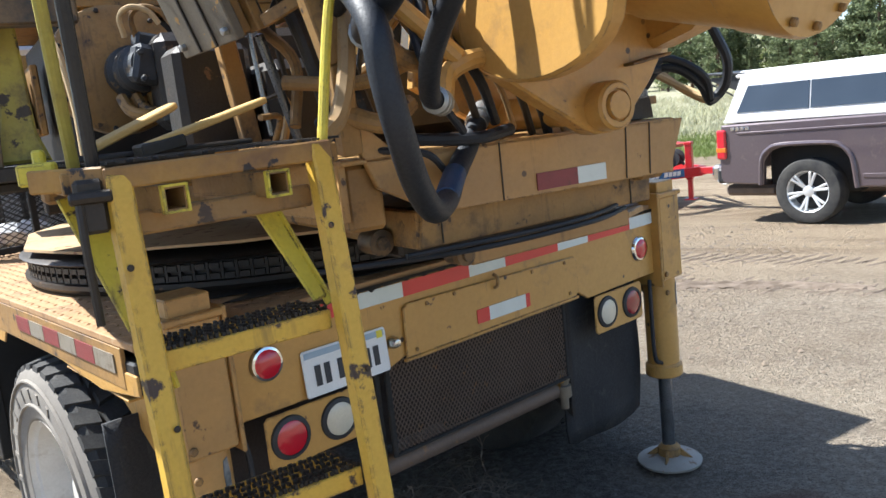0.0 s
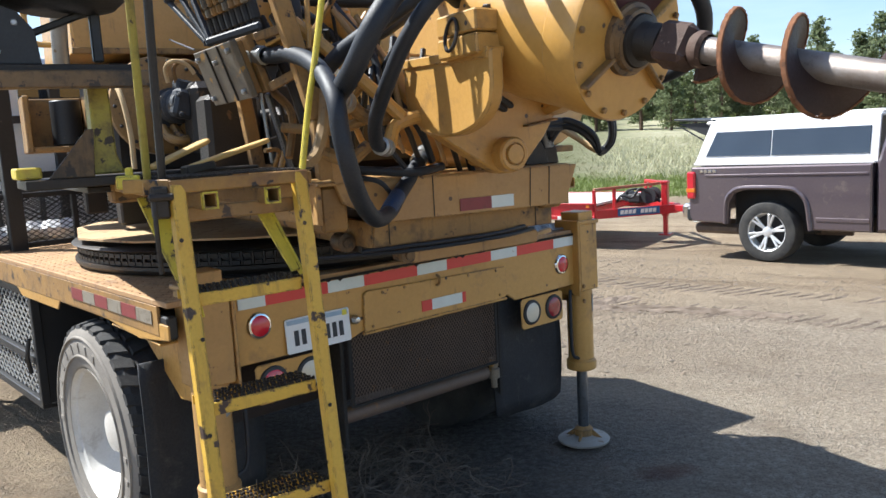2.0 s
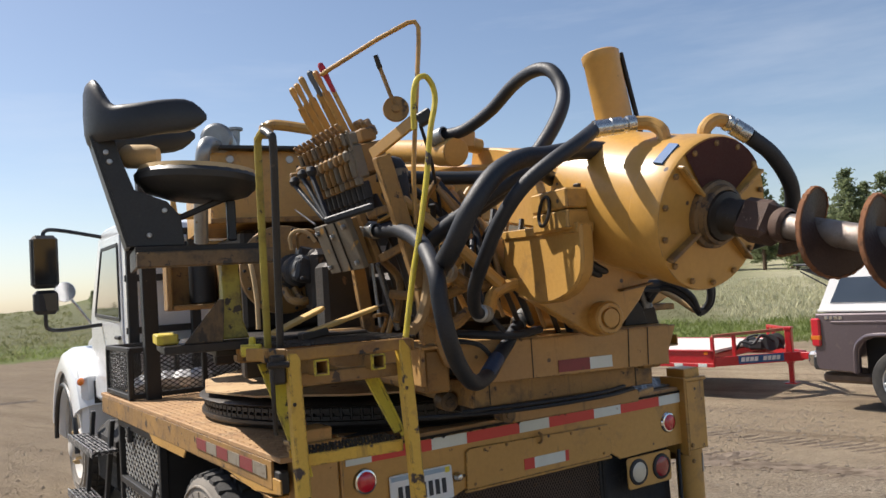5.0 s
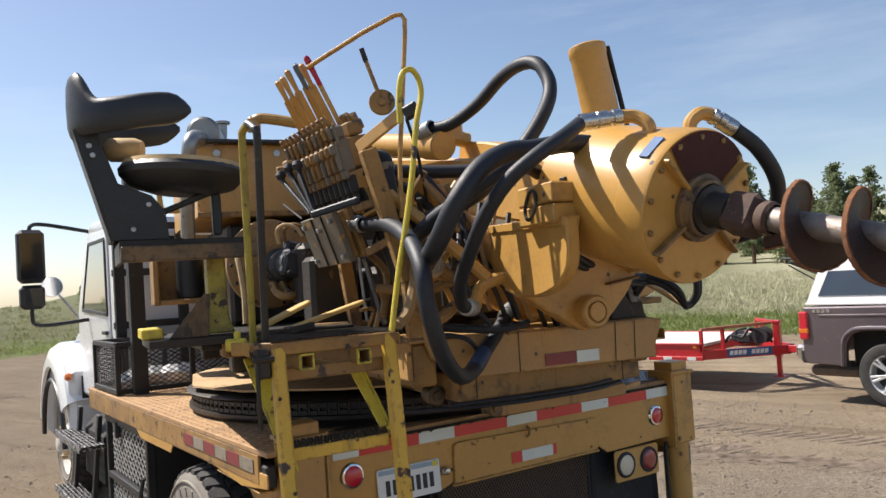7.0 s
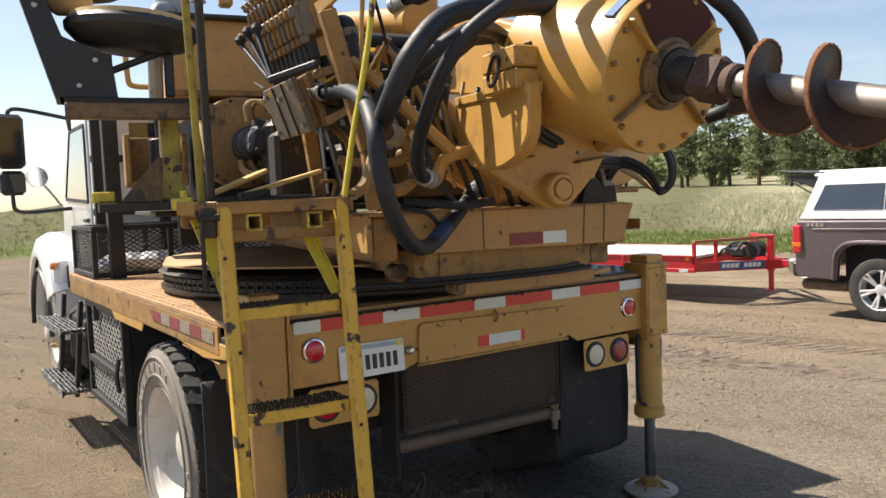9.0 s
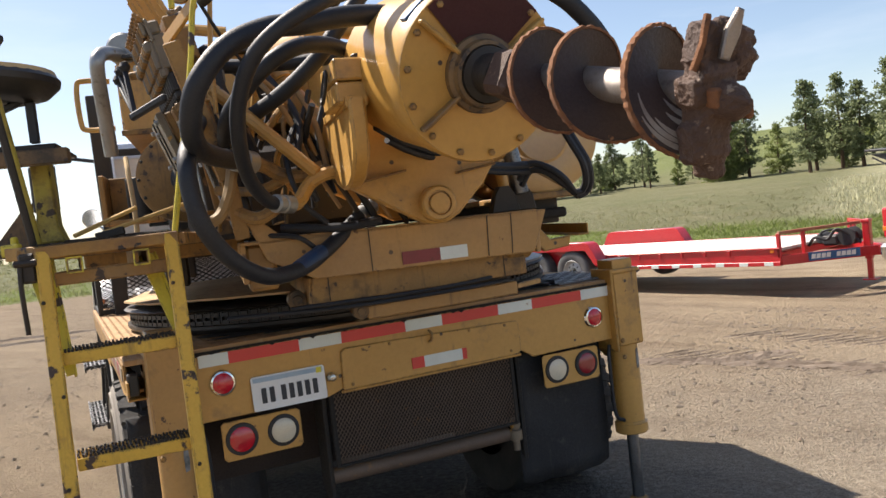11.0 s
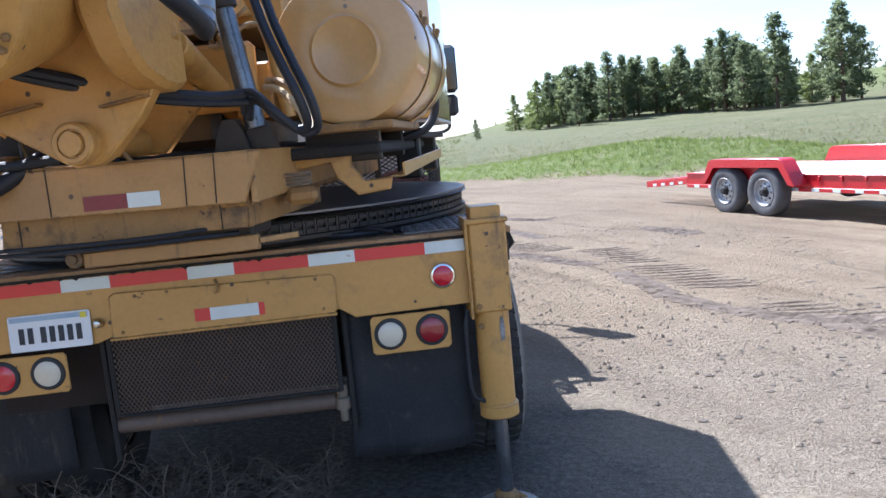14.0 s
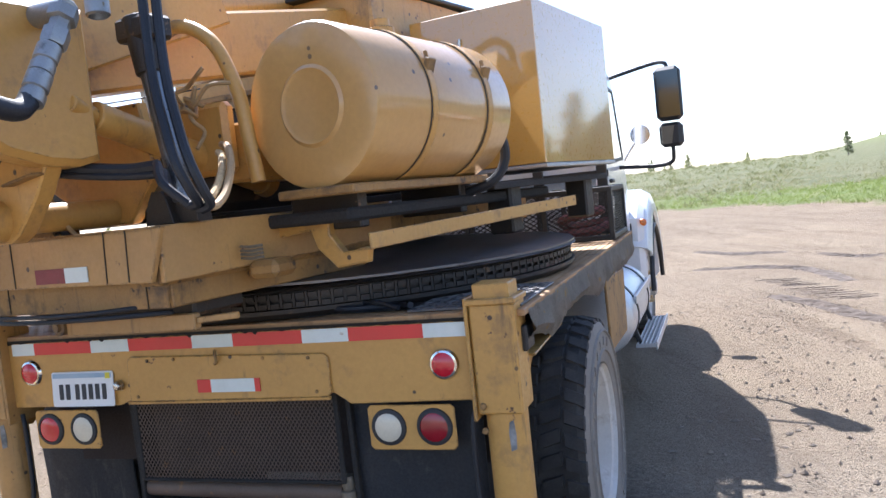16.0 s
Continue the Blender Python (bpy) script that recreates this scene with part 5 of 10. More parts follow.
        box(bm, (0.165, 0.004, 0.36), (mx, my - 0.058, 2.19), (0, 0, sx * -8), 0)
        part("mirror_glass", bm, "dark_mirror", hd)
        bm = B()
        box(bm, (0.15, 0.004, 0.14), (mx, my - 0.053, 1.87), (4, 0, sx * 14), 0)
        part("wide_mirror_glass", bm, "dark_mirror", hd)
    # round hood mirror
    for sx in (-1, 1):
        bm = B()
        tube(bm, [(sx * 0.75, 5.9, 1.55), (sx * 0.95, 5.9, 1.85), (sx * 1.05, 5.9, 1.96)], 0.012, 8)
        part("hood_mirror_stalk", bm, "steel", truck)
        bm = B()
        lathe(bm, [(0, 0.0), (0.095, 0.0), (0.10, 0.012), (0.08, 0.05), (0, 0.07)], (sx * 1.05, 5.86, 1.98), Y3, 24)
        part("hood_mirror", bm, "chrome", truck, "round chrome hood mirror")
    bm = B()
    box(bm, (1.5, 0.012, 0.50), (0, 3.345, 2.02), bevel=0.02)
    part("rear_window", bm, "glass", truck, "dark rear cab window")
    bm = B()
    plate(bm, [(4.58, 2.36), (4.60, 2.38), (5.02, 1.80), (5.0, 1.78)], 1.8, Matrix.Translation((0, 0.02, 0)) @ m, 0.003)
    part("windscreen", bm, "glass", truck)


def build_side_gear():
    x = -1.16
    # entry steps of serrated grating
    for y0, y1, z in ((3.15, 4.15, 0.80), (3.25, 4.25, 0.36)):
        bm = B()
        for k in range(6):
            bar(bm, (x - (0.02 + k * 0.045) * 0.62, y0, z), (x - (0.02 + k * 0.045) * 0.62, y1, z), 0.012, 0.03, 0)
        n = 16
        for k in range(n + 1):
            yy = y0 + (y1 - y0) * k / n
            bar(bm, (x, yy, z + 0.004), (x - 0.26 * 0.62, yy, z + 0.004), 0.010, 0.022, 0)
        bar(bm, (x - 0.262 * 0.62, y0, z), (x - 0.262 * 0.62, y1, z), 0.012, 0.06)
        part("cab_step", bm, "step_black", truck, "black grating cab step")
    for y in (3.3, 4.0):
        bm = B()
        bar(bm, (x, y, 1.0), (x - 0.05, y + 0.1, 0.30), 0.03, 0.06)
        part("step_hanger", bm, "black", truck)
    bm = B()
    box(bm, (0.5, 0.85, 0.5), (-0.88, 3.7, 0.66), bevel=0.08)
    part("fuel_tank", bm, "shadow_steel", truck)
    # black tool cage with bright expanded-metal doors
    bm = B()
    xf = -1.17
    box(bm, (0.5, 1.0, 0.02), (-0.92, 2.41, 0.40), bevel=0)
    box(bm, (0.02, 1.0, 0.62), (-0.95, 2.41, 0.73), bevel=0)
    box(bm, (0.5, 0.02, 0.62), (-0.92, 1.90, 0.73), bevel=0)
    cage = part("tool_cage", bm, "black", truck, "black steel tool cage under the bed")
    for y in (1.90, 2.92):
        bm = B()
        bar(bm, (xf, y, 0.42), (xf, y, 1.05), 0.045, 0.045)
        part("cage_post", bm, "black", cage)
    for z in (0.42, 0.66, 1.03):
        bm = B()
        bar(bm, (xf, 1.88, z), (xf, 2.94, z), 0.045, 0.045)
        part("cage_rail", bm, "black", cage)
    bm = B()
    lattice(bm, plane_m((xf, 1.99, 0.70), Y3, Z3), 0.84, 0.30, 0.085, 0.060, 0.010, 0.006)
    part("cage_mesh", bm, "galv", cage, "bright expanded-metal door")
    bm = B()
    lattice(bm, plane_m((xf, 1.95, 0.455), Y3, Z3), 0.95, 0.18, 0.085, 0.060, 0.010, 0.006)
    part("cage_mesh", bm, "galv", cage)
    bm = B()
    tube(bm, [(xf - 0.03, 2.0, 0.58), (xf - 0.045, 1.97, 0.68), (xf - 0.03, 1.96, 0.78)], 0.012, 8)
    part("door_pull", bm, "black", cage)
    bm = B()
    box(bm, (0.03, 0.04, 0.10), (xf - 0.02, 2.62, 0.98), bevel=0.005)
    part("cage_latch", bm, "black", cage)
    # other side: yellow skirt, bright round fuel tank with a step
    bm = B()
    plate(bm, [(1.84, 0.66), (2.55, 0.64), (2.62, 1.02), (1.82, 1.05)], 0.014, plane_m((1.155, 0, 0), Y3, Z3), 0.004)
    part("side_skirt", bm, "yellow_old", truck, "pale grimy yellow side skirt")
    bm = B()
    lathe(bm, [(0, 0), (0.20, 0.005), (0.24, 0.03), (0.25, 0.06), (0.25, 1.24), (0.24, 1.27), (0.20, 1.295), (0, 1.30)], (0.92, 2.92, 0.64), Y3, 32)
    ft = part("fuel_tank", bm, "alloy", truck, "bright round fuel tank")
    for y in (3.15, 3.95):
        bm = B()
        lathe(bm, [(0.251, 0), (0.257, 0.002), (0.257, 0.048), (0.251, 0.05)], (0.92, y, 0.64), Y3, 32)
        part("tank_strap", bm, "black", ft)
    for z, xo in ((0.42, 1.15), (0.74, 1.04)):
        bm = B()
        for k in range(5):
            bar(bm, (xo + 0.028 * k, 3.12, z), (xo + 0.028 * k, 4.22, z), 0.008, 0.030, 0)
        for k in range(12):
            y = 3.12 + 1.10 * k / 11
            bar(bm, (xo - 0.01, y, z), (xo + 0.125, y, z), 0.008, 0.024, 0)
        bar(bm, (xo + 0.13, 3.10, z), (xo + 0.13, 4.24, z), 0.010, 0.055)
        part("tank_step", bm, "alloy", ft, "bright grating step")
    for y in (3.2, 4.1):
        bm = B()
        bar(bm, (1.06, y, 0.74), (1.17, y, 0.40), 0.03, 0.04)
        part("step_hanger", bm, "black", truck)
    # mesh basket across the bed behind the cab
    bm = B()
    y0, y1, z0, z1 = 2.52, 3.18, 1.205, 1.52
    for x in (-1.19, -0.72, 0.0, 0.72, 1.13):
        for y in (y0, y1):
            bar(bm, (x, y, z0), (x, y, z1), 0.032, 0.032)
    for z in (z0 + 0.02, z1):
        for y in (y0, y1):
            bar(bm, (-1.2, y, z), (1.14, y, z), 0.032, 0.032)
        for x in (-1.19, 1.13):
            bar(bm, (x, y0, z), (x, y1, z), 0.032, 0.032)
    bk = part("mesh_basket", bm, "black", truck, "black expanded-metal basket behind the cab")
    bm = B()
    for x in (-1.19, 1.13):
        lattice(bm, plane_m((x, y0, z0), Y3, Z3), y1 - y0, z1 - z0, 0.050, 0.030, 0.005, 0.004)
    for y in (y0, y1):
        lattice(bm, plane_m((-1.19, y, z0), X3, Z3), 2.32, z1 - z0, 0.050, 0.030, 0.005, 0.004)
    part("basket_mesh", bm, "black", bk)
    for k in range(4):
        bm = B()
        lathe(bm, [(0, 0), (0.08, 0.01), (0.11, 0.06), (0.08, 0.12), (0, 0.14)], (-1.02 + 0.12 * k, 2.75 + 0.08 * (k % 2), 1.21), (0.2 * (k % 3 - 1), 0.3, 1), 9)
        part("plastic_sack", bm, "topper", bk, "crumpled white sack")
    bm = B()
    tube(bm, [(0.75, 2.8, 1.24), (1.0, 2.75, 1.26), (1.05, 2.95, 1.30), (0.8, 3.0, 1.28), (0.78, 2.8, 1.34), (1.02, 2.82, 1.38), (0.95, 3.0, 1.38)], 0.03, 8)
    part("red_strap", bm, "maroon", bk, "coiled red strap")
    # cab guard of black tube
    for x in (-1.0, -0.55, 0.0, 0.55, 1.0):
        bm = B()
        bar(bm, (x, 3.24, 1.2), (x, 3.24, 2.34), 0.07, 0.05)
        part("guard_upright", bm, "black", truck, "black steel cab guard")
    for z in (1.62, 2.0, 2.34):
        bm = B()
        bar(bm, (-1.04, 3.27, z), (1.04, 3.27, z), 0.04, 0.05)
        part("guard_crossbar", bm, "black", truck)
    bm = B()
    bar(bm, (-1.062, 2.49, 1.2), (-1.075, 2.46, 2.62), 0.09, 0.07)
    part("guard_post", bm, "black", truck, "black upright post on the bed")


build_bed()
build_tail()
build_outrigger(1.06, 0.43, 0.405)
build_outrigger(-1.075, 0.43, 0.405)
build_wheels()
build_cab()
build_side_gear()


# ---- drill rig on its turntable ----
rig = thing("auger_drill_rig", RIG, "worn yellow slewing auger drill rig with black hoses", "drill rig")
FACE = Vector((0.115, -2.42, 1.965))       # middle of the gearbox front
AX = Vector((0.135, -0.96, -0.238)).normalized()   # drilling axis


def build_turntable():
    bm = B()
    lathe(bm, [(0.55, 1.205), (1.10, 1.205), (1.12, 1.225), (1.12, 1.24), (0.55, 1.24)], (0, 0, 0), Z3, 72)
    part("slew_base", bm, "dark_steel", rig, "greasy black slew ring")
    bm = B()
    lathe(bm, [(0.5, 1.24), (1.085, 1.24), (1.085, 1.30), (0.5, 1.30)], (0, 0, 0), Z3, 72)
    ring = part("sprocket_ring", bm, "dark_steel", rig)
    vs, fs = [], []
    n = 150
    for k in range(n):
        for z, w in ((1.253, 0.020), (1.285, 0.020)):
            a = 2 * math.pi * k / n
            c, s = math.cos(a), math.sin(a)
            o = len(vs)
            for dr, dt, dz in [(i, j, l) for i in (0, 0.022) for j in (-0.016, 0.016) for l in (-0.009, 0.009)]:
                rr = 1.084 + dr
                vs.append((rr * c - dt * s, rr * s + dt * c, z + dz))
            for f in ((0, 1, 3, 2), (4, 6, 7, 5), (0, 4, 5, 1), (2, 3, 7, 6), (0, 2, 6, 4), (1, 5, 7, 3)):
                fs.append(tuple(o + i for i in f))
        # chain pin
        o = len(vs)
        a = 2 * math.pi * (k + 0.5) / n
        for da in (-0.004, 0.004):
            for zz in (1.243, 1.297):
                for rr in (1.088, 1.104):
                    vs.append((rr * math.cos(a + da), rr * math.sin(a + da), zz))
        for f in ((0, 1, 3, 2), (4, 6, 7, 5), (0, 4, 5, 1), (2, 3, 7, 6), (0, 2, 6, 4), (1, 5, 7, 3)):
            fs.append(tuple(o + i for i in f))
    me = bpy.data.meshes.new("chain")
    me.from_pydata(vs, [], fs)
    me.materials.append(M["dark_steel"])
    ob = new("chain", me)
    ob.parent = ring
    tagged(ob, "greasy roller chain round the ring", kind="stuff")
    bm = B()
    lathe(bm, [(0.5, 1.302), (1.115, 1.302), (1.130, 1.310), (1.118, 1.318), (0.5, 1.318)], (0, 0, 0), Z3, 72)
    part("ring_flange", bm, "dark_steel", rig)
    # weathered cover plates, cut as a many-sided disc and sprung at the rim
    n = 28
    # right-hand half is greyer: the disc's shaded side put into its colour
    for k0, k1, mat, lab in ((7, 20, "rust_plate", "weathered many-sided steel cover plate"), (20, 35, "tread_dark", "dusty grey tread cover plate, darkened as the shaded side")):
        bm = B()
        top, low = [], []
        for k in range(k0, k1 + 1):
            a = 2 * math.pi * k / n + 0.1
            tilt = 0.5 - 0.5 * math.cos(a)
            z = 1.326 + 0.036 * tilt + 0.010 * math.sin(a * 3 + 1) * tilt
            rr = 1.125 * (1 if k % 2 == 0 or mat == "tread_dark" else math.cos(math.pi / 14))
            top.append(bm.verts.new((rr * math.cos(a), rr * math.sin(a), z)))
            low.append(bm.verts.new((rr * math.cos(a), rr * math.sin(a), z - 0.009)))
        c0, c1 = bm.verts.new((0, 0, 1.372)), bm.verts.new((0, 0, 1.352))
        for k in range(k1 - k0):
            bm.faces.new((top[k], top[k + 1], c0))
            bm.faces.new((low[k + 1], low[k], c1))
            bm.faces.new((low[k], low[k + 1], top[k + 1], top[k]))
        part("cover_plate", bm, mat, rig, lab)
    bm = B()
    box(bm, (0.80, 0.22, 0.05), (0.08, -1.33, 1.320), bevel=0.01)
    box(bm, (0.76, 0.45, 0.09), (0.09, -1.22, 1.385), bevel=0.01)
    part("base_beam", bm, "dark_steel", rig, "greasy black lower beam")


def build_frame():
    # rear deck beam with angled right end
    bm = B()
    m = plane_m((0, -1.62, 0), X3, Z3)
    plate(bm, [(-0.30, 1.428), (0.525, 1.424), (0.588, 1.580), (-0.40, 1.590), (-0.49, 1.672), (-0.52, 1.660), (-0.46, 1.510)], 0.02, m)
    box(bm, (1.10, 0.42, 0.012), (0.0, -1.42, 1.578), bevel=0.003)
    plate(bm, [(-1.61, 1.42), (-1.61, 1.585), (-0.4, 1.585), (-0.4, 1.44)], 0.02, plane_m((0.55, 0, 0), Y3, Z3))
    plate(bm, [(-1.61, 1.44), (-1.61, 1.585), (-0.4, 1.585), (-0.4, 1.44)], 0.02, plane_m((-0.54, 0, 0), Y3, Z3))
    beam = part("deck_beam", bm, "yellow_dirty", rig, "grimy yellow rear deck beam")
    for x in (-0.10, 0.345, 0.44):
        bm = B()
        box(bm, (0.003, 0.004, 0.15), (x, -1.631, 1.505), (0, (3 if x > 0.3 else 0), 0), 0)
        part("weld_seam", bm, "dark_steel", beam)
    for x0, x1, k in ((0.012, 0.155, "tape_dull"), (0.155, 0.26, "white_tape")):
        bm = B()
        box(bm, (x1 - x0, 0.003, 0.046), ((x0 + x1) / 2, -1.633, 1.462), bevel=0)
        part("reflector_strip", bm, k, beam)
    bm = B()
    plate(bm, [(-0.325, 1.332), (0.500, 1.340), (0.510, 1.430), (-0.31, 1.430)], 0.02, plane_m((0, -1.55, 0), X3, Z3))
    box(bm, (0.02, 1.0, 0.10), (-0.315, -1.05, 1.38), bevel=0.004)
    box(bm, (0.02, 1.0, 0.09), (0.505, -1.05, 1.385), bevel=0.004)
    lower = part("lower_beam", bm, "yellow_old", rig, "oily yellow-brown lower beam")
    for x in (-0.255, 0.42):
        bm = B()
        box(bm, (0.003, 0.004, 0.085), (x, -1.561, 1.382), bevel=0)
        part("weld_seam", bm, "dark_steel", lower)
    bm = B()
    bar(bm, (-0.11, -1.452, 1.266), (0.50, -1.452, 1.282), 0.03, 0.052, 0.004)
    bar(bm, (0.50, -1.452, 1.285), (0.62, -1.40, 1.290), 0.02, 0.020, 0.003)
    part("base_bar", bm, "yellow_dirty", rig, "grimy yellow lower bar")
    for x, r in ((-0.135, 0.030), (-0.36, 0.036)):
        bm = B()
        lathe(bm, [(0, 0.03), (r * 0.5, 0.03), (r * 0.55, 0.02), (r, 0.018), (r, -0.06), (0, -0.06)], (x, -1.46 if x > -0.2 else -1.40, 1.275 if x > -0.2 else 1.345), -Y3, 18)
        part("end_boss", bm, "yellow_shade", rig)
    for x in (-0.48, 0.48):
        bm = B()
        box(bm, (0.10, 2.7, 0.16), (x, -0.25, 1.49), bevel=0.01)
        part("frame_rail", bm, "yellow_old", rig)
    bm = B()
    box(bm, (1.9, 1.5, 0.03), (0.0, 0.55, 1.60), bevel=0.004)
    box(bm, (0.42, 1.70, 0.045), (0.68, -0.30, 1.555), bevel=0.01)
    part("engine_deck", bm, "shadow_steel", rig)
    bm = B()
    lathe(bm, [(0, 0), (0.03, 0), (0.034, 0.01), (0.034, 0.05), (0.026, 0.055), (0.026, 0.08), (0.038, 0.085), (0.038, 0.12), (0, 0.125)], (0.568, -1.875, 2.055), (-0.15, 0.6, 1), 6)
    cyl(bm, (0.548, -1.80, 2.16), (0.36, -1.78, 2.18), 0.032)
    part("swivel_fitting", bm, "fitting", rig, "grey steel swivel fitting")
    for p in ((-0.85, 0.0), (-0.85, 1.1), (0.85, 0.1), (0.85, 1.1), (0.0, 0.9)):
        bm = B()
        box(bm, (0.12, 0.12, 0.22), (p[0], p[1], 1.495), bevel=0.01)
        part("deck_bracket", bm, "dark_steel", rig)
    # right-hand guard bar and hooked fork
    bm = B()
    bar(bm, (0.97, -1.17, 1.468), (0.97, 0.69, 1.492), 0.008, 0.050)
    bar(bm, (0.945, -1.17, 1.446), (0.945, 0.69, 1.470), 0.05, 0.008)
    part("guard_bar", bm, "yellow", rig, "pale yellow angle bar")
    bm = B()
    plate(bm, [(0.45, 1.495), (0.56, 1.500), (0.692, 1.514), (0.712, 1.455), (0.785, 1.385), (0.905, 1.398), (0.915, 1.444), (0.815, 1.437), (0.768, 1.496), (0.770, 1.558), (0.735, 1.566), (0.700, 1.562), (0.45, 1.548)], 0.034, plane_m((0, -1.085, 0), X3, Z3), 0.004)
    part("hook_fork", bm, "yellow", rig, "yellow hooked locking arm")
    bm = B()
    box(bm, (0.11, 0.14, 0.060), (0.60, -1.20, 1.41), (0, 0, 10), 0.018)
    part("lock_housing", bm, "yellow_old", rig, "grimy yellow lock housing")
    bm = B()
    for k in range(4):
        tube(bm, [(0.575, -1.31, 1.455 + k * 0.012), (0.62, -1.32, 1.452 + k * 0.012), (0.665, -1.31, 1.455 + k * 0.012)], 0.005, 6, 2)
    part("tension_spring", bm, "dull_plate", rig)
    bm = B()
    plate(bm, [(-0.06, 0), (0.06, 0), (0.04, 0.07), (0.02, 0.10), (-0.02, 0.10), (-0.04, 0.07)], 0.05, plane_m((0.47, -1.50, 1.585), X3, Z3))
    part("ear_bracket", bm, "dark_steel", rig, "dark lifting ear")


def build_head():
    # cradle plate with the tilt pin
    bm = B()
    m = plane_m((0, -1.76, 0), X3, Z3)
    plate(bm, [(-0.20, 1.745), (-0.06, 1.66), (0.05, 1.595), (0.09, 1.575), (0.15, 1.575), (0.20, 1.60), (0.30, 1.70), (0.37, 1.80), (0.36, 1.98), (-0.14, 1.99), (-0.20, 1.95)], 0.06, m, 0.006)
    plate(bm, [(-0.20, 1.745), (0.05, 1.60), (0.20, 1.60), (0.34, 1.75), (0.30, 1.98), (-0.16, 1.99)], 0.04, Matrix.Translation((0, 0.38, 0)) @ m, 0.006)
    part("cradle", bm, "yellow", rig, "yellow cradle plate")
    bm = B()
    bar(bm, (-0.18, -1.80, 1.735), (0.02, -1.80, 1.765), 0.05, 0.008)
    part("cradle_rib", bm, "yellow_old", rig)
    bm = B()
    bar(bm, (0.20, -1.80, 1.74), (0.34, -1.80, 1.76), 0.05, 0.008)
    part("cradle_rib", bm, "yellow_old", rig)
    bm = B()
    lathe(bm, [(0.062, 0.0), (0.062, 0.07), (0.055, 0.078), (0.042, 0.078), (0.040, 0.070), (0.036, 0.070), (0.034, 0.084), (0, 0.086)], (0.117, -1.77, 1.643), -Y3, 32)
    cyl(bm, (0.117, -1.3, 1.643), (0.117, -1.75, 1.643), 0.045)
    part("tilt_pin", bm, "yellow", rig, "yellow round tilt pin")
    # gear housing with a rounded belly
    bm = B()
    belly = [(-1.66, 1.98), (-1.655, 1.86)] + [(-1.92 + 0.262 * math.cos(radians(a)), 1.85 - 0.135 * math.sin(radians(a))) for a in range(8, 175, 12)] + [(-2.185, 1.86), (-2.185, 1.965)]
    plate(bm, belly, 0.05, plane_m((-0.185, 0, 0), Y3, Z3), 0.008)
    part("gear_housing", bm, "yellow", rig, "yellow flat-sided gear housing with worn spots")
    bm = B()
    lobe = [(-1.63, 2.22), (-1.63, 1.79), (-1.70, 1.772), (-1.80, 1.778), (-1.92, 1.807), (-2.0, 1.86), (-2.06, 1.95), (-2.08, 2.08), (-2.02, 2.22)]
    plate(bm, lobe, 0.11, plane_m((0.345, 0, 0.0), Y3, Z3), 0.02)
    part("gear_housing", bm, "yellow", rig, "yellow flat-sided gear housing")
    bm = B()
    plate(bm, [(-1.675, 1.955), (-2.175, 1.94), (-2.18, 1.972), (-1.665, 1.985)], 0.065, plane_m((-0.185, 0, 0), Y3, Z3), 0.003)
    part("housing_rim", bm, "yellow", rig)
    # clamp block with ring
    bm = B()
    box(bm, (0.12, 0.20, 0.066), (-0.185, -2.055, 2.052), (-1, 0, 4), 0.006)
    box(bm, (0.12, 0.20, 0.062), (-0.185, -2.055, 1.984), (-1, 0, 4), 0.006)
    blk = part("clamp_block", bm, "yellow", rig, "yellow two-part clamp block")
    bm = B()
    tube(bm, [(-0.256 + 0.01 * math.sin(a), -2.05 + 0.032 * math.cos(a), 2.02 + 0.048 * math.sin(a)) for a in [k * math.pi / 8 for k in range(17)]], 0.006, 8, 2)
    part("pull_ring", bm, "dark_steel", blk)
    for y in (-1.99, -2.11):
        bm = B()
        cyl(bm, (-0.16, y, 2.082), (-0.16, y, 2.104), 0.016, seg=6)
        part("bolt", bm, "dark_steel", blk)
    # big gearbox drum
    bm = B()
    lathe(bm, [(0, -0.58), (0.13, -0.58), (0.18, -0.56), (0.20, -0.52), (0.226, -0.50), (0.226, -0.36), (0.233, -0.355), (0.233, -0.12), (0.237, -0.115), (0.240, -0.012), (0.234, 0.0), (0, 0.0)], FACE, AX, 56)
    drum = part("gearbox_drum", bm, "yellow_gloss", rig, "large round yellow gearbox drum")
    ma = aim(FACE, AX)
    upx = ma.inverted().to_3x3() @ Z3
    a_up = math.atan2(upx.y, upx.x)

    def on_face(ang, rad, out):
        a = a_up + radians(ang)
        return ma @ Vector((rad * math.cos(a), rad * math.sin(a), out))

    # ribs from hub to rim, and the maroon sector
    for ang in (52, -52, 128, -128):
        bm = B()
        bar(bm, on_face(ang, 0.09, 0.012), on_face(ang, 0.228, 0.012), 0.012, 0.03, up=AX)
        part("face_rib", bm, "yellow" if abs(ang) < 90 else "greasy_yellow", drum)
    bm = B()
    ring0 = [on_face(a, 0.105, 0.006) for a in range(-46, 47, 8)]
    ring1 = [on_face(a, 0.232, 0.006) for a in range(-46, 47, 8)]
    v0, v1 = [bm.verts.new(p) for p in ring0], [bm.verts.new(p) for p in ring1]
    for i in range(len(v0) - 1):
        bm.faces.new((v0[i], v0[i + 1], v1[i + 1], v1[i]))
    bmesh.ops.solidify(bm, geom=list(bm.faces), thickness=0.004)
    part("maroon_sector", bm, "maroon", drum, "dull maroon painted sector")
    for k in range(14):
        bm = B()
        ang = k * 360 / 14 + 8
        cyl(bm, on_face(ang, 0.215, 0), on_face(ang, 0.215, 0.012), 0.010, seg=6)
        part("bolt", bm, "yellow_old", drum)
    bm = B()
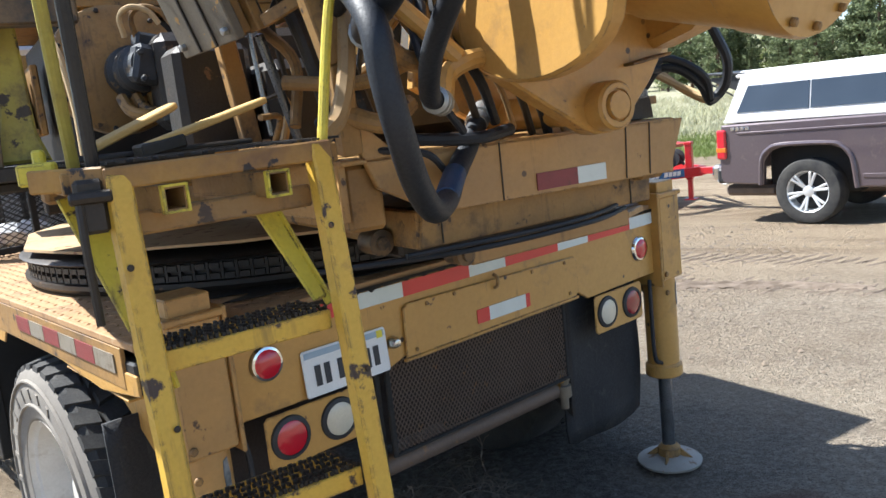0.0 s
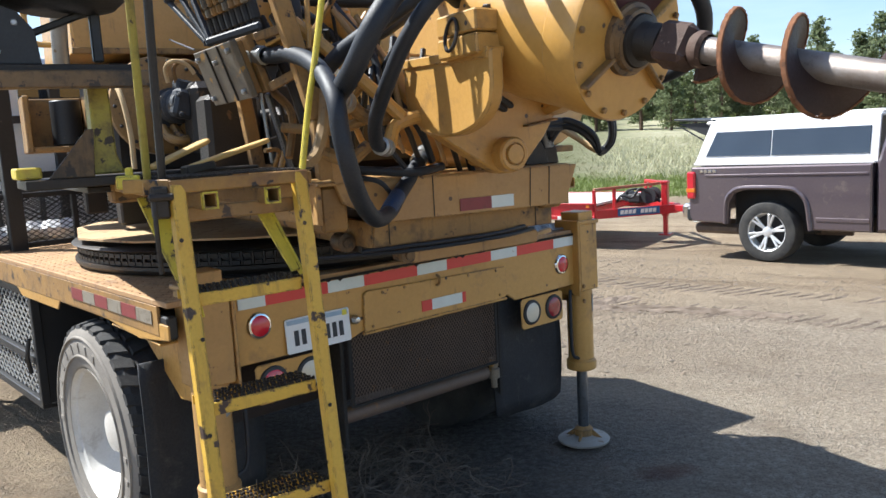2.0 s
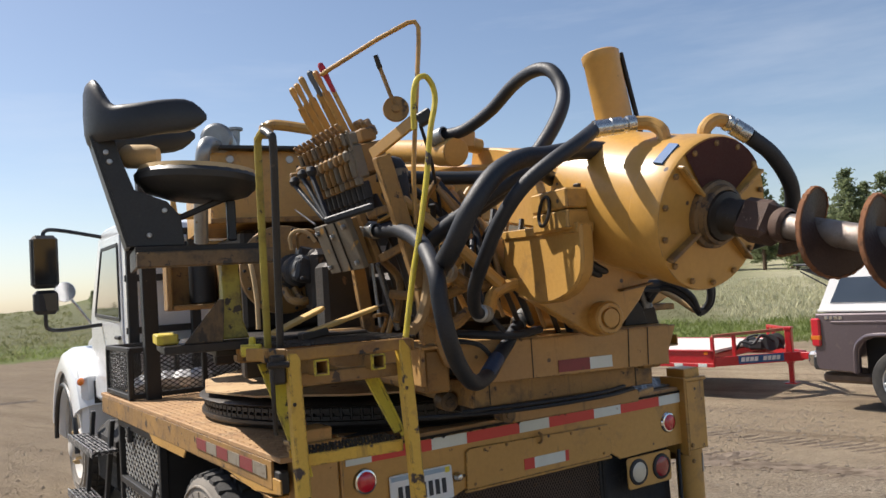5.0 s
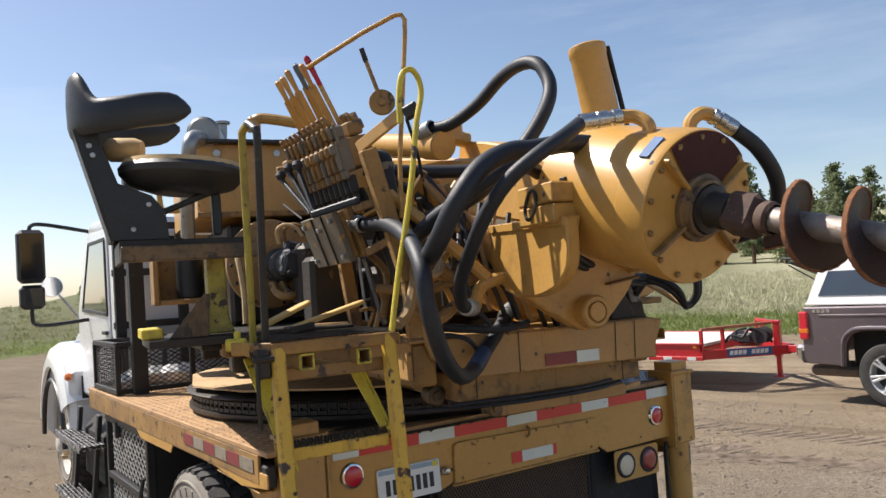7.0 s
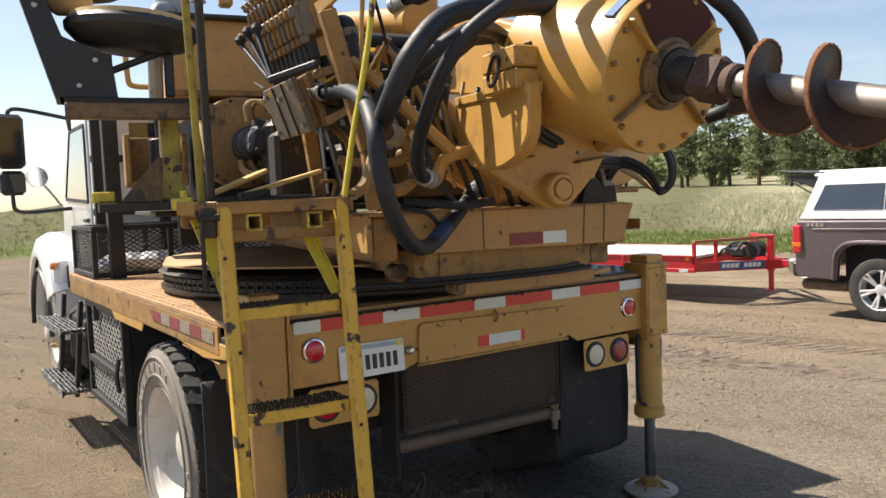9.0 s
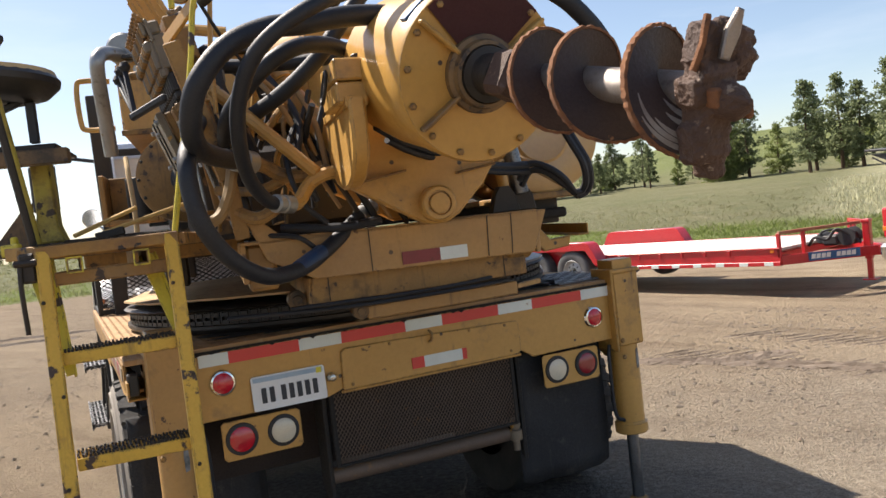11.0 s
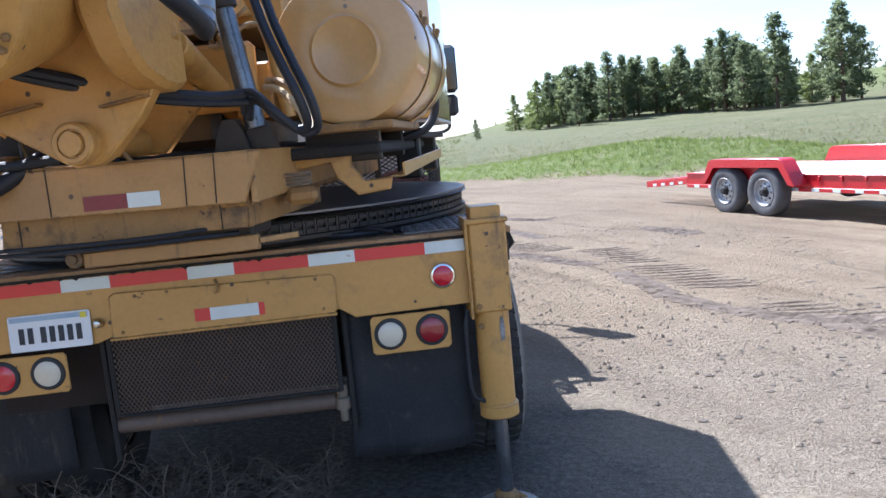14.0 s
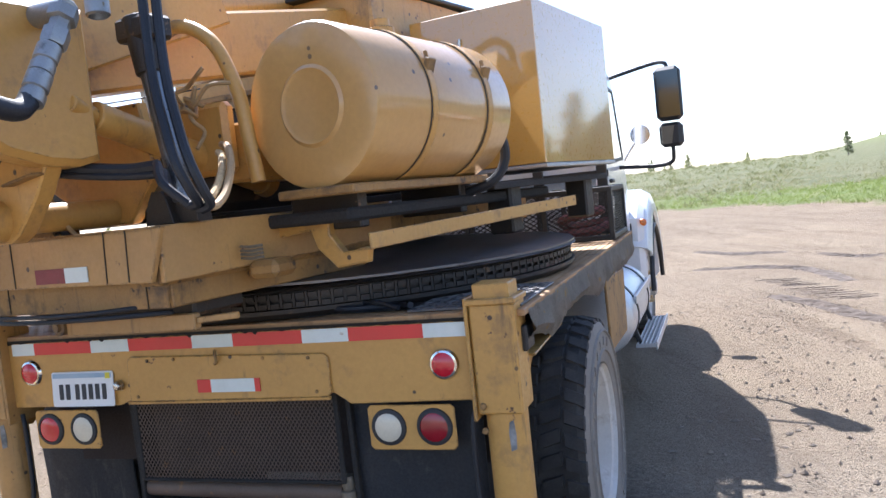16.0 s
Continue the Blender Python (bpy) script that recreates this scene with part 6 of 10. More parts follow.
    lathe(bm, [(0.106, 0.0), (0.104, 0.018), (0.092, 0.022), (0.088, 0.040), (0.078, 0.043), (0.074, 0.03), (0.066, 0.03)], FACE, AX, 36)
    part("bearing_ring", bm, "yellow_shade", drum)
    bm = B()
    lathe(bm, [(0.078, 0.02), (0.074, 0.050), (0.056, 0.056), (0.050, 0.09), (0.056, 0.095), (0.052, 0.125), (0.036, 0.13), (0, 0.13)], FACE, AX, 28)
    part("seal_hub", bm, "dark_steel", drum, "greasy black hub")
    # blue band near the top and pale stripes on the drum's flank
    for ang, w, mat in ((44, 0.085, "blue"),):
        a = a_up + radians(ang)
        p = ma @ Vector((0.239 * math.cos(a), 0.239 * math.sin(a), -0.06))
        bm = B()
        nrm = (ma.to_3x3() @ Vector((math.cos(a), math.sin(a), 0))).normalized()
        tang = nrm.cross(AX).normalized()
        plate(bm, [(-w / 2, -0.018), (w / 2, -0.018), (w / 2, 0.018), (-w / 2, 0.018)], 0.008, plane_m(p, tang, AX), 0)
        part("paint_patch", bm, mat, drum)
    # guard tube standing up behind the drum
    bm = B()
    lathe(bm, [(0, 0), (0.064, 0), (0.064, 0.29), (0.067, 0.295), (0.067, 0.322), (0.061, 0.327), (0, 0.329)], (0.085, -2.02, 2.26), (-0.10, 0.10, 1), 28)
    tb = part("hose_tower", bm, "yellow_gloss", rig, "upright yellow tube with flat cap")
    bm = B()
    bar(bm, (0.150, -2.06, 2.28), (0.118, -2.02, 2.58), 0.012, 0.02)
    part("tower_strap", bm, "dark_steel", tb)
    # elbows and crimped hose ends on top
    bm = B()
    tube(bm, [(0.02, -2.33, 2.19), (0.02, -2.33, 2.235), (0.00, -2.30, 2.265), (-0.04, -2.28, 2.27)], 0.022, 10)
    part("elbow", bm, "yellow", rig)
    bm = B()
    tube(bm, [(0.16, -2.36, 2.19), (0.16, -2.36, 2.235), (0.19, -2.37, 2.265), (0.235, -2.37, 2.265)], 0.022, 10)
    part("elbow", bm, "yellow", rig)
    for a, b in (((-0.04, -2.28, 2.27), (-0.17, -2.24, 2.255)), ((0.235, -2.37, 2.265), (0.31, -2.39, 2.215))):
        bm = B()
        a, b = Vector(a), Vector(b)
        n = (b - a).length
        lathe(bm, [(0.018, 0), (0.027, 0.004), (0.027, n * 0.22), (0.022, n * 0.24), (0.022, n * 0.32), (0.028, n * 0.35), (0.028, n * 0.6), (0.026, n * 0.62), (0.028, n * 0.66), (0.028, n), (0.02, n)], a, b - a, 16)
        part("hose_ferrule", bm, "steel", rig, "crimped steel hose end")


def build_auger():
    au = thing("earth_auger", RIG, "rusty brown helical earth auger with orange edges", "auger")
    up = (Z3 - AX * AX.z).normalized()
    left = AX.cross(up)
    if left.x > 0:
        left = -left
    bm = B()
    lathe(bm, [(0, 0), (0.036, 0.0), (0.040, 0.02), (0.040, 0.06), (0.034, 0.065), (0.034, 0.18)], FACE + AX * 0.12, AX, 20)
    part("drive_shaft", bm, "dark_steel", au)
    bm = B()
    bar(bm, FACE + AX * 0.115, FACE + AX * 0.225, 0.098, 0.115, 0.016, up=(0.45, 0, 1))
    lathe(bm, [(0.044, 0), (0.050, 0.01), (0.050, 0.03), (0.042, 0.04)], FACE + AX * 0.225, AX, 20)
    part("coupler", bm, "auger_mud", au, "dark rusty drive coupler")
    bm = B()
    lathe(bm, [(0.036, 0.0), (0.036, 0.60), (0, 0.61)], FACE + AX * 0.255, AX, 24)
    part("shaft", bm, "auger_scrape", au, "worn bright steel shaft")
    # helix with a tighter first turn: metres along the axis, turns from the top
    S0, S1, N = 0.243, 0.868, 215
    KNOTS = ((0.24, -0.52), (0.37, 0.25), (0.54, 1.25), (0.79, 2.25), (0.93, 2.80))

    def spiral(s, rr, dz):
        k = next(i for i in range(4) if s <= KNOTS[i + 1][0] or i == 3)
        (sa, ta), (sb, tb) = KNOTS[k], KNOTS[k + 1]
        a = 2 * math.pi * (ta + (tb - ta) * (s - sa) / (sb - sa))
        return FACE + AX * (s + dz) + (up * math.cos(a) + left * math.sin(a)) * rr

    for nm, mat in (("flight", "auger"), ("flight_edge", "auger_edge")):
        bm = B()
        rows = []
        for i in range(N + 1):
            s = S0 + (S1 - S0) * i / N
            rmax = 0.088 + 0.029 * smooth(0.25, 0.31, s) + 0.002 * smooth(0.5, 0.8, s) + 0.0025 * noise.noise(Vector((i * 0.7, 0, 0)))
            if nm == "flight":
                prof = [(0.034, -0.005), (rmax - 0.006, -0.005), (rmax - 0.006, 0.005), (0.034, 0.005)]
            else:
                th = 0.0075 + 0.0025 * noise.noise(Vector((i * 0.8, 3, 0)))
                prof = [(rmax - 0.005, -th), (rmax + 0.001 + 0.0018 * math.sin(i * 2.9) * (0.6 + 0.8 * abs(noise.noise(Vector((i * 0.3, 8, 0))))), -th * 0.85), (rmax + 0.001 + 0.0018 * math.sin(i * 2.9 + 0.5), th * 0.85), (rmax - 0.005, th)]
            rows.append([bm.verts.new(spiral(s, rr, dz)) for rr, dz in prof])
        for r0, r1 in zip(rows, rows[1:]):
            for k in range(4):
                bm.faces.new((r0[k], r0[(k + 1) % 4], r1[(k + 1) % 4], r1[k]))
        bm.faces.new(rows[0])
        bm.faces.new(rows[-1][::-1])
        bmesh.ops.recalc_face_normals(bm, faces=list(bm.faces))
        part(nm, bm, mat, au, "rusty spiral flight" if nm == "flight" else "orange rusted flight edge")
    # cutting head: lumpy worn casting, tooth pockets, pilot
    m = Matrix((-left, up, AX)).transposed().to_4x4()
    m.translation = FACE + AX * 0.878
    bm = B()
    box(bm, (0.075, 0.14, 0.065), (-0.006, -0.015, 0.0), (6, 4, 4), 0.01)
    box(bm, (0.100, 0.085, 0.040), (0.026, 0.078, 0.0), (10, 8, -22), 0.012)
    box(bm, (0.055, 0.060, 0.045), (0.052, 0.055, 0.004), (4, 14, -30), 0.012)
    box(bm, (0.030, 0.080, 0.055), (-0.030, 0.082, -0.005), (0, 0, -12), 0.008)
    box(bm, (0.082, 0.080, 0.062), (-0.004, -0.080, -0.008), (-6, 0, 10), 0.012)
    box(bm, (0.040, 0.065, 0.050), (0.014, -0.118, -0.008), (0, 0, 4), 0.008)
    box(bm, (0.036, 0.050, 0.060), (-0.042, 0.004, 0.0), (0, 0, 12), 0.006)
    box(bm, (0.034, 0.028, 0.055), (0.045, -0.022, 0.010), (0, 10, -6), 0.005)
    box(bm, (0.050, 0.050, 0.050), (0.004, -0.010, 0.036), (12, 20, 30), 0.01)
    lathe(bm, [(0, 0.02), (0.036, 0.02), (0.032, 0.06), (0.020, 0.075), (0, 0.10)], (0, -0.01, 0), Z3, 12)
    bmesh.ops.transform(bm, matrix=m, verts=list(bm.verts))
    head = part("cutter_head", bm, "auger_mud", au, "torn rusty cutter head")
    rm = head.modifiers.new("weld", "REMESH")
    rm.mode, rm.voxel_size, rm.use_smooth_shade = "VOXEL", 0.0040, False
    for size, strength in ((0.050, 0.010), (0.016, 0.009), (0.006, 0.004)):
        tx = bpy.data.textures.new("crust", "CLOUDS")
        tx.noise_scale, tx.noise_depth = size, 3
        dm = head.modifiers.new("crust", "DISPLACE")
        dm.texture, dm.strength, dm.mid_level, dm.texture_coords = tx, strength, 0.5, "LOCAL"
    bm = B()
    plate(bm, [(-0.016, 0.060), (-0.012, 0.105), (0.006, 0.142), (0.016, 0.138), (0.014, 0.10), (0.000, 0.056)], 0.016, m @ pose(0, 0, 0.03, 6, -18, 0), 0.003)
    part("cutter_blade", bm, "auger_scrape", au, "worn grey cutter blade")
    for px, py, mat in ((0.040, -0.024, "auger_edge"), (-0.030, -0.004, "auger_edge")):
        bm = B()
        box(bm, (0.016, 0.034, 0.050), (px, py, 0.030), (0, 0, 10), 0.004)
        bmesh.ops.transform(bm, matrix=m, verts=list(bm.verts))
        part("cutter_tooth", bm, mat, au)
    bm = B()
    tube(bm, [m @ Vector(p) for p in ((-0.030, 0.130, 0.012), (-0.037, 0.110, 0.016), (-0.041, 0.085, 0.018), (-0.049, 0.060, 0.016), (-0.054, 0.040, 0.012))], 0.007, 6, 3, smooth=False)
    part("pocket_edge", bm, "auger_edge", au, "orange rusted pocket edge")
    # bright rub marks on the last flight
    for rr, s0, s1 in ((0.060, 0.815, 0.855), (0.082, 0.812, 0.862), (0.102, 0.806, 0.868), (0.045, 0.800, 0.862), (0.092, 0.790, 0.850)):
        bm = B()
        row = []
        for i in range(17):
            s = s0 + (s1 - s0) * i / 16
            w = 0.0038 * math.sin(math.pi * i / 16) + 0.0010
            row.append([bm.verts.new(spiral(s, q, 0.0062)) for q in (rr - w, rr + w)])
        for r0, r1 in zip(row, row[1:]):
            bm.faces.new((r0[0], r0[1], r1[1], r1[0]))
        part("rub_mark", bm, "auger_scrape", au)


def build_power():
    # engine hood, left
    bm = B()
    plate(bm, [(-1.03, 2.21), (-1.03, 2.57), (-0.98, 2.60), (0.30, 2.60), (0.30, 2.21)], 1.15, plane_m((0, 0.60, 0), X3, Z3), 0.012)
    hood = part("engine_hood", bm, "yellow", rig, "dusty yellow engine hood")
    bm = B()
    box(bm, (1.36, 1.25, 0.02), (-0.35, 0.58, 2.615), (1.5, 0, 0), 0.004)
    part("hood_lid", bm, "black", hood, "black hood lid")
    for x in (-0.92, -0.6):
        bm = B()
        cyl(bm, (x, 0.03, 2.545), (x, 0.018, 2.545), 0.022, seg=16)
        part("round_plug", bm, "galv", hood)
    bm = B()
    box(bm, (1.35, 0.02, 0.03), (-0.36, 0.012, 2.215), bevel=0.004)
    part("hood_sill", bm, "yellow_old", hood)
    bm = B()
    box(bm, (0.9, 1.0, 0.55), (-0.42, 0.62, 1.90), bevel=0.02)
    part("engine_block", bm, "dark_steel", rig)
    bm = B()
    for dx, w, h2, dz in ((-0.15, 0.03, 0.29, 0), (0.15, 0.03, 0.29, 0)):
        box(bm, (w, 0.24, h2), (-1.07 + dx, 0.55, 1.90 + dz), bevel=0.006)
    box(bm, (0.27, 0.24, 0.03), (-1.07, 0.55, 1.77), bevel=0.006)
    box(bm, (0.27, 0.02, 0.26), (-1.07, 0.64, 1.91), bevel=0.006)
    part("battery_tray", bm, "yellow_old", rig, "open yellow battery tray")
    bm = B()
    cyl(bm, (-1.03, 0.53, 1.79), (-1.03, 0.53, 2.02), 0.075, seg=24)
    part("oil_filter", bm, "black", rig, "black canister filter")
    # muffler, stack and intake pipe
    bm = B()
    lathe(bm, [(0, 0), (0.07, 0), (0.085, 0.012), (0.085, 0.30), (0.07, 0.32), (0, 0.32)], (-0.985, 0.02, 2.655), (0.25, 1, 0.02), 26)
    part("muffler", bm, "fitting", rig, "dull silver muffler")
    bm = B()
    tube(bm, [(-1.094, -0.03, 2.10), (-1.095, -0.10, 2.30), (-1.092, -0.18, 2.47), (-1.082, -0.20, 2.555), (-1.05, -0.13, 2.60), (-0.99, 0.03, 2.62)], 0.036, 12)
    part("exhaust_pipe", bm, "fitting", rig, "grey corrugated exhaust pipe")
    bm = B()
    tube(bm, [(-0.86, 0.62, 2.60), (-0.80, 0.76, 2.70), (-0.755, 0.835, 2.78), (-0.747, 0.843, 2.87)], 0.032, 10)
    lathe(bm, [(0.03, 0), (0.05, 0.005), (0.05, 0.02), (0, 0.022)], (-0.747, 0.843, 2.865), Z3, 14)
    part("exhaust_stack", bm, "fitting", rig)
    bm = B()
    tube(bm, [(-1.06, -0.02, 2.48), (-1.18, -0.02, 2.49), (-1.22, -0.02, 2.46), (-1.22, -0.02, 2.28), (-1.19, -0.02, 2.24), (-1.06, -0.02, 2.24)], 0.014, 8, 5)
    part("grab_rail", bm, "yellow", rig, "yellow bent grab rail")
    # bell housing and pump
    bc = Vector((-0.75, -0.40, 1.93))
    bm = B()
    lathe(bm, [(0, 0.0), (0.195, 0.0), (0.215, 0.012), (0.22, 0.05), (0.20, 0.07), (0.17, 0.22), (0.17, 0.42)], bc, (0.05, 1, 0), 40)
    bell = part("bell_housing", bm, "yellow_old", rig, "round yellow bell housing")
    for k in range(14):
        a = 2 * math.pi * k / 14
        bm = B()
        p = bc + Vector((0.198 * math.cos(a), -0.004, 0.198 * math.sin(a)))
        cyl(bm, p, p - Y3 * 0.012, 0.009, seg=6)
        part("bolt", bm, "dark_steel", bell)
    pc = bc + Vector((0.03, -0.01, -0.015))
    bm = B()
    lathe(bm, [(0, 0), (0.082, 0), (0.086, 0.012), (0.086, 0.05), (0.070, 0.055), (0.070, 0.085), (0.076, 0.09), (0.076, 0.15), (0.062, 0.16), (0.058, 0.24), (0, 0.24)], pc, (0.06, -1, 0.02), 22)
    box(bm, (0.12, 0.08, 0.12), tuple(pc + Vector((0.02, -0.22, 0.0))), (4, 15, 6), 0.014)
    box(bm, (0.08, 0.06, 0.05), tuple(pc + Vector((0.035, -0.14, 0.085))), (0, 10, 10), 0.010)
    for dx, dz in ((-0.035, 0.04), (0.035, 0.04), (-0.035, -0.04), (0.035, -0.04)):
        p = pc + Vector((0.02 + dx, -0.25, dz))
        cyl(bm, p, p - Y3 * 0.03, 0.011, seg=8)
    part("hydraulic_pump", bm, "pump_grey", rig, "black hydraulic pump")
    for k in range(5):
        bm = B()
        p = pc + Vector((-0.06 + k * 0.048, -0.10, -0.085))
        tube(bm, [p, p + Vector((0.01, -0.05, -0.045)), p + Vector((0.05, -0.09, -0.065)), p + Vector((0.10, -0.08, -0.055))], 0.019, 8)
        part("suction_elbow", bm, "yellow_old", rig)
    for k, mat in enumerate(("pad", "yellow_old")):
        bm = B()
        p = pc + Vector((-0.03 + 0.035 * k, -0.15, 0.10))
        tube(bm, [p, p + Vector((-0.01, -0.02, 0.06)), p + Vector((0.02, -0.05, 0.085)), p + Vector((0.07, -0.06, 0.07)), p + Vector((0.10, -0.06, 0.03))], 0.009, 8)
        part("pilot_line", bm, mat, rig)
    bm = B()
    tube(bm, [(-0.955, -0.73, 1.66), (-0.955, -0.72, 1.80), (-0.965, -0.68, 1.94), (-0.975, -0.60, 2.02)], 0.011, 8)
    part("drain_pipe", bm, "pad", rig)
    # right-hand sheet-metal box
    bm = B()
    plate(bm, [(0.36, 1.685), (1.005, 1.685), (1.005, 2.43), (0.36, 2.43)], 1.04, plane_m((0, 0.78, 0), X3, Z3), 0.004)
    bx = part("side_box", bm, "yellow_sheet", rig, "glossy yellow sheet-metal box")
    bm = B()
    bar(bm, (0.62, 0.25, 2.20), (0.63, 0.25, 2.31), 0.014, 0.01)
    part("drain_rod", bm, "steel", bx)
    bm = B()
    box(bm, (0.65, 1.05, 0.018), (0.685, 0.78, 1.672), bevel=0.003)
    part("box_sill", bm, "galv", bx)
    # round oil tank with straps
    bm = B()
    c0, d = Vector((0.80, -1.17, 1.905)), Vector((0.05, 1, 0))
    lathe(bm, [(0, 0.006), (0.105, 0.006), (0.118, 0.0), (0.130, 0.008), (0.235, 0.0), (0.258, 0.006), (0.265, 0.02), (0.265, 0.86), (0.255, 0.885), (0, 0.90)], c0, d, 56)
    tank = part("oil_tank", bm, "yellow_tank", rig, "round yellow oil tank with dished end")
    for s in (0.30, 0.68):
        bm = B()
        lathe(bm, [(0.266, s), (0.271, s + 0.001), (0.271, s + 0.034), (0.266, s + 0.035)], c0, d, 56)
        st = part("tank_strap", bm, "yellow", tank)
        bm = B()
        lathe(bm, [(0.2665, s - 0.006), (0.2685, s - 0.005), (0.2685, s - 0.001), (0.2665, s)], c0, d, 56)
        part("strap_gap", bm, "rubber", st)
        bm = B()
        p = c0 + d.normalized() * (s + 0.017) + Vector((0.25, 0, 0.11))
        box(bm, (0.02, 0.05, 0.05), tuple(p), (0, 20, 0), 0.004)
        cyl(bm, p + Vector((0.0, 0, -0.04)), p + Vector((-0.01, 0, 0.05)), 0.007, seg=6)
        part("strap_bolt", bm, "yellow_old", st)
    bm = B()
    p = c0 + d.normalized() * 0.40 + Vector((0.02, 0, 0.262))
    lathe(bm, [(0.05, 0), (0.05, 0.02), (0.035, 0.025), (0.035, 0.05), (0, 0.055)], p, Z3, 16)
    part("filler_cap", bm, "yellow", tank)
    bm = B()
    box(bm, (0.30, 0.95, 0.03), (0.80, -0.72, 1.635), bevel=0.005)
    part("tank_shelf", bm, "yellow_old", rig)
    for y in (-1.05, -0.35):
        bm = B()
        box(bm, (0.28, 0.05, 0.12), (0.74, y, 1.57), bevel=0.005)
        part("shelf_bracket", bm, "dark_steel", rig)
    bm = B()
    tube(bm, [(0.98, -0.35, 1.84), (1.03, -0.28, 1.80), (1.03, -0.25, 1.70), (0.98, -0.28, 1.62), (0.85, -0.30, 1.58)], 0.020, 10)
    part("drain_hose", bm, "hose", rig)
    # boom beams and feed cylinder
    bm = B()
    bar(bm, (0.08, -1.80, 2.09), (0.05, 0.60, 2.49), 0.20, 0.25, 0.012)
    part("boom", bm, "yellow", rig, "yellow box-section boom")
    bm = B()
    plate(bm, [(-1.95, 2.16), (-1.55, 2.30), (-1.20, 2.39), (-0.95, 2.44), (-0.9, 2.30), (-1.6, 2.05)], 0.24, plane_m((0.16, 0, 0), Y3, Z3), 0.008)
    part("boom_cheek", bm, "yellow", rig)
    bm = B()
    cyl(bm, (-0.12, -1.05, 2.40), (-0.22, 0.35, 2.66), 0.055)
    cyl(bm, (-0.115, -1.10, 2.39), (-0.13, -0.96, 2.416), 0.066)
    part("feed_cylinder", bm, "yellow", rig, "yellow hydraulic feed cylinder")
    bm = B()
    tube(bm, [(-0.72, 0.02, 2.72), (-0.66, 0.0, 2.73), (-0.45, -0.02, 2.70)], 0.030, 10)
    box(bm, (0.07, 0.07, 0.08), (-0.72, 0.02, 2.70), bevel=0.012)
    part("top_link", bm, "yellow", rig)
    bm = B()
    box(bm, (0.10, 0.08, 0.09), (-0.04, -1.02, 2.46), bevel=0.012)
    cyl(bm, (-0.02, -1.02, 2.44), (0.05, -1.02, 2.43), 0.035)
    part("valve_block", bm, "yellow", rig)
    # lower tilt cylinders
    for x0, x1, z0, z1 in ((-0.345, -0.13, 2.19, 1.84), (0.32, 0.36, 1.70, 1.92)):
        bm = B()
        y0, y1 = (-1.38, -1.60) if x0 < 0 else (-0.85, -1.62)
        cyl(bm, (x0, y0, z0), (x1, y1, z1), 0.047)
        lathe(bm, [(0.047, 0), (0.056, 0.004), (0.056, 0.05), (0.047, 0.054)], (x0, y0, z0), Vector((x1 - x0, y1 - y0, z1 - z0)), 20)
        cyl(bm, (x1, y1, z1), (x1 + 0.03, y1 - 0.10, z1 + (0.03 if x0 > 0 else -0.04)), 0.028)
        part("tilt_cylinder", bm, "yellow", rig)
    bm = B()
    box(bm, (0.30, 0.06, 0.24), (0.33, -1.18, 1.85), bevel=0.02)
    box(bm, (0.14, 0.6, 0.20), (0.45, -0.85, 1.80), bevel=0.01)
    mp = part("mast_plate", bm, "yellow", rig, "yellow mast side plate")
    bm = B()
    cyl(bm, (0.25, -1.208, 1.835), (0.25, -1.214, 1.835), 0.03, seg=18)
    part("pin_hole", bm, "dark_steel", mp)
    # bright lift ram at the right of the head
    bm = B()
    cyl(bm, (0.485, -1.50, 2.06), (0.548, -1.49, 1.65), 0.033)
    part("lift_ram", bm, "ram_steel", rig, "bright steel lift ram")
    bm = B()
    cyl(bm, (0.47, -1.51, 2.20), (0.492, -1.50, 2.03), 0.045)
    box(bm, (0.14, 0.10, 0.07), (0.48, -1.50, 2.16), bevel=0.01)
    part("ram_collar", bm, "dark_steel", rig)
    bm = B()
    plate(bm, [(-0.05, 0), (0.05, 0), (0.04, 0.06), (0.02, 0.09), (-0.02, 0.09), (-0.04, 0.06)], 0.06, plane_m((0.555, -1.47, 1.585), X3, Z3))
    part("ram_lug", bm, "dark_steel", rig)
    # dark boxes added as shade to fill the gaps between the machinery
    bm = B()
    box(bm, (0.8, 0.55, 0.26), (-0.10, -0.85, 1.74), bevel=0.03)
    box(bm, (0.55, 0.18, 0.30), (-0.42, -0.62, 1.86), bevel=0.03)
    box(bm, (0.22, 0.16, 0.30), (-0.62, -0.95, 1.78), bevel=0.02)
    part("shade_filler", bm, "dark_steel", rig)


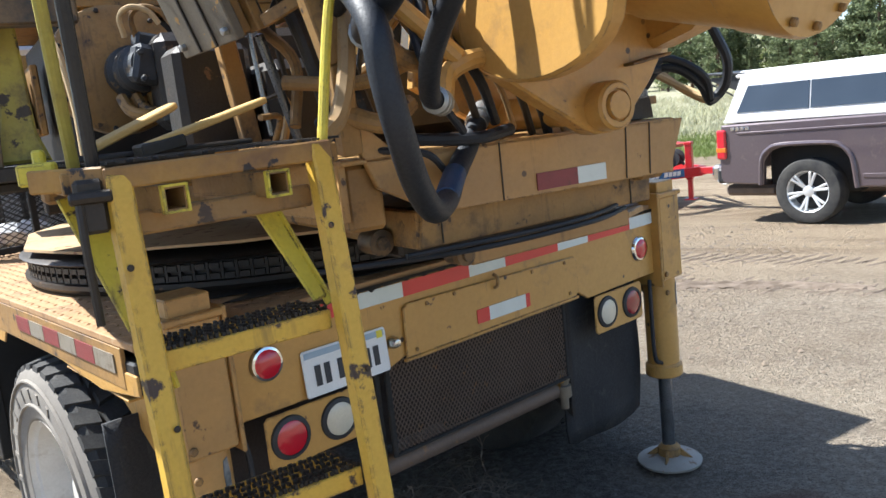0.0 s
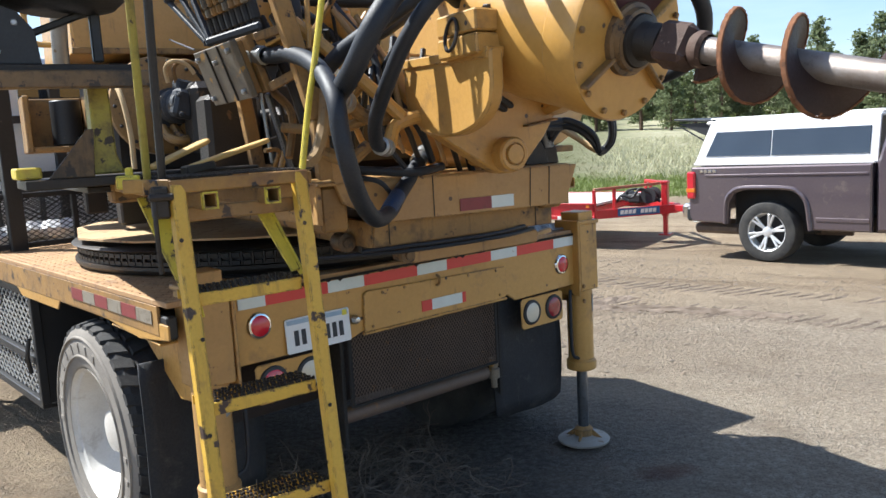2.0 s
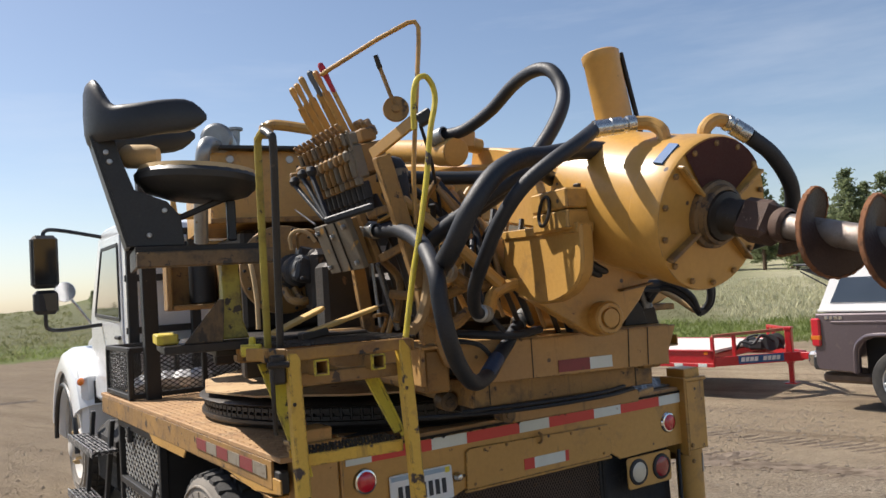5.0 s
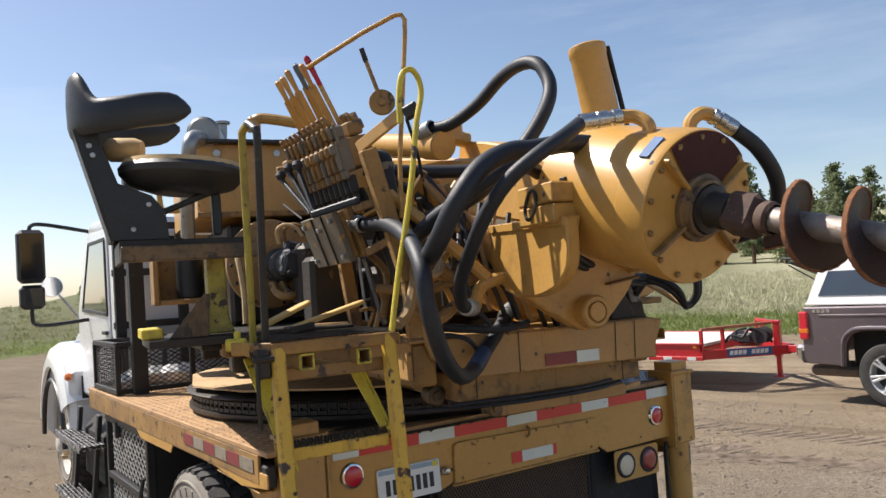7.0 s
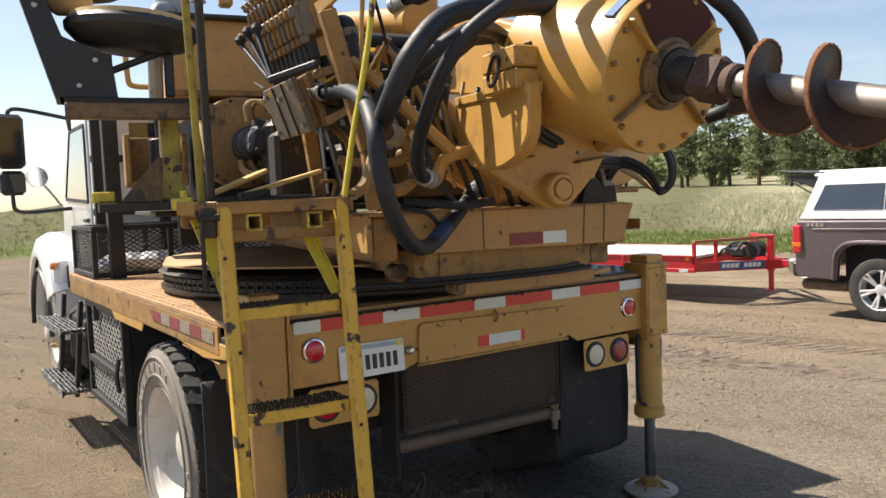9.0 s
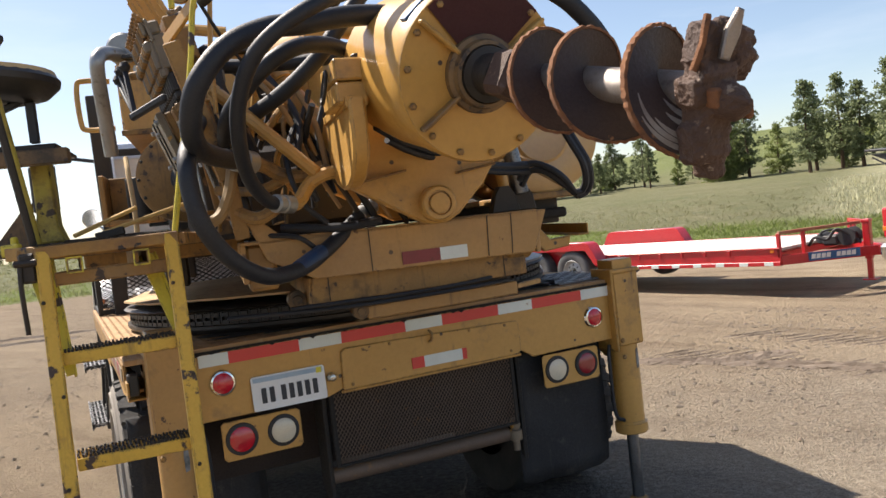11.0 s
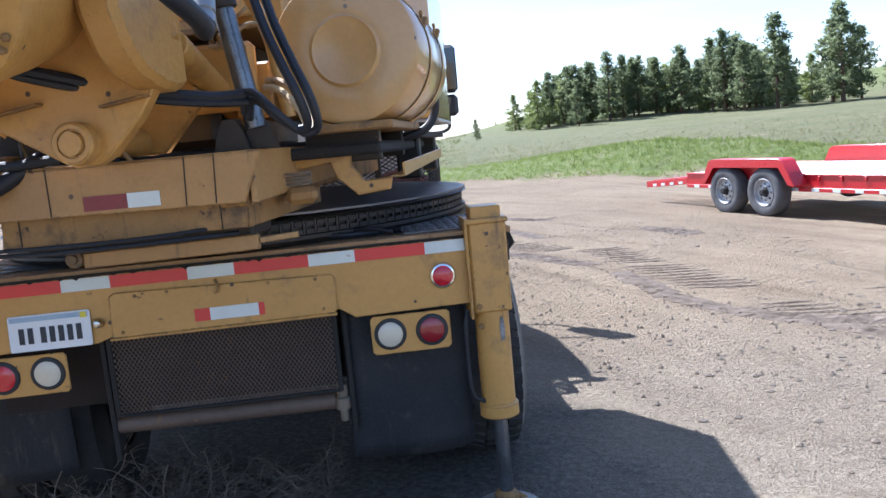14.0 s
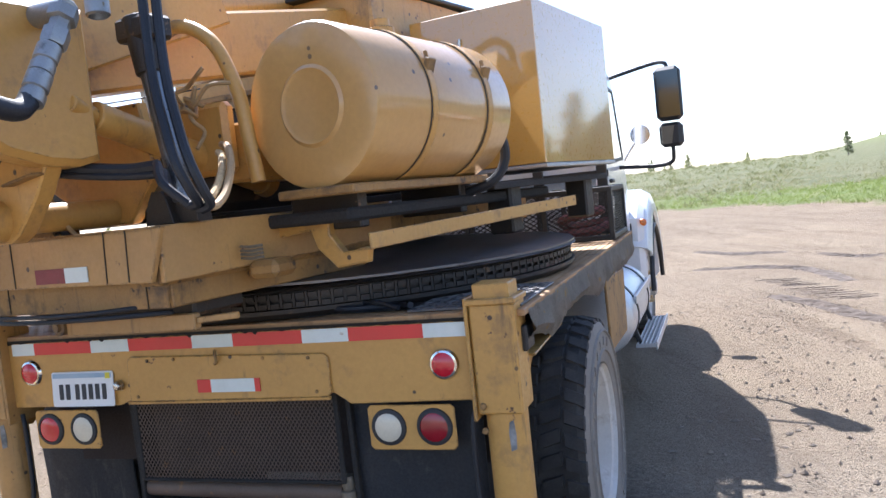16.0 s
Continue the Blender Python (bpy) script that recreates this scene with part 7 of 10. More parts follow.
def build_hoses():
    rows = (
        ("console_hose", 0.027, "hose", [(-0.665, -1.50, 2.02), (-0.650, -1.56, 2.012), (-0.631, -1.70, 2.001), (-0.645, -1.92, 1.940), (-0.672, -2.087, 1.842), (-0.672, -2.113, 1.740), (-0.646, -2.101, 1.637), (-0.584, -2.031, 1.542), (-0.485, -1.916, 1.475), (-0.368, -1.785, 1.478), (-0.261, -1.67, 1.528), (-0.156, -1.595, 1.60), (-0.09, -1.535, 1.645)]),
        ("pressure_hose", 0.031, "hose", [(-0.02, -2.10, 2.214), (-0.164, -2.139, 2.208), (-0.321, -2.186, 2.180), (-0.419, -2.211, 2.166), (-0.533, -2.248, 2.112), (-0.619, -2.252, 2.014), (-0.648, -2.187, 1.919), (-0.635, -2.07, 1.870), (-0.59, -1.92, 1.858), (-0.515, -1.765, 1.852)]),
        ("return_hose", 0.0225, "hose", [(-0.17, -2.24, 2.255), (-0.284, -2.323, 2.198), (-0.392, -2.334, 2.136), (-0.469, -2.295, 2.069), (-0.513, -2.225, 1.978), (-0.524, -2.139, 1.884), (-0.507, -2.009, 1.784), (-0.456, -1.90, 1.712), (-0.41, -1.85, 1.697)]),
        ("loop_hose", 0.027, "hose", [(-0.152, -1.04, 2.472), (-0.09, -1.15, 2.480), (-0.036, -1.30, 2.532), (-0.002, -1.45, 2.604), (0.007, -1.60, 2.623), (0.024, -1.70, 2.600), (0.031, -1.76, 2.526), (0.005, -1.80, 2.447), (-0.075, -1.85, 2.344), (-0.16, -1.86, 2.244), (-0.24, -1.83, 2.15), (-0.36, -1.74, 2.06), (-0.50, -1.55, 2.00)]),
        ("drop_hose", 0.026, "hose", [(0.31, -2.39, 2.215), (0.41, -2.39, 2.15), (0.52, -2.35, 2.05), (0.60, -2.25, 1.95), (0.625, -2.12, 1.90), (0.605, -2.02, 1.885), (0.585, -1.965, 1.92)]),
        ("cross_hose", 0.026, "hose", [(-0.60, -1.40, 2.24), (-0.40, -1.46, 2.22), (-0.20, -1.55, 2.21), (-0.02, -1.62, 2.22)]),
        ("tan_hose", 0.020, "hose_tan", [(-0.50, -1.55, 2.02), (-0.535, -1.70, 1.90), (-0.548, -1.728, 1.813), (-0.571, -1.742, 1.736), (-0.603, -1.759, 1.68), (-0.65, -1.79, 1.652)]),
        ("clamp_hose", 0.026, "hose", [(-0.143, -1.93, 2.145), (-0.211, -1.965, 2.165), (-0.300, -2.03, 2.155), (-0.373, -2.06, 2.125), (-0.440, -2.03, 2.082), (-0.487, -1.97, 2.040), (-0.535, -1.87, 1.99), (-0.555, -1.74, 1.93), (-0.54, -1.62, 1.88)]),
        ("swing_hose", 0.014, "hose", [(0.585, -1.58, 2.34), (0.60, -1.60, 2.15), (0.640, -1.635, 1.98), (0.695, -1.665, 1.835), (0.735, -1.68, 1.742), (0.752, -1.66, 1.672), (0.745, -1.63, 1.635), (0.715, -1.63, 1.628)]),
        ("swing_hose", 0.014, "hose", [(0.615, -1.56, 2.34), (0.63, -1.58, 2.15), (0.670, -1.615, 1.98), (0.725, -1.645, 1.835), (0.765, -1.66, 1.742), (0.780, -1.64, 1.668), (0.770, -1.61, 1.628), (0.735, -1.61, 1.615)]),
        ("hook_hose", 0.012, "pad", [(0.735, -1.63, 1.632), (0.735, -1.59, 1.635), (0.715, -1.53, 1.665), (0.67, -1.45, 1.72), (0.60, -1.37, 1.775), (0.545, -1.325, 1.79)]),
        ("hook_hose", 0.012, "rust_plate", [(0.765, -1.61, 1.620), (0.755, -1.57, 1.625), (0.735, -1.51, 1.66), (0.69, -1.43, 1.735), (0.61, -1.35, 1.80), (0.55, -1.31, 1.815)]),
        ("return_line", 0.013, "hose", [(0.715, -1.63, 1.628), (0.655, -1.66, 1.695), (0.60, -1.62, 1.745), (0.555, -1.58, 1.755), (0.53, -1.54, 1.70)]),
        ("return_line", 0.013, "hose", [(0.735, -1.61, 1.615), (0.66, -1.64, 1.672), (0.61, -1.61, 1.72), (0.565, -1.57, 1.73), (0.54, -1.53, 1.68)]),
        ("under_hose", 0.016, "hose", [(-0.09, -1.95, 1.905), (-0.02, -1.90, 1.870), (0.06, -1.83, 1.845), (0.208, -1.748, 1.800), (0.34, -1.66, 1.772), (0.46, -1.60, 1.755), (0.555, -1.58, 1.755)]),
        ("under_hose", 0.013, "hose", [(-0.05, -1.90, 1.865), (0.04, -1.83, 1.828), (0.20, -1.74, 1.782), (0.33, -1.66, 1.752), (0.46, -1.60, 1.735), (0.565, -1.57, 1.73)]),
        ("orange_hose", 0.024, "yellow", [(0.20, -1.22, 2.20), (0.32, -1.20, 2.24), (0.46, -1.20, 2.16), (0.54, -1.20, 1.99), (0.565, -1.20, 1.83), (0.585, -1.20, 1.69)]),
        ("rail_line", 0.007, "hose", [(-0.40, -1.62, 1.335), (0.0, -1.63, 1.335), (0.25, -1.60, 1.34), (0.48, -1.50, 1.35)]),
        ("rail_line", 0.008, "hose", [(-0.62, -1.50, 1.32), (-0.2, -1.61, 1.315), (0.22, -1.60, 1.32), (0.45, -1.50, 1.32)]),
        ("slack_line", 0.010, "hose", [(-0.30, -1.60, 2.0), (-0.36, -1.70, 1.85), (-0.33, -1.74, 1.70), (-0.25, -1.70, 1.62)]),
        ("slack_line", 0.009, "hose", [(-0.45, -1.62, 1.60), (-0.35, -1.68, 1.58), (-0.28, -1.66, 1.52)]),
    )
    for nm, rad, mat, pts in rows:
        bm = B()
        tube(bm, pts, rad, 12 if rad > 0.02 else 8, 7)
        part(nm, bm, mat, rig)
    # ferrules where hoses end
    for p, d, rad in (((-0.680, -1.46, 2.028), (0.2, -1, -0.15), 0.032), ((-0.115, -1.555, 1.63), (0.75, 0.55, 0.45), 0.031), ((-0.185, -1.00, 2.462), (0.35, -1, 0.15), 0.036), ((-0.04, -2.11, 2.212), (1, 0.1, 0.02), 0.036),
                      ((0.43, -1.61, 2.28), (0.1, -0.1, -1), 0.034), ((0.588, -1.972, 1.905), (-0.12, 0.6, 1), 0.031), ((0.579, -1.928, 1.979), (-0.12, 0.6, 1), 0.030), ((-0.535, -1.80, 1.855), (0.7, 0.7, -0.12), 0.038), ((-0.43, -1.875, 1.699), (0.65, 0.75, -0.08), 0.030)):
        bm = B()
        lathe(bm, [(rad * 0.7, 0), (rad, 0.004), (rad, 0.03), (rad * 0.85, 0.033), (rad * 0.85, 0.04), (rad, 0.043), (rad, 0.085), (rad * 0.8, 0.09)], p, d, 14)
        part("hose_ferrule", bm, "fitting", rig)
    bm = B()
    d = (Vector((-0.261, -1.67, 1.528)) - Vector((-0.368, -1.785, 1.478))).normalized()
    cyl(bm, Vector((-0.375, -1.79, 1.478)), Vector((-0.375, -1.79, 1.478)) + d * 0.15, 0.0285, seg=14)
    part("hose_sleeve", bm, "sleeve_blue", rig, "blue printed hose sleeve")
    # pipe fittings crowded below the boom
    random.seed(11)
    for k in range(16):
        bm = B()
        p = Vector((random.uniform(-0.62, -0.2), random.uniform(-1.62, -1.2), random.uniform(1.60, 1.95)))
        q = p + Vector((random.uniform(-0.1, 0.2), random.uniform(-0.2, 0.1), random.uniform(0.05, 0.3)))
        rad = random.choice((0.008, 0.012, 0.015, 0.019))
        tube(bm, [p, (p + q) / 2 + Vector((random.uniform(-0.05, 0.05), 0, 0.03)), q], rad, 8, 5)
        part("pipe", bm, random.choice(("yellow_old", "dark_steel", "yellow", "hose")), rig)
    for rad, mat, pts in ((0.023, "yellow", [(-0.57, -1.58, 2.12), (-0.49, -1.64, 2.03), (-0.40, -1.69, 1.93), (-0.27, -1.74, 1.79)]), (0.024, "yellow_old", [(-0.48, -1.735, 1.843), (-0.44, -1.70, 1.835), (-0.38, -1.68, 1.80), (-0.31, -1.68, 1.79), (-0.22, -1.68, 1.80)]),
                          (0.024, "yellow", [(-0.385, -1.815, 1.692), (-0.345, -1.775, 1.70), (-0.30, -1.73, 1.755), (-0.25, -1.74, 1.783), (-0.18, -1.74, 1.79)]), (0.010, "hose_tan", [(-0.45, -1.6, 2.18), (-0.34, -1.62, 2.02), (-0.28, -1.62, 1.84)]), (0.010, "yellow_old", [(-0.43, -1.57, 2.18), (-0.31, -1.60, 2.03), (-0.25, -1.61, 1.86)]),
                          (0.013, "hose", [(-0.40, -1.52, 2.2), (-0.30, -1.62, 2.0), (-0.32, -1.68, 1.84), (-0.27, -1.66, 1.70)]), (0.011, "hose_tan", [(-0.30, -1.50, 2.16), (-0.24, -1.60, 1.98), (-0.22, -1.64, 1.82)]),
                          (0.018, "yellow_old", [(-0.60, -1.48, 1.78), (-0.46, -1.60, 1.76), (-0.34, -1.66, 1.80), (-0.24, -1.66, 1.82)]), (0.020, "dark_steel", [(-0.62, -1.40, 2.16), (-0.55, -1.48, 1.92), (-0.50, -1.52, 1.66)]),
                          (0.024, "dark_steel", [(-0.55, -1.36, 2.18), (-0.47, -1.46, 1.95), (-0.40, -1.52, 1.64)]), (0.018, "hose", [(-0.50, -1.30, 2.26), (-0.36, -1.42, 2.10), (-0.24, -1.52, 1.92), (-0.20, -1.56, 1.72)]),
                          (0.022, "yellow_old", [(-0.56, -1.66, 1.70), (-0.48, -1.74, 1.66), (-0.40, -1.72, 1.70)]), (0.016, "hose", [(-0.40, -1.60, 1.62), (-0.20, -1.66, 1.60), (-0.05, -1.62, 1.61)])):
        bm = B()
        tube(bm, pts, rad, 10, 6)
        part("pipe", bm, mat, rig)
    for k in range(7):
        bm = B()
        p = Vector((-0.30 + 0.06 * k, -1.55, 2.12 - 0.02 * k))
        tube(bm, [p, p + Vector((-0.05, -0.05, -0.18)), p + Vector((0.05, -0.06, -0.33)), p + Vector((0.12, -0.02, -0.45))], 0.008 + 0.003 * (k % 3), 7, 5)
        part("thin_line", bm, ("hose_tan", "dark_steel", "hose")[k % 3], rig)
    rng = random.Random(23)
    for k in range(5):
        bm = B()
        p = Vector((0.34 + 0.05 * rng.random(), -1.30 + 0.06 * rng.random(), 1.92 + 0.06 * rng.random()))
        pts = [p]
        for q in range(4):
            pts.append(pts[-1] + Vector((rng.uniform(-0.01, 0.07), rng.uniform(-0.05, 0.05), rng.uniform(-0.06, 0.06))))
        tube(bm, pts, 0.007, 7, 5)
        part("thin_line", bm, "hose_tan", rig)


build_turntable()
build_frame()
build_head()
build_auger()
build_power()
build_hoses()


# ---- operator's station ----
def build_seat():
    st = thing("operator_seat", RIG, "torn black operator seat on a steel bracket above the bed", "seat")
    c = Vector((-1.275, -1.48, 2.198))
    bm = B()
    lathe(bm, [(0, -0.055), (0.10, -0.055), (0.17, -0.035), (0.205, 0.0), (0.208, 0.02), (0.195, 0.036), (0, 0.036)], c, Vector((0.06, 0, 1)), 32)
    part("cushion", bm, "vinyl", st, "round black vinyl seat cushion")
    bm = B()
    lathe(bm, [(0.198, 0.032), (0.192, 0.048), (0.12, 0.056), (0, 0.052)], c, Vector((0.06, 0, 1)), 28)
    part("foam_top", bm, "pad", st, "split tan foam top")
    # wrap-round padded backrest
    bm = B()
    rows = []
    n = 44
    for i in range(n + 1):
        a = radians(58 + (302 - 58) * i / n)
        u = abs(i / n - 0.5) * 2
        end = math.sqrt(max(1 - smooth(0.80, 1.0, u) ** 2 * 0.97, 0.03))
        cx, cy = c.x - 0.13 + 0.20 * math.cos(a) + 0.04 * smooth(0.7, 1, u), c.y + 0.185 * math.sin(a)
        mid = 2.425 - 0.050 * smooth(0.16, 0.42, u) + 0.022 * smooth(0.5, 0.95, u)
        hh = (0.105 - 0.050 * smooth(0.16, 0.42, u)) * end
        th = 0.023 * end
        nx, ny = math.cos(a), math.sin(a)
        rows.append([bm.verts.new((cx + nx * th * math.cos(b), cy + ny * th * math.cos(b), mid + hh * math.copysign(abs(math.sin(b)) ** 0.55, math.sin(b)))) for b in [2 * math.pi * k / 14 for k in range(14)]])
    for r0, r1 in zip(rows, rows[1:]):
        for k in range(14):
            bm.faces.new((r0[k], r0[(k + 1) % 14], r1[(k + 1) % 14], r1[k]))
    bm.faces.new(rows[0])
    bm.faces.new(rows[-1][::-1])
    bmesh.ops.recalc_face_normals(bm, faces=list(bm.faces))
    part("backrest", bm, "vinyl", st, "curved black backrest shell")
    bm = B()
    lathe(bm, [(0, 0), (0.03, 0.004), (0.04, 0.02), (0.04, 0.10), (0.03, 0.125), (0, 0.13)], (c.x - 0.24, c.y + 0.05, 2.300), (0.9, -0.35, -0.05), 18)
    part("back_pad", bm, "pad", st, "bare tan foam")
    # bracket
    bm = B()
    m = plane_m((-0.025, -1.46, 0), X3, Z3)
    for dy in (-0.10, 0.10):
        plate(bm, [(-1.578, 2.345), (-1.52, 2.365), (-1.495, 2.27), (-1.46, 2.17), (-1.36, 2.13), (-1.32, 2.08), (-1.31, 1.985), (-1.48, 1.985)], 0.008, Matrix.Translation((0, dy, 0)) @ m, 0.002)
    plate(bm, [(-1.588, 2.345), (-1.576, 2.345), (-1.478, 1.985), (-1.49, 1.985)], 0.20, m, 0.002)
    part("seat_bracket", bm, "black", st, "black folded steel seat bracket")
    bm = B()
    bar(bm, (-1.35, -1.48, 2.08), (-1.18, -1.48, 2.15), 0.03, 0.02)
    bar(bm, (-1.17, -1.48, 2.14), (-1.17, -1.48, 2.0), 0.03, 0.03)
    part("seat_strut", bm, "black", st)
    for x, z in ((-1.395, 2.10), (-1.445, 2.02), (-1.565, 2.29), (-1.555, 2.26)):
        bm = B()
        cyl(bm, (x, -1.563, z), (x, -1.572, z), 0.009, seg=8)
        part("bolt", bm, "galv", st)
    bm = B()
    box(bm, (0.40, 0.40, 0.012), (-1.29, -1.38, 1.978), bevel=0.002)
    box(bm, (0.39, 0.012, 0.06), (-1.29, -1.575, 1.945), bevel=0.002)
    box(bm, (0.012, 0.39, 0.06), (-1.485, -1.38, 1.945), bevel=0.002)
    part("seat_platform", bm, "dark_steel", st, "blackened steel seat platform")
    bm = B()
    box(bm, (0.44, 0.05, 0.050), (-1.27, -1.60, 1.938), bevel=0.004)
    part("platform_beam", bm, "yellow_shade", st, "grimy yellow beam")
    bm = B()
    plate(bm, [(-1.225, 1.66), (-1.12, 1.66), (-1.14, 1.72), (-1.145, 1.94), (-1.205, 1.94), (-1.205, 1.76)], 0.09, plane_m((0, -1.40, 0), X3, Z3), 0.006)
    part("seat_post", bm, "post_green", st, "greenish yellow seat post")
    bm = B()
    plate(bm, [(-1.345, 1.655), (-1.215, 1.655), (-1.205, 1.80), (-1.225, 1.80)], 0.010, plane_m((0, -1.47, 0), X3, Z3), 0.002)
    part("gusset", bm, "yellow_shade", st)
    bm = B()
    box(bm, (0.62, 0.34, 0.03), (-1.10, -1.32, 1.64), bevel=0.003)
    part("floor_plate", bm, "dark_steel", st)
    bm = B()
    box(bm, (0.07, 0.20, 0.035), (-1.395, -1.36, 1.675), bevel=0.004)
    part("edge_block", bm, "yellow_safety", st)
    bm = B()
    box(bm, (0.60, 0.10, 0.10), (-0.82, -1.10, 1.60), bevel=0.01)
    part("outrigger_arm", bm, "yellow_old", st)
    # black plate added as shade over the floor behind the ladder
    bm = B()
    box(bm, (0.75, 1.25, 0.02), (-0.86, -0.80, 1.612), bevel=0.003)
    part("shade_floor", bm, "dark_steel", st, "black floor plate added as shade beside the engine")


def build_console():
    co = thing("lever_console", RIG, "yellow bank of hydraulic control levers on an angled stand", "control console")
    # bank frame: x along the row of valves, y away from the seat, z up
    near, far = Vector((-0.678, -1.56, 2.292)), Vector((-0.744, -1.16, 2.276))
    ex = (near - far).normalized()
    ez = Vector((-0.21, -0.06, 0.97))
    ey = ez.cross(ex).normalized()
    ez = ex.cross(ey)
    base = Matrix((ex, ey, ez)).transposed().to_4x4()
    base.translation = (near + far) / 2 + ez * 0.045

    def put(bm):
        bmesh.ops.transform(bm, matrix=base, verts=list(bm.verts))
        return bm

    bm = B()
    box(bm, (0.41, 0.10, 0.11), (0, 0.02, -0.055), bevel=0.006)
    box(bm, (0.41, 0.06, 0.05), (0.0, 0.02, 0.03), bevel=0.006)
    part("valve_bank", put(bm), "yellow_old", co, "grimy yellow valve bank")
    rng = random.Random(17)
    for k in range(10):
        x = -0.190 + k * 0.0425
        bm = B()
        cyl(bm, (x, -0.045, -0.20), (x, -0.045, -0.135), 0.018, seg=10)
        cyl(bm, (x, -0.045, -0.225), (x, -0.045, -0.20), 0.013, seg=10)
        part("spool_boot", put(bm), "rubber", co)
        bm = B()
        box(bm, (0.028, 0.05, 0.125), (x, -0.045, -0.060), bevel=0.007)
        box(bm, (0.026, 0.045, 0.05), (x, -0.05, 0.025), bevel=0.008)
        cyl(bm, (x, -0.075, -0.115), (x, -0.075, -0.02), 0.012, seg=10)
        cyl(bm, (x, -0.065, -0.145), (x, -0.065, -0.115), 0.016, seg=10)
        cyl(bm, (x, -0.080, 0.004), (x, -0.084, 0.050), 0.009, seg=8)
        cyl(bm, (x + 0.018, -0.066, -0.02), (x + 0.018, -0.070, 0.055), 0.006, seg=8)
        lathe(bm, [(0, -0.024), (0.012, -0.015), (0.015, 0), (0.012, 0.015), (0, 0.024)], (x, -0.088, -0.035), Z3, 10)
        part("spool", put(bm), "yellow_old" if k % 3 else "dull_plate", co)
        bm = B()
        bar(bm, (x, -0.07, 0.05), (x + 0.004, -0.10, 0.085), 0.016, 0.012, 0.003)
        cyl(bm, (x - 0.014, -0.085, 0.068), (x + 0.014, -0.085, 0.068), 0.008, seg=8)
        part("lever_clevis", put(bm), "yellow_old", co)
    # levers: wide flat lower blade, rounder grip, leaning to the seat
    tops = (((-0.763, -1.19, 2.405), (-0.865, -1.19, 2.625), "grip_wood"), ((-0.748, -1.232, 2.411), (-0.856, -1.232, 2.631), "grip_wood"), ((-0.734, -1.274, 2.416), (-0.847, -1.274, 2.647), "grip_wood"),
            ((-0.716, -1.316, 2.420), (-0.823, -1.316, 2.661), "grip_blue"), ((-0.703, -1.358, 2.425), (-0.812, -1.358, 2.650), "grip_wood"), ((-0.688, -1.400, 2.425), (-0.802, -1.400, 2.669), "red_grip"))
    for a, b, mat in tops:
        a, b = Vector(a), Vector(b)
        d, ln = (b - a).normalized(), (b - a).length
        a = a - d * 0.03
        red = mat == "red_grip"
        bm = B()
        bar(bm, a, b - d * ln * (0.42 if red else 0.36), 0.018 if red else 0.030, 0.011, 0.003, up=(0, 1, 0))
        lv = part("lever", bm, "yellow", co)
        bm = B()
        gl = ln * (0.46 if red else 0.42)
        lathe(bm, [(0.007, 0), (0.010, 0.006), (0.0095, gl * 0.30), (0.0135, gl * 0.80), (0.012, gl * 0.93), (0.006, gl * 0.99), (0, gl)], b - d * gl, d, 12)
        part("grip", bm, mat, lv)
    # pivot blocks at the near end, with no levers left in them
    for p in ((-0.672, -1.44, 2.425), (-0.655, -1.475, 2.420), (-0.655, -1.53, 2.385)):
        bm = B()
        p = Vector(p)
        box(bm, (0.040, 0.022, 0.040), tuple(p), (0, -25, 5), 0.006)
        cyl(bm, p + Vector((0, -0.020, 0)), p + Vector((0, 0.02, 0)), 0.014, seg=12)
        part("pivot_block", bm, "greasy_yellow", co)
    # brass fitting at the far end
    bm = B()
    box(bm, (0.05, 0.05, 0.07), (-0.815, -1.13, 2.285), (0, -12, 0), 0.010)
    cyl(bm, (-0.835, -1.13, 2.28), (-0.872, -1.13, 2.275), 0.016, seg=10)
    part("end_fitting", bm, "yellow_old", co)
    # black ball-knob levers at the seat side
    for k, knob in enumerate(((-0.861, -1.423, 2.251), (-0.882, -1.370, 2.248), (-0.897, -1.302, 2.230))):
        bm = B()
        q = Vector(knob)
        foot = Vector((-0.838, -1.535 + 0.022 * k, 2.062))
        bar(bm, foot, q - Vector((0, 0, 0.012)), 0.018, 0.014, 0.003)
        part("ball_lever", bm, "hose", co, "black ball-knob lever")
        bm = B()
        lathe(bm, [(0, -0.021), (0.014, -0.016), (0.021, 0), (0.014, 0.016), (0, 0.021)], knob, Z3, 16)
        part("ball_knob", bm, "rubber", co)
    bm = B()
    bar(bm, (-0.850, -1.535, 2.054), (-0.724, -1.70, 2.088), 0.022, 0.026, 0.006)
    part("lever_mount", bm, "hose", co)
    # stand
    bm = B()
    bar(bm, (-0.685, -1.70, 2.262), (-0.560, -1.70, 1.80), 0.058, 0.042, 0.004)
    bar(bm, (-0.560, -1.70, 1.80), (-0.535, -1.66, 1.60), 0.05, 0.04, 0.004)
    part("stand", bm, "yellow_old", co, "yellow bar stand")
    bm = B()
    bar(bm, (-0.66, -1.14, 2.25), (-0.58, -1.14, 1.62), 0.05, 0.045, 0.004)
    part("stand", bm, "yellow_old", co)
    bm = B()
    bar(bm, (-0.705, -1.66, 2.272), (-0.595, -1.80, 2.366), 0.046, 0.014, 0.003, up=(-0.6, -0.8, 0.3))
    part("cross_bracket", bm, "yellow", co)
    bm = B()
    bar(bm, (-0.655, -1.56, 2.045), (-0.60, -1.67, 2.075), 0.035, 0.012, 0.003)
    part("cross_bracket", bm, "yellow", co)
    ax = Vector((-0.35, -0.93, 0.05)).normalized()
    bm = B()
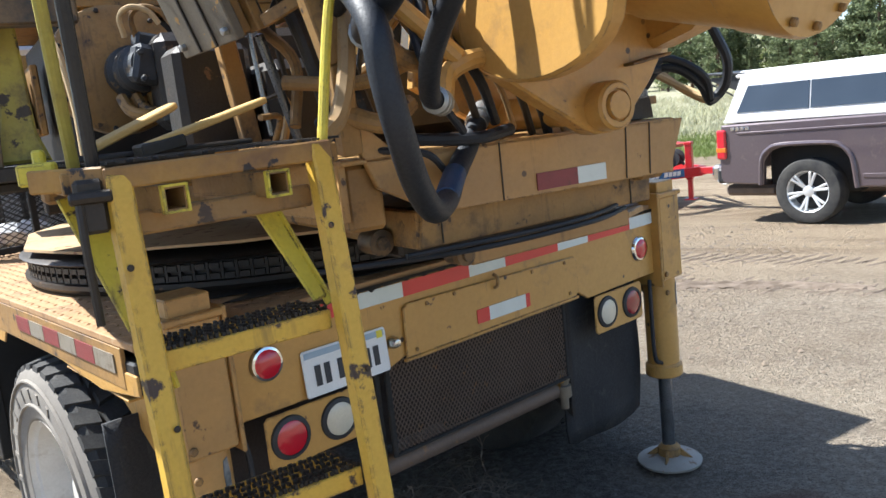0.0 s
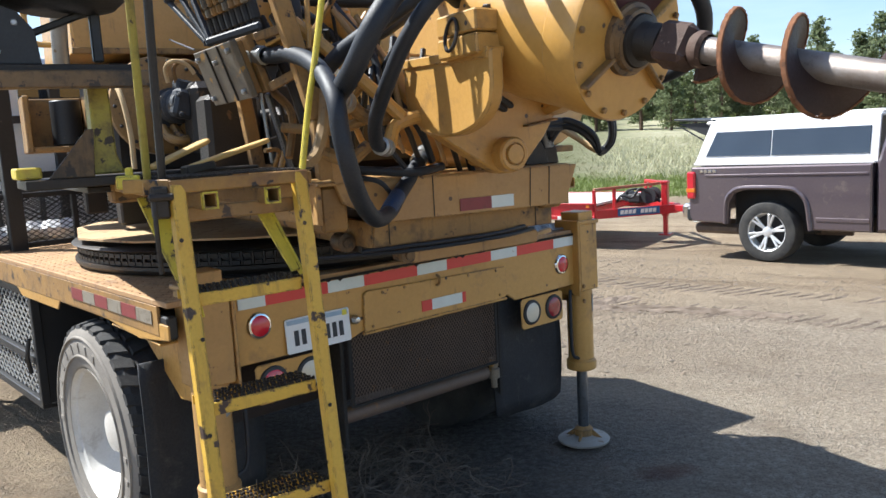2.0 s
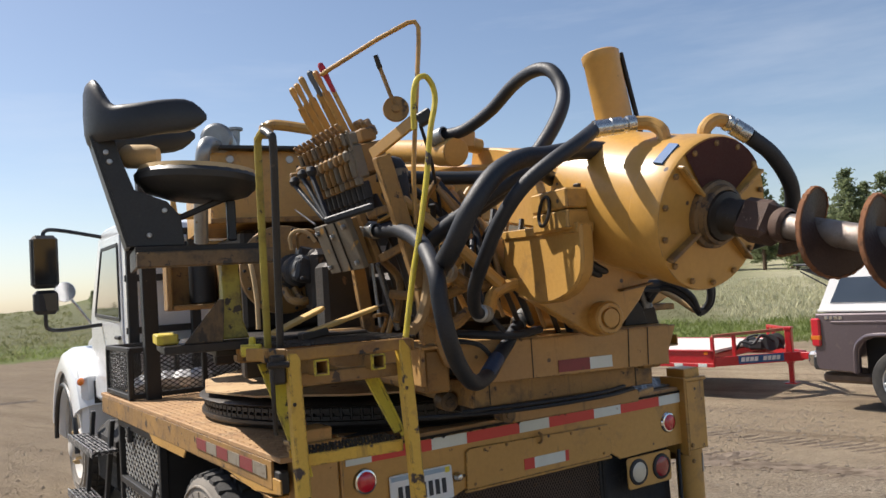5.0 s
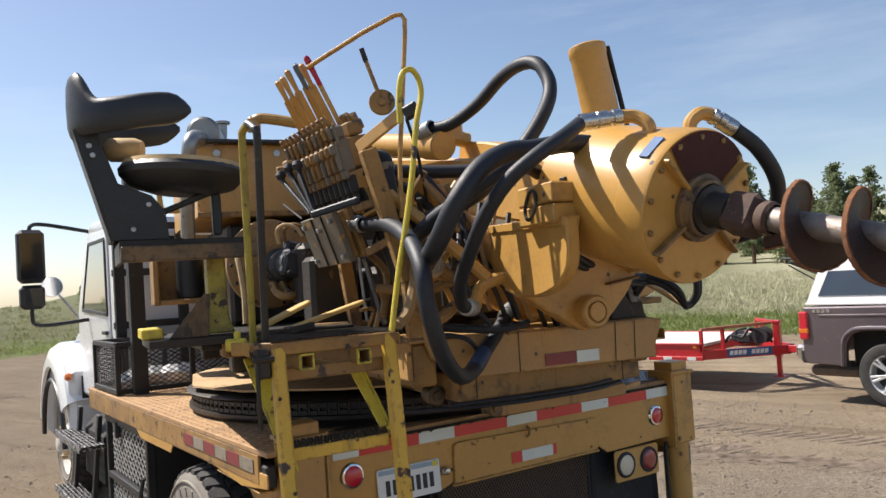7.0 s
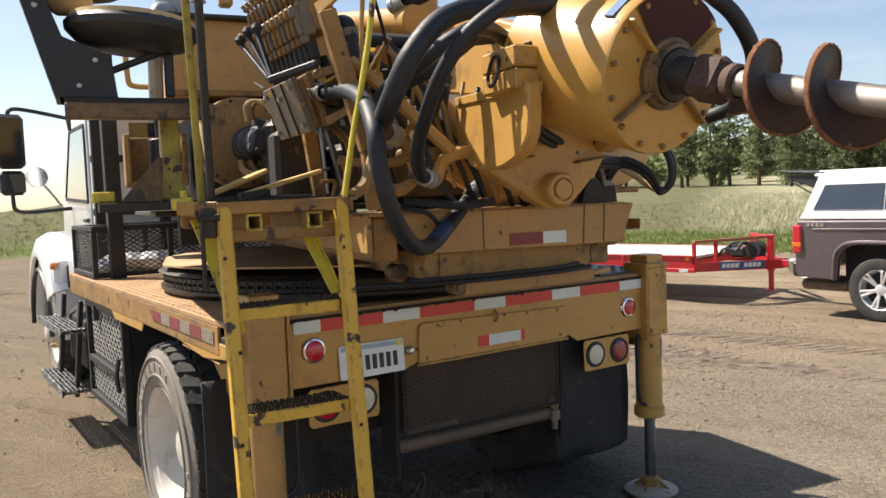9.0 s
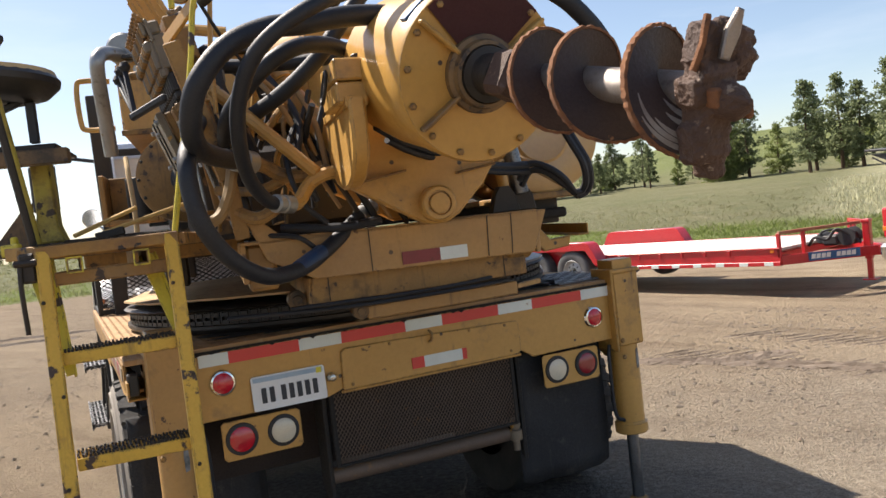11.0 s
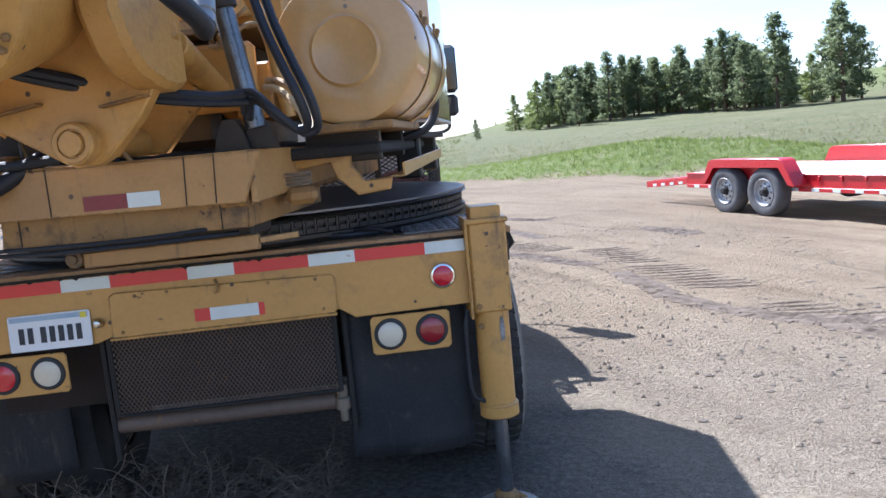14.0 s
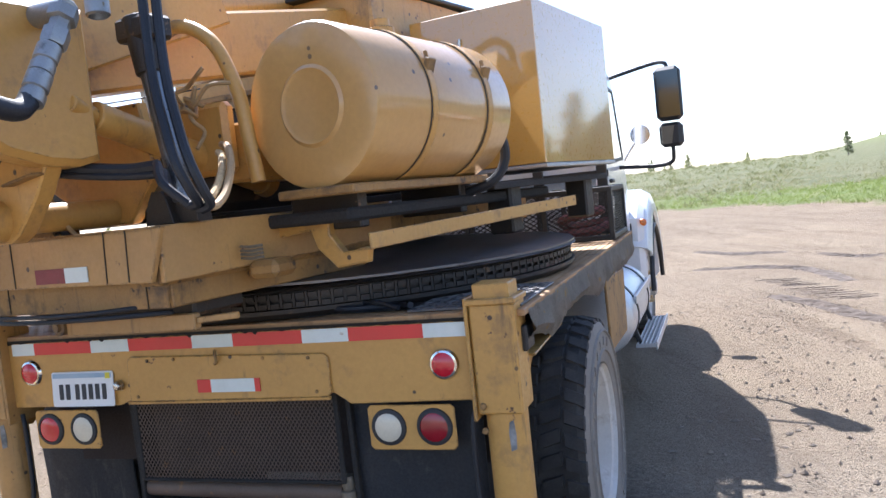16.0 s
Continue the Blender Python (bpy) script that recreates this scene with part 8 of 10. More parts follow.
    lathe(bm, [(0, -0.008), (0.044, -0.008), (0.046, 0), (0.044, 0.008), (0.014, 0.008), (0.014, 0.018), (0, 0.018)], (-0.636, -1.745, 2.418), ax, 26)
    part("pivot_disc", bm, "yellow_old", co, "round pivot disc")
    bm = B()
    bar(bm, (-0.642, -1.745, 2.435), (-0.688, -1.75, 2.560), 0.016, 0.010, 0.002)
    part("throttle_lever", bm, "yellow_old", co)
    bm = B()
    lathe(bm, [(0.007, 0), (0.010, 0.008), (0.009, 0.05), (0, 0.052)], (-0.686, -1.75, 2.553), (-0.30, 0, 0.95), 8)
    part("throttle_grip", bm, "dark_steel", co)
    bm = B()
    box(bm, (0.055, 0.04, 0.045), (-0.565, -1.83, 2.372), (0, -28, -30), 0.006)
    part("switch", bm, "black", co)
    bm = B()
    tube(bm, [(-0.58, -1.82, 2.35), (-0.52, -1.75, 2.25), (-0.45, -1.62, 2.18), (-0.40, -1.55, 2.05)], 0.006, 6)
    part("control_cable", bm, "hose", co)
    # fitting behind the bank
    bm = B()
    tube(bm, [(-0.60, -1.50, 2.26), (-0.57, -1.52, 2.27), (-0.555, -1.54, 2.24), (-0.55, -1.55, 2.14), (-0.53, -1.55, 1.98)], 0.024, 12)
    part("bank_hose", bm, "hose", co)
    bm = B()
    lathe(bm, [(0.02, 0), (0.030, 0.004), (0.030, 0.03), (0.024, 0.034), (0.024, 0.05), (0.029, 0.054), (0.029, 0.09), (0.02, 0.094)], (-0.556, -1.536, 2.245), (0.05, -0.05, -1), 12)
    part("bank_ferrule", bm, "dull_plate", co)
    # valve box with bolted plates
    px = Vector((0.12, -0.99, 0.02)).normalized()
    pz = Vector((-0.32, -0.05, 0.94))
    py = pz.cross(px).normalized()
    pz = px.cross(py)
    bx = Matrix((px, py, pz)).transposed().to_4x4()
    bx.translation = (-0.745, -1.365, 1.974)
    for y, w, h2, mat in ((-0.004, 0.310, 0.195, "dull_plate"), (0.026, 0.27, 0.18, "yellow_old"), (0.056, 0.31, 0.195, "yellow_old"), (0.086, 0.22, 0.15, "dark_steel")):
        bm = B()
        box(bm, (w, 0.024, h2), (0.0, y, 0), bevel=0.003)
        bmesh.ops.transform(bm, matrix=bx, verts=list(bm.verts))
        part("valve_plate", bm, mat, co, "bolted metal valve plate")
    for x, z in ((-0.125, 0.07), (0.125, 0.07), (0.125, -0.07), (-0.125, -0.07), (0.0, 0.045)):
        bm = B()
        cyl(bm, (x, -0.014, z), (x, -0.030, z), 0.010, seg=6)
        bmesh.ops.transform(bm, matrix=bx, verts=list(bm.verts))
        part("bolt", bm, "galv", co)
    for x in (-0.045, 0.05):
        bm = B()
        box(bm, (0.008, 0.006, 0.19), (x, -0.018, 0), bevel=0.001)
        bmesh.ops.transform(bm, matrix=bx, verts=list(bm.verts))
        part("plate_joint", bm, "dark_steel", co)
    # square port frame beside the box
    bm = B()
    for a, b in (((-0.70, -1.56, 2.07), (-0.60, -1.64, 2.10)), ((-0.60, -1.64, 2.10), (-0.575, -1.64, 1.96)), ((-0.575, -1.64, 1.96), (-0.665, -1.57, 1.91))):
        bar(bm, a, b, 0.014, 0.030, 0.003)
    part("port_frame", bm, "yellow_old", co)
    bm = B()
    box(bm, (0.06, 0.05, 0.10), (-0.655, -1.44, 2.01), (0, 18, 0), 0.01)
    part("valve_body", bm, "dark_steel", co)
    # guard hoop
    bm = B()
    tube(bm, [(-0.572, -1.70, 2.02), (-0.566, -1.70, 2.22), (-0.516, -1.70, 2.68), (-0.514, -1.70, 2.73), (-0.522, -1.69, 2.752), (-0.545, -1.68, 2.750), (-0.64, -1.61, 2.705), (-0.768, -1.45, 2.638), (-0.80, -1.41, 2.62)], 0.0085, 10, 6, smooth=False)
    part("guard_hoop", bm, "yellow", co, "bent yellow pipe guard")
    bm = B()
    tube(bm, [(-0.632, -0.18, 2.246), (-0.797, -1.19, 2.075)], 0.004, 6, 2, smooth=False)
    part("linkage_rod", bm, "ram_steel", co)
    bm = B()
    tube(bm, [(-0.66, -1.46, 1.90), (-0.64, -1.46, 1.66)], 0.006, 6, 2, smooth=False)
    part("linkage_rod", bm, "ram_steel", co)
    bm = B()
    bar(bm, (-0.63, -1.44, 1.90), (-0.55, -1.40, 1.64), 0.02, 0.02)
    part("linkage_rod", bm, "ram_steel", co)


def build_ladder():
    la = thing("access_ladder", TRUCK, "chipped yellow steel access ladder with mesh platform", "ladder")
    posts = (((-1.424, -0.640, 1.630), (-1.436, -0.764, 0.42)), ((-1.080, -0.690, 1.642), (-1.090, -0.822, 0.42)))
    for a, b in posts:
        bm = B()
        bar(bm, a, b, 0.040, 0.034, 0.004, up=(0, -1, 0))
        part("stringer", bm, "yellow_ladder", la, "chipped yellow stringer")
        a, b = Vector(a), Vector(b)
        for u, dx in ((0.12, -0.012), (0.34, 0.010), (0.55, -0.006), (0.80, 0.012)):
            p = a.lerp(b, u) + Vector((dx, -0.018, 0))
            bm = B()
            cyl(bm, p, p - Y3 * 0.005, 0.006, seg=8)
            part("bolt", bm, "dark_steel", la)
    # yellow-green braces behind, wide at the top
    for poly, y0, y1 in ((((-0.045, 0.0), (0.030, 0.0), (0.018, -0.36), (-0.006, -0.36)), -0.50, -0.63), (((-0.028, 0.0), (0.020, 0.0), (0.026, -0.27), (-0.004, -0.27)), -0.52, -0.655)):
        left_one = poly[0][0] < -0.04
        o = Vector((-1.432, y0, 1.60)) if left_one else Vector((-1.135, y0, 1.585))
        e = Vector((-1.398, y1, 1.26)) if left_one else Vector((-1.095, y1, 1.335))
        d = (o - e).normalized()
        xa = Vector((1, 0, 0))
        xa = (xa - d * xa.dot(d)).normalized()
        bm = B()
        plate(bm, poly, 0.008, plane_m(o, xa, d), 0.002)
        bar(bm, o + xa * poly[1][0], e + xa * poly[2][0], 0.006, 0.022, 0.001)
        part("brace", bm, "yellow_safety", la, "yellow-green brace")
    # treads: folded front lip, serrated grating behind
    rng = random.Random(6)
    for z in (1.317, 1.018, 0.720, 0.440):
        ya = -0.652 - 0.108 * (1.317 - z)
        yb = -0.694 - 0.115 * (1.317 - z)
        a, b = Vector((-1.406, ya, z)), Vector((-1.100, yb, z + 0.004))
        bm = B()
        bar(bm, a, b, 0.010, 0.036, 0.002)
        bar(bm, a + Vector((0, 0.115, 0.004)), b + Vector((0, 0.115, 0.004)), 0.006, 0.026, 0.001)
        for k in range(4):
            bar(bm, a + Vector((0, 0.022 + 0.025 * k, 0.010)), b + Vector((0, 0.022 + 0.025 * k, 0.010)), 0.004, 0.014, 0)
        tr = part("tread", bm, "yellow_ladder", la)
        bm = B()
        for k in range(30):
            p = a.lerp(b, (k + 0.5) / 30) + Vector((0, 0.0, 0.021))
            for j in range(5):
                q = p + Vector((rng.uniform(-0.002, 0.002), 0.004 + 0.023 * j, 0))
                box(bm, (0.006, 0.006, 0.006 + 0.004 * ((k + j) % 2)), tuple(q), bevel=0)
            if k % 2:
                bar(bm, p + Vector((0, 0, -0.003)), p + Vector((0.010, 0.11, -0.003)), 0.003, 0.005, 0)
        part("grip_teeth", bm, "dark_steel", tr, "rusty serrated grip")
    # platform frame
    bm = B()
    bar(bm, (-1.445, -0.648, 1.624), (-1.060, -0.706, 1.628), 0.010, 0.036, 0.003)
    part("front_bar", bm, "scorched", la, "scorched yellow front bar")
    bm = B()
    bar(bm, (-1.52, -0.53, 1.630), (-1.44, -0.645, 1.626), 0.012, 0.038, 0.003)
    bar(bm, (-1.47, -0.60, 1.622), (-1.36, -0.04, 1.622), 0.045, 0.036, 0.003)
    bar(bm, (-1.06, -0.69, 1.622), (-0.93, -0.15, 1.622), 0.045, 0.036, 0.003)
    bar(bm, (-1.40, -0.10, 1.622), (-0.93, -0.16, 1.622), 0.040, 0.036, 0.003)
    part("platform_frame", bm, "scorched", la, "scorched yellow platform frame")
    bm = B()
    box(bm, (0.060, 0.022, 0.036), (-1.505, -0.53, 1.642), (0, 0, -35), 0.004)
    box(bm, (0.018, 0.020, 0.026), (-1.495, -0.515, 1.668), (0, 0, -35), 0.004)
    part("corner_lug", bm, "yellow_safety", la, "bright yellow corner lug")
    bm = B()
    xa = Vector((0.385, -0.058, 0)).normalized()
    lattice(bm, plane_m((-1.445, -0.64, 1.648), xa, (-xa.y, xa.x, 0)), 0.42, 0.54, 0.040, 0.026, 0.005, 0.004)
    part("platform_mesh", bm, "dark_steel", la, "rusty expanded-metal platform")
    # receiver tubes under the platform
    for x, y in ((-1.346, -0.672), (-1.167, -0.692)):
        bm = B()
        for dx, dz, w, h in ((-0.018, 0, 0.005, 0.042), (0.018, 0, 0.005, 0.042), (0, 0.019, 0.04, 0.005), (0, -0.019, 0.04, 0.005)):
            box(bm, (w, 0.30, h), (x + dx, y + 0.15, 1.581 + dz), (0, 0, 0), 0)
        part("receiver_tube", bm, "yellow_old", la, "open square receiver tube")
        bm = B()
        for dx, dz, w, h in ((-0.0205, 0, 0.004, 0.046), (0.0205, 0, 0.004, 0.046), (0, 0.0215, 0.045, 0.004), (0, -0.0215, 0.045, 0.004)):
            box(bm, (w, 0.012, h), (x + dx, y + 0.002, 1.581 + dz), (0, 0, 0), 0)
        part("tube_lip", bm, "yellow_safety", la)
    bm = B()
    bar(bm, (-1.40, -0.60, 1.545), (-1.08, -0.645, 1.548), 0.030, 0.040)
    part("cross_bar", bm, "yellow_old", la)
    # hand hoops
    bm = B()
    tube(bm, [(-1.431, -0.473, 1.634), (-1.468, -0.57, 1.93), (-1.505, -0.668, 2.215), (-1.510, -0.69, 2.248), (-1.512, -0.735, 2.262)], 0.011, 10, 6)
    hoop = part("hand_hoop", bm, "post_green", la, "dull yellow hand hoop with a dark rear leg")
    bm = B()
    tube(bm, [(-1.512, -0.735, 2.262), (-1.513, -0.785, 2.238), (-1.509, -0.792, 2.20), (-1.476, -0.697, 1.92), (-1.442, -0.601, 1.63)], 0.011, 10, 6)
    part("hoop_leg", bm, "black", hoop, "dark leg")
    bm = B()
    tube(bm, [(-1.067, -0.692, 1.640), (-1.026, -0.690, 1.832), (-1.000, -0.698, 1.951), (-0.961, -0.702, 2.137), (-0.936, -0.705, 2.297), (-0.909, -0.702, 2.394), (-0.910, -0.70, 2.440), (-0.926, -0.70, 2.469), (-0.946, -0.70, 2.478), (-0.971, -0.70, 2.464), (-0.986, -0.70, 2.425), (-0.993, -0.70, 2.36), (-0.994, -0.70, 2.30)], 0.0095, 10, 6)
    part("grab_pole", bm, "yellow_safety", la, "bright yellow bent grab pole")
    bm = B()
    box(bm, (0.045, 0.045, 0.085), (-1.462, -0.622, 1.585), (0, 0, -15), 0.006)
    tube(bm, [(-1.485, -0.64, 1.60), (-1.488, -0.645, 1.52), (-1.485, -0.64, 1.40)], 0.007, 8)
    cyl(bm, (-1.50, -0.64, 1.60), (-1.44, -0.66, 1.60), 0.010, seg=8)
    part("hinge_pin", bm, "dark_steel", la)
    # timber foot pedals
    for (a, b), w in ((((-1.330, -0.26, 1.672), (-1.125, -0.23, 1.748)), 0.050), (((-1.250, -0.36, 1.668), (-0.985, -0.37, 1.738)), 0.046)):
        bm = B()
        a, b = Vector(a), Vector(b)
        d = (b - a).normalized()
        side = Vector((-d.y, d.x, 0)).normalized()
        plate(bm, [(0, -w / 2), (0.9 * (b - a).length, -w / 2), ((b - a).length, -w * 0.22), ((b - a).length, w * 0.22), (0.9 * (b - a).length, w / 2), (0, w / 2)], 0.014, plane_m(a, d, side), 0.003)
        part("foot_pedal", bm, "wood", la, "yellowed timber foot pedal")
    bm = B()
    bar(bm, (-1.27, -0.355, 1.658), (-1.18, -0.36, 1.672), 0.06, 0.026)
    tube(bm, [(-0.985, -0.37, 1.738), (-0.955, -0.372, 1.746)], 0.005, 6, 2, smooth=False)
    bar(bm, (-1.36, -0.26, 1.655), (-1.0, -0.30, 1.655), 0.06, 0.012)
    part("pedal_base", bm, "dark_steel", la)


build_seat()
build_console()
build_ladder()


# ---- pickup and trailer ----
def build_pickup():
    h = -57
    c = Vector((6.05, 8.95))
    z0 = ground_z(c.x, c.y)
    # origin under the near rear wheel; x ahead, y to the far side
    pk = thing("pickup_truck", pose(c.x, c.y, z0, 0, 0, h), "plum-grey pickup with white topper and open rear hatch", "pickup")
    m = plane_m((0, 0, 0), X3, Z3)
    arch = [(-0.54, 0.50), (-0.52, 0.80), (-0.44, 0.92), (-0.28, 0.975), (0.28, 0.975), (0.42, 0.92), (0.51, 0.80), (0.56, 0.46)]
    for y in (0.0, 1.86):
        bm = B()
        plate(bm, [(-1.08, 0.52), *arch, (1.32, 0.46), (1.32, 1.30), (-1.08, 1.28), (-1.12, 1.05), (-1.12, 0.60)], 0.10, Matrix.Translation((0, y + 0.02, 0)) @ m, 0.02)
        bsd = part("bed_side", bm, "truck_paint", pk, "dusty plum-grey bed side")
        out2 = -1 if y < 1 else 1
        yo = y + 0.02 + out2 * 0.052
        bm = B()
        tube(bm, [(x * 1.06, yo, 0.50 + (z - 0.50) * 1.05) for x, z in arch], 0.030, 8, 4)
        part("arch_flare", bm, "truck_paint", bsd)
        bm = B()
        bar(bm, (-0.86, yo, 1.165), (1.28, yo, 1.185), 0.02, 0.030, 0.008)
        bar(bm, (0.66, yo, 0.60), (1.30, yo, 0.60), 0.016, 0.05, 0.008)
        part("body_crease", bm, "truck_paint", bsd)
    bm = B()
    box(bm, (0.08, 1.80, 0.70), (-1.06, 0.95, 0.93), bevel=0.03)
    part("tailgate", bm, "truck_paint", pk)
    # cab
    bm = B()
    plate(bm, [(1.36, 0.46), (1.36, 1.30), (1.50, 1.80), (1.65, 1.88), (3.1, 1.88), (3.6, 1.34), (3.6, 0.46)], 1.90, Matrix.Translation((0, 0.95, 0)) @ m, 0.04)
    part("cab", bm, "truck_paint", pk)
    bm = B()
    plate(bm, [(3.6, 0.42), (3.6, 1.32), (4.7, 1.22), (4.85, 0.95), (4.85, 0.42)], 1.86, Matrix.Translation((0, 0.95, 0)) @ m, 0.06)
    part("hood", bm, "truck_paint", pk)
    for y in (-0.006, 1.906):
        bm = B()
        plate(bm, [(1.58, 1.32), (1.66, 1.78), (3.02, 1.78), (3.42, 1.34)], 0.012, Matrix.Translation((0, y, 0)) @ m, 0.003)
        part("door_glass", bm, "glass", pk)
    # white topper with long side windows
    bm = B()
    plate(bm, [(-0.94, 0.16), (1.36, 0.16), (1.36, 1.74), (-0.94, 1.74)], 0.05, plane_m((0, 0, 1.885), X3, Y3), 0.02)
    tp = part("topper", bm, "topper", pk, "white fibreglass topper")
    bm = B()
    plate(bm, [(-0.94, 0.26), (1.36, 0.26), (1.36, 1.64), (-0.94, 1.64)], 0.05, plane_m((0, 0, 1.925), X3, Y3), 0.02)
    part("raised_roof", bm, "topper", tp)
    for y, lean in ((0.06, 0.10), (1.84, -0.10)):
        mm = plane_m((0, y, 1.30), X3, (0, lean, 0.56))
        bm = B()
        plate(bm, [(-1.08, 0), (1.36, 0), (1.36, 0.60), (-0.86, 0.60)], 0.03, mm, 0.008)
        part("topper_side", bm, "topper", tp)
    bm = B()
    mm = plane_m((0, 0.04, 1.30), X3, (0, 0.10, 0.56))
    plate(bm, [(-0.90, 0.12), (0.02, 0.12), (0.02, 0.46), (-0.76, 0.46)], 0.012, mm, 0.003)
    plate(bm, [(0.04, 0.12), (1.26, 0.12), (1.26, 0.46), (0.04, 0.46)], 0.012, mm, 0.003)
    part("topper_window", bm, "glass", tp, "long dark side window")
    bm = B()
    box(bm, (2.4, 0.05, 0.035), (0.14, 0.03, 1.318), bevel=0.008)
    part("topper_rail", bm, "topper", tp)
    bm = B()
    plate(bm, [(-0.62, 0.20), (0, 0.20), (0, 1.70), (-0.62, 1.70)], 0.03, pose(-0.86, 0, 1.915, 0, 4, 0), 0.006)
    for y in (0.24, 1.66):
        bar(bm, (-1.40, y, 1.86), (-0.98, y, 1.62), 0.018, 0.018, 0.002)
        plate(bm, [(-0.86, 1.90), (-1.42, 1.90), (-0.96, 1.70)], 0.01, Matrix.Translation((0, y, 0)) @ m, 0)
    part("rear_hatch", bm, "black", tp, "raised dark glass hatch")
    # lamps, bumper, badge
    for y in (-0.03, 1.93):
        bm = B()
        box(bm, (0.13, 0.07, 0.38), (-1.075, y, 1.03), (0, 0, 0), 0.02)
        tl = part("tail_lamp", bm, "red_lens", pk, "tall red tail lamp")
        bm = B()
        box(bm, (0.134, 0.074, 0.07), (-1.075, y, 0.96), (0, 0, 0), 0.01)
        part("reverse_lens", bm, "amber", tl)
    bm = B()
    box(bm, (0.14, 1.88, 0.20), (-1.20, 0.95, 0.66), bevel=0.04)
    part("rear_bumper", bm, "chrome", pk, "chrome step bumper")
    bm = B()
    box(bm, (0.12, 0.35, 0.20), (-1.11, 0.15, 0.62), bevel=0.03)
    part("bumper_end", bm, "black", pk)
    bm = B()
    for k in range(4):
        box(bm, (0.05, 0.006, 0.045), (-0.92 + k * 0.065, -0.036, 1.225), (0, -10, 0), 0.002)
    part("badge", bm, "chrome", pk, "bright badge bars")
    bm = B()
    box(bm, (0.7, 0.7, 0.14), (-0.8, 0.5, 0.40), bevel=0.04)
    cyl(bm, (-1.2, 0.5, 0.38), (0.9, 0.55, 0.38), 0.05)
    part("exhaust", bm, "mesh_rust", pk)
    bm = B()
    box(bm, (4.4, 1.2, 0.22), (1.6, 0.95, 0.52), bevel=0.02)
    part("chassis", bm, "shadow_steel", pk)
    for y in (0.22, 1.68):
        bm = B()
        box(bm, (1.12, 0.24, 0.62), (0, y + (0.12 if y < 1 else -0.12), 0.68), bevel=0.03)
        part("wheel_well", bm, "shadow_steel", pk)
    # wheels
    for x, y, s in ((0, 0.0, -1), (0, 1.90, 1), (3.9, 0.0, -1), (3.9, 1.90, 1)):
        bm = B()
        r, w = 0.405, 0.27
        out = Vector((0, s, 0))
        cc = Vector((x, y, r))
        lathe(bm, [(0.25, 0.03), (0.262, 0.0), (0.33, -0.014), (0.385, 0.0), (0.405, 0.03), (0.405, w - 0.03), (0.38, w), (0.25, w)], cc, -out, 48)
        ty = part("tyre", bm, "tyre", pk, "dusty road tyre")
        bm = B()
        lathe(bm, [(0.258, -0.002), (0.245, 0.01), (0.235, 0.06), (0.225, 0.12), (0.0, 0.13)], cc, -out, 40)
        rm = part("rim", bm, "alloy", pk, "silver six-spoke alloy wheel")
        bm = B()
        lathe(bm, [(0.225, 0.118), (0.10, 0.11), (0, 0.11)], cc, -out, 30)
        part("rim_shadow", bm, "black", rm)
        bm = B()
        for k in range(6):
            for da in (-7.5, 7.5):
                a = radians(k * 60 + 15)
                b2 = radians(k * 60 + 15 + da)
                p = cc - out * 0.045 + Vector((0.055 * math.cos(a), 0, 0.055 * math.sin(a)))
                q = cc - out * 0.012 + Vector((0.245 * math.cos(b2), 0, 0.245 * math.sin(b2)))
                bar(bm, p, q, 0.032, 0.030, 0.006, up=tuple(out))
        lathe(bm, [(0.075, 0.08), (0.07, 0.03), (0.045, 0.022), (0, 0.02)], cc, -out, 20)
        part("spokes", bm, "alloy", rm)


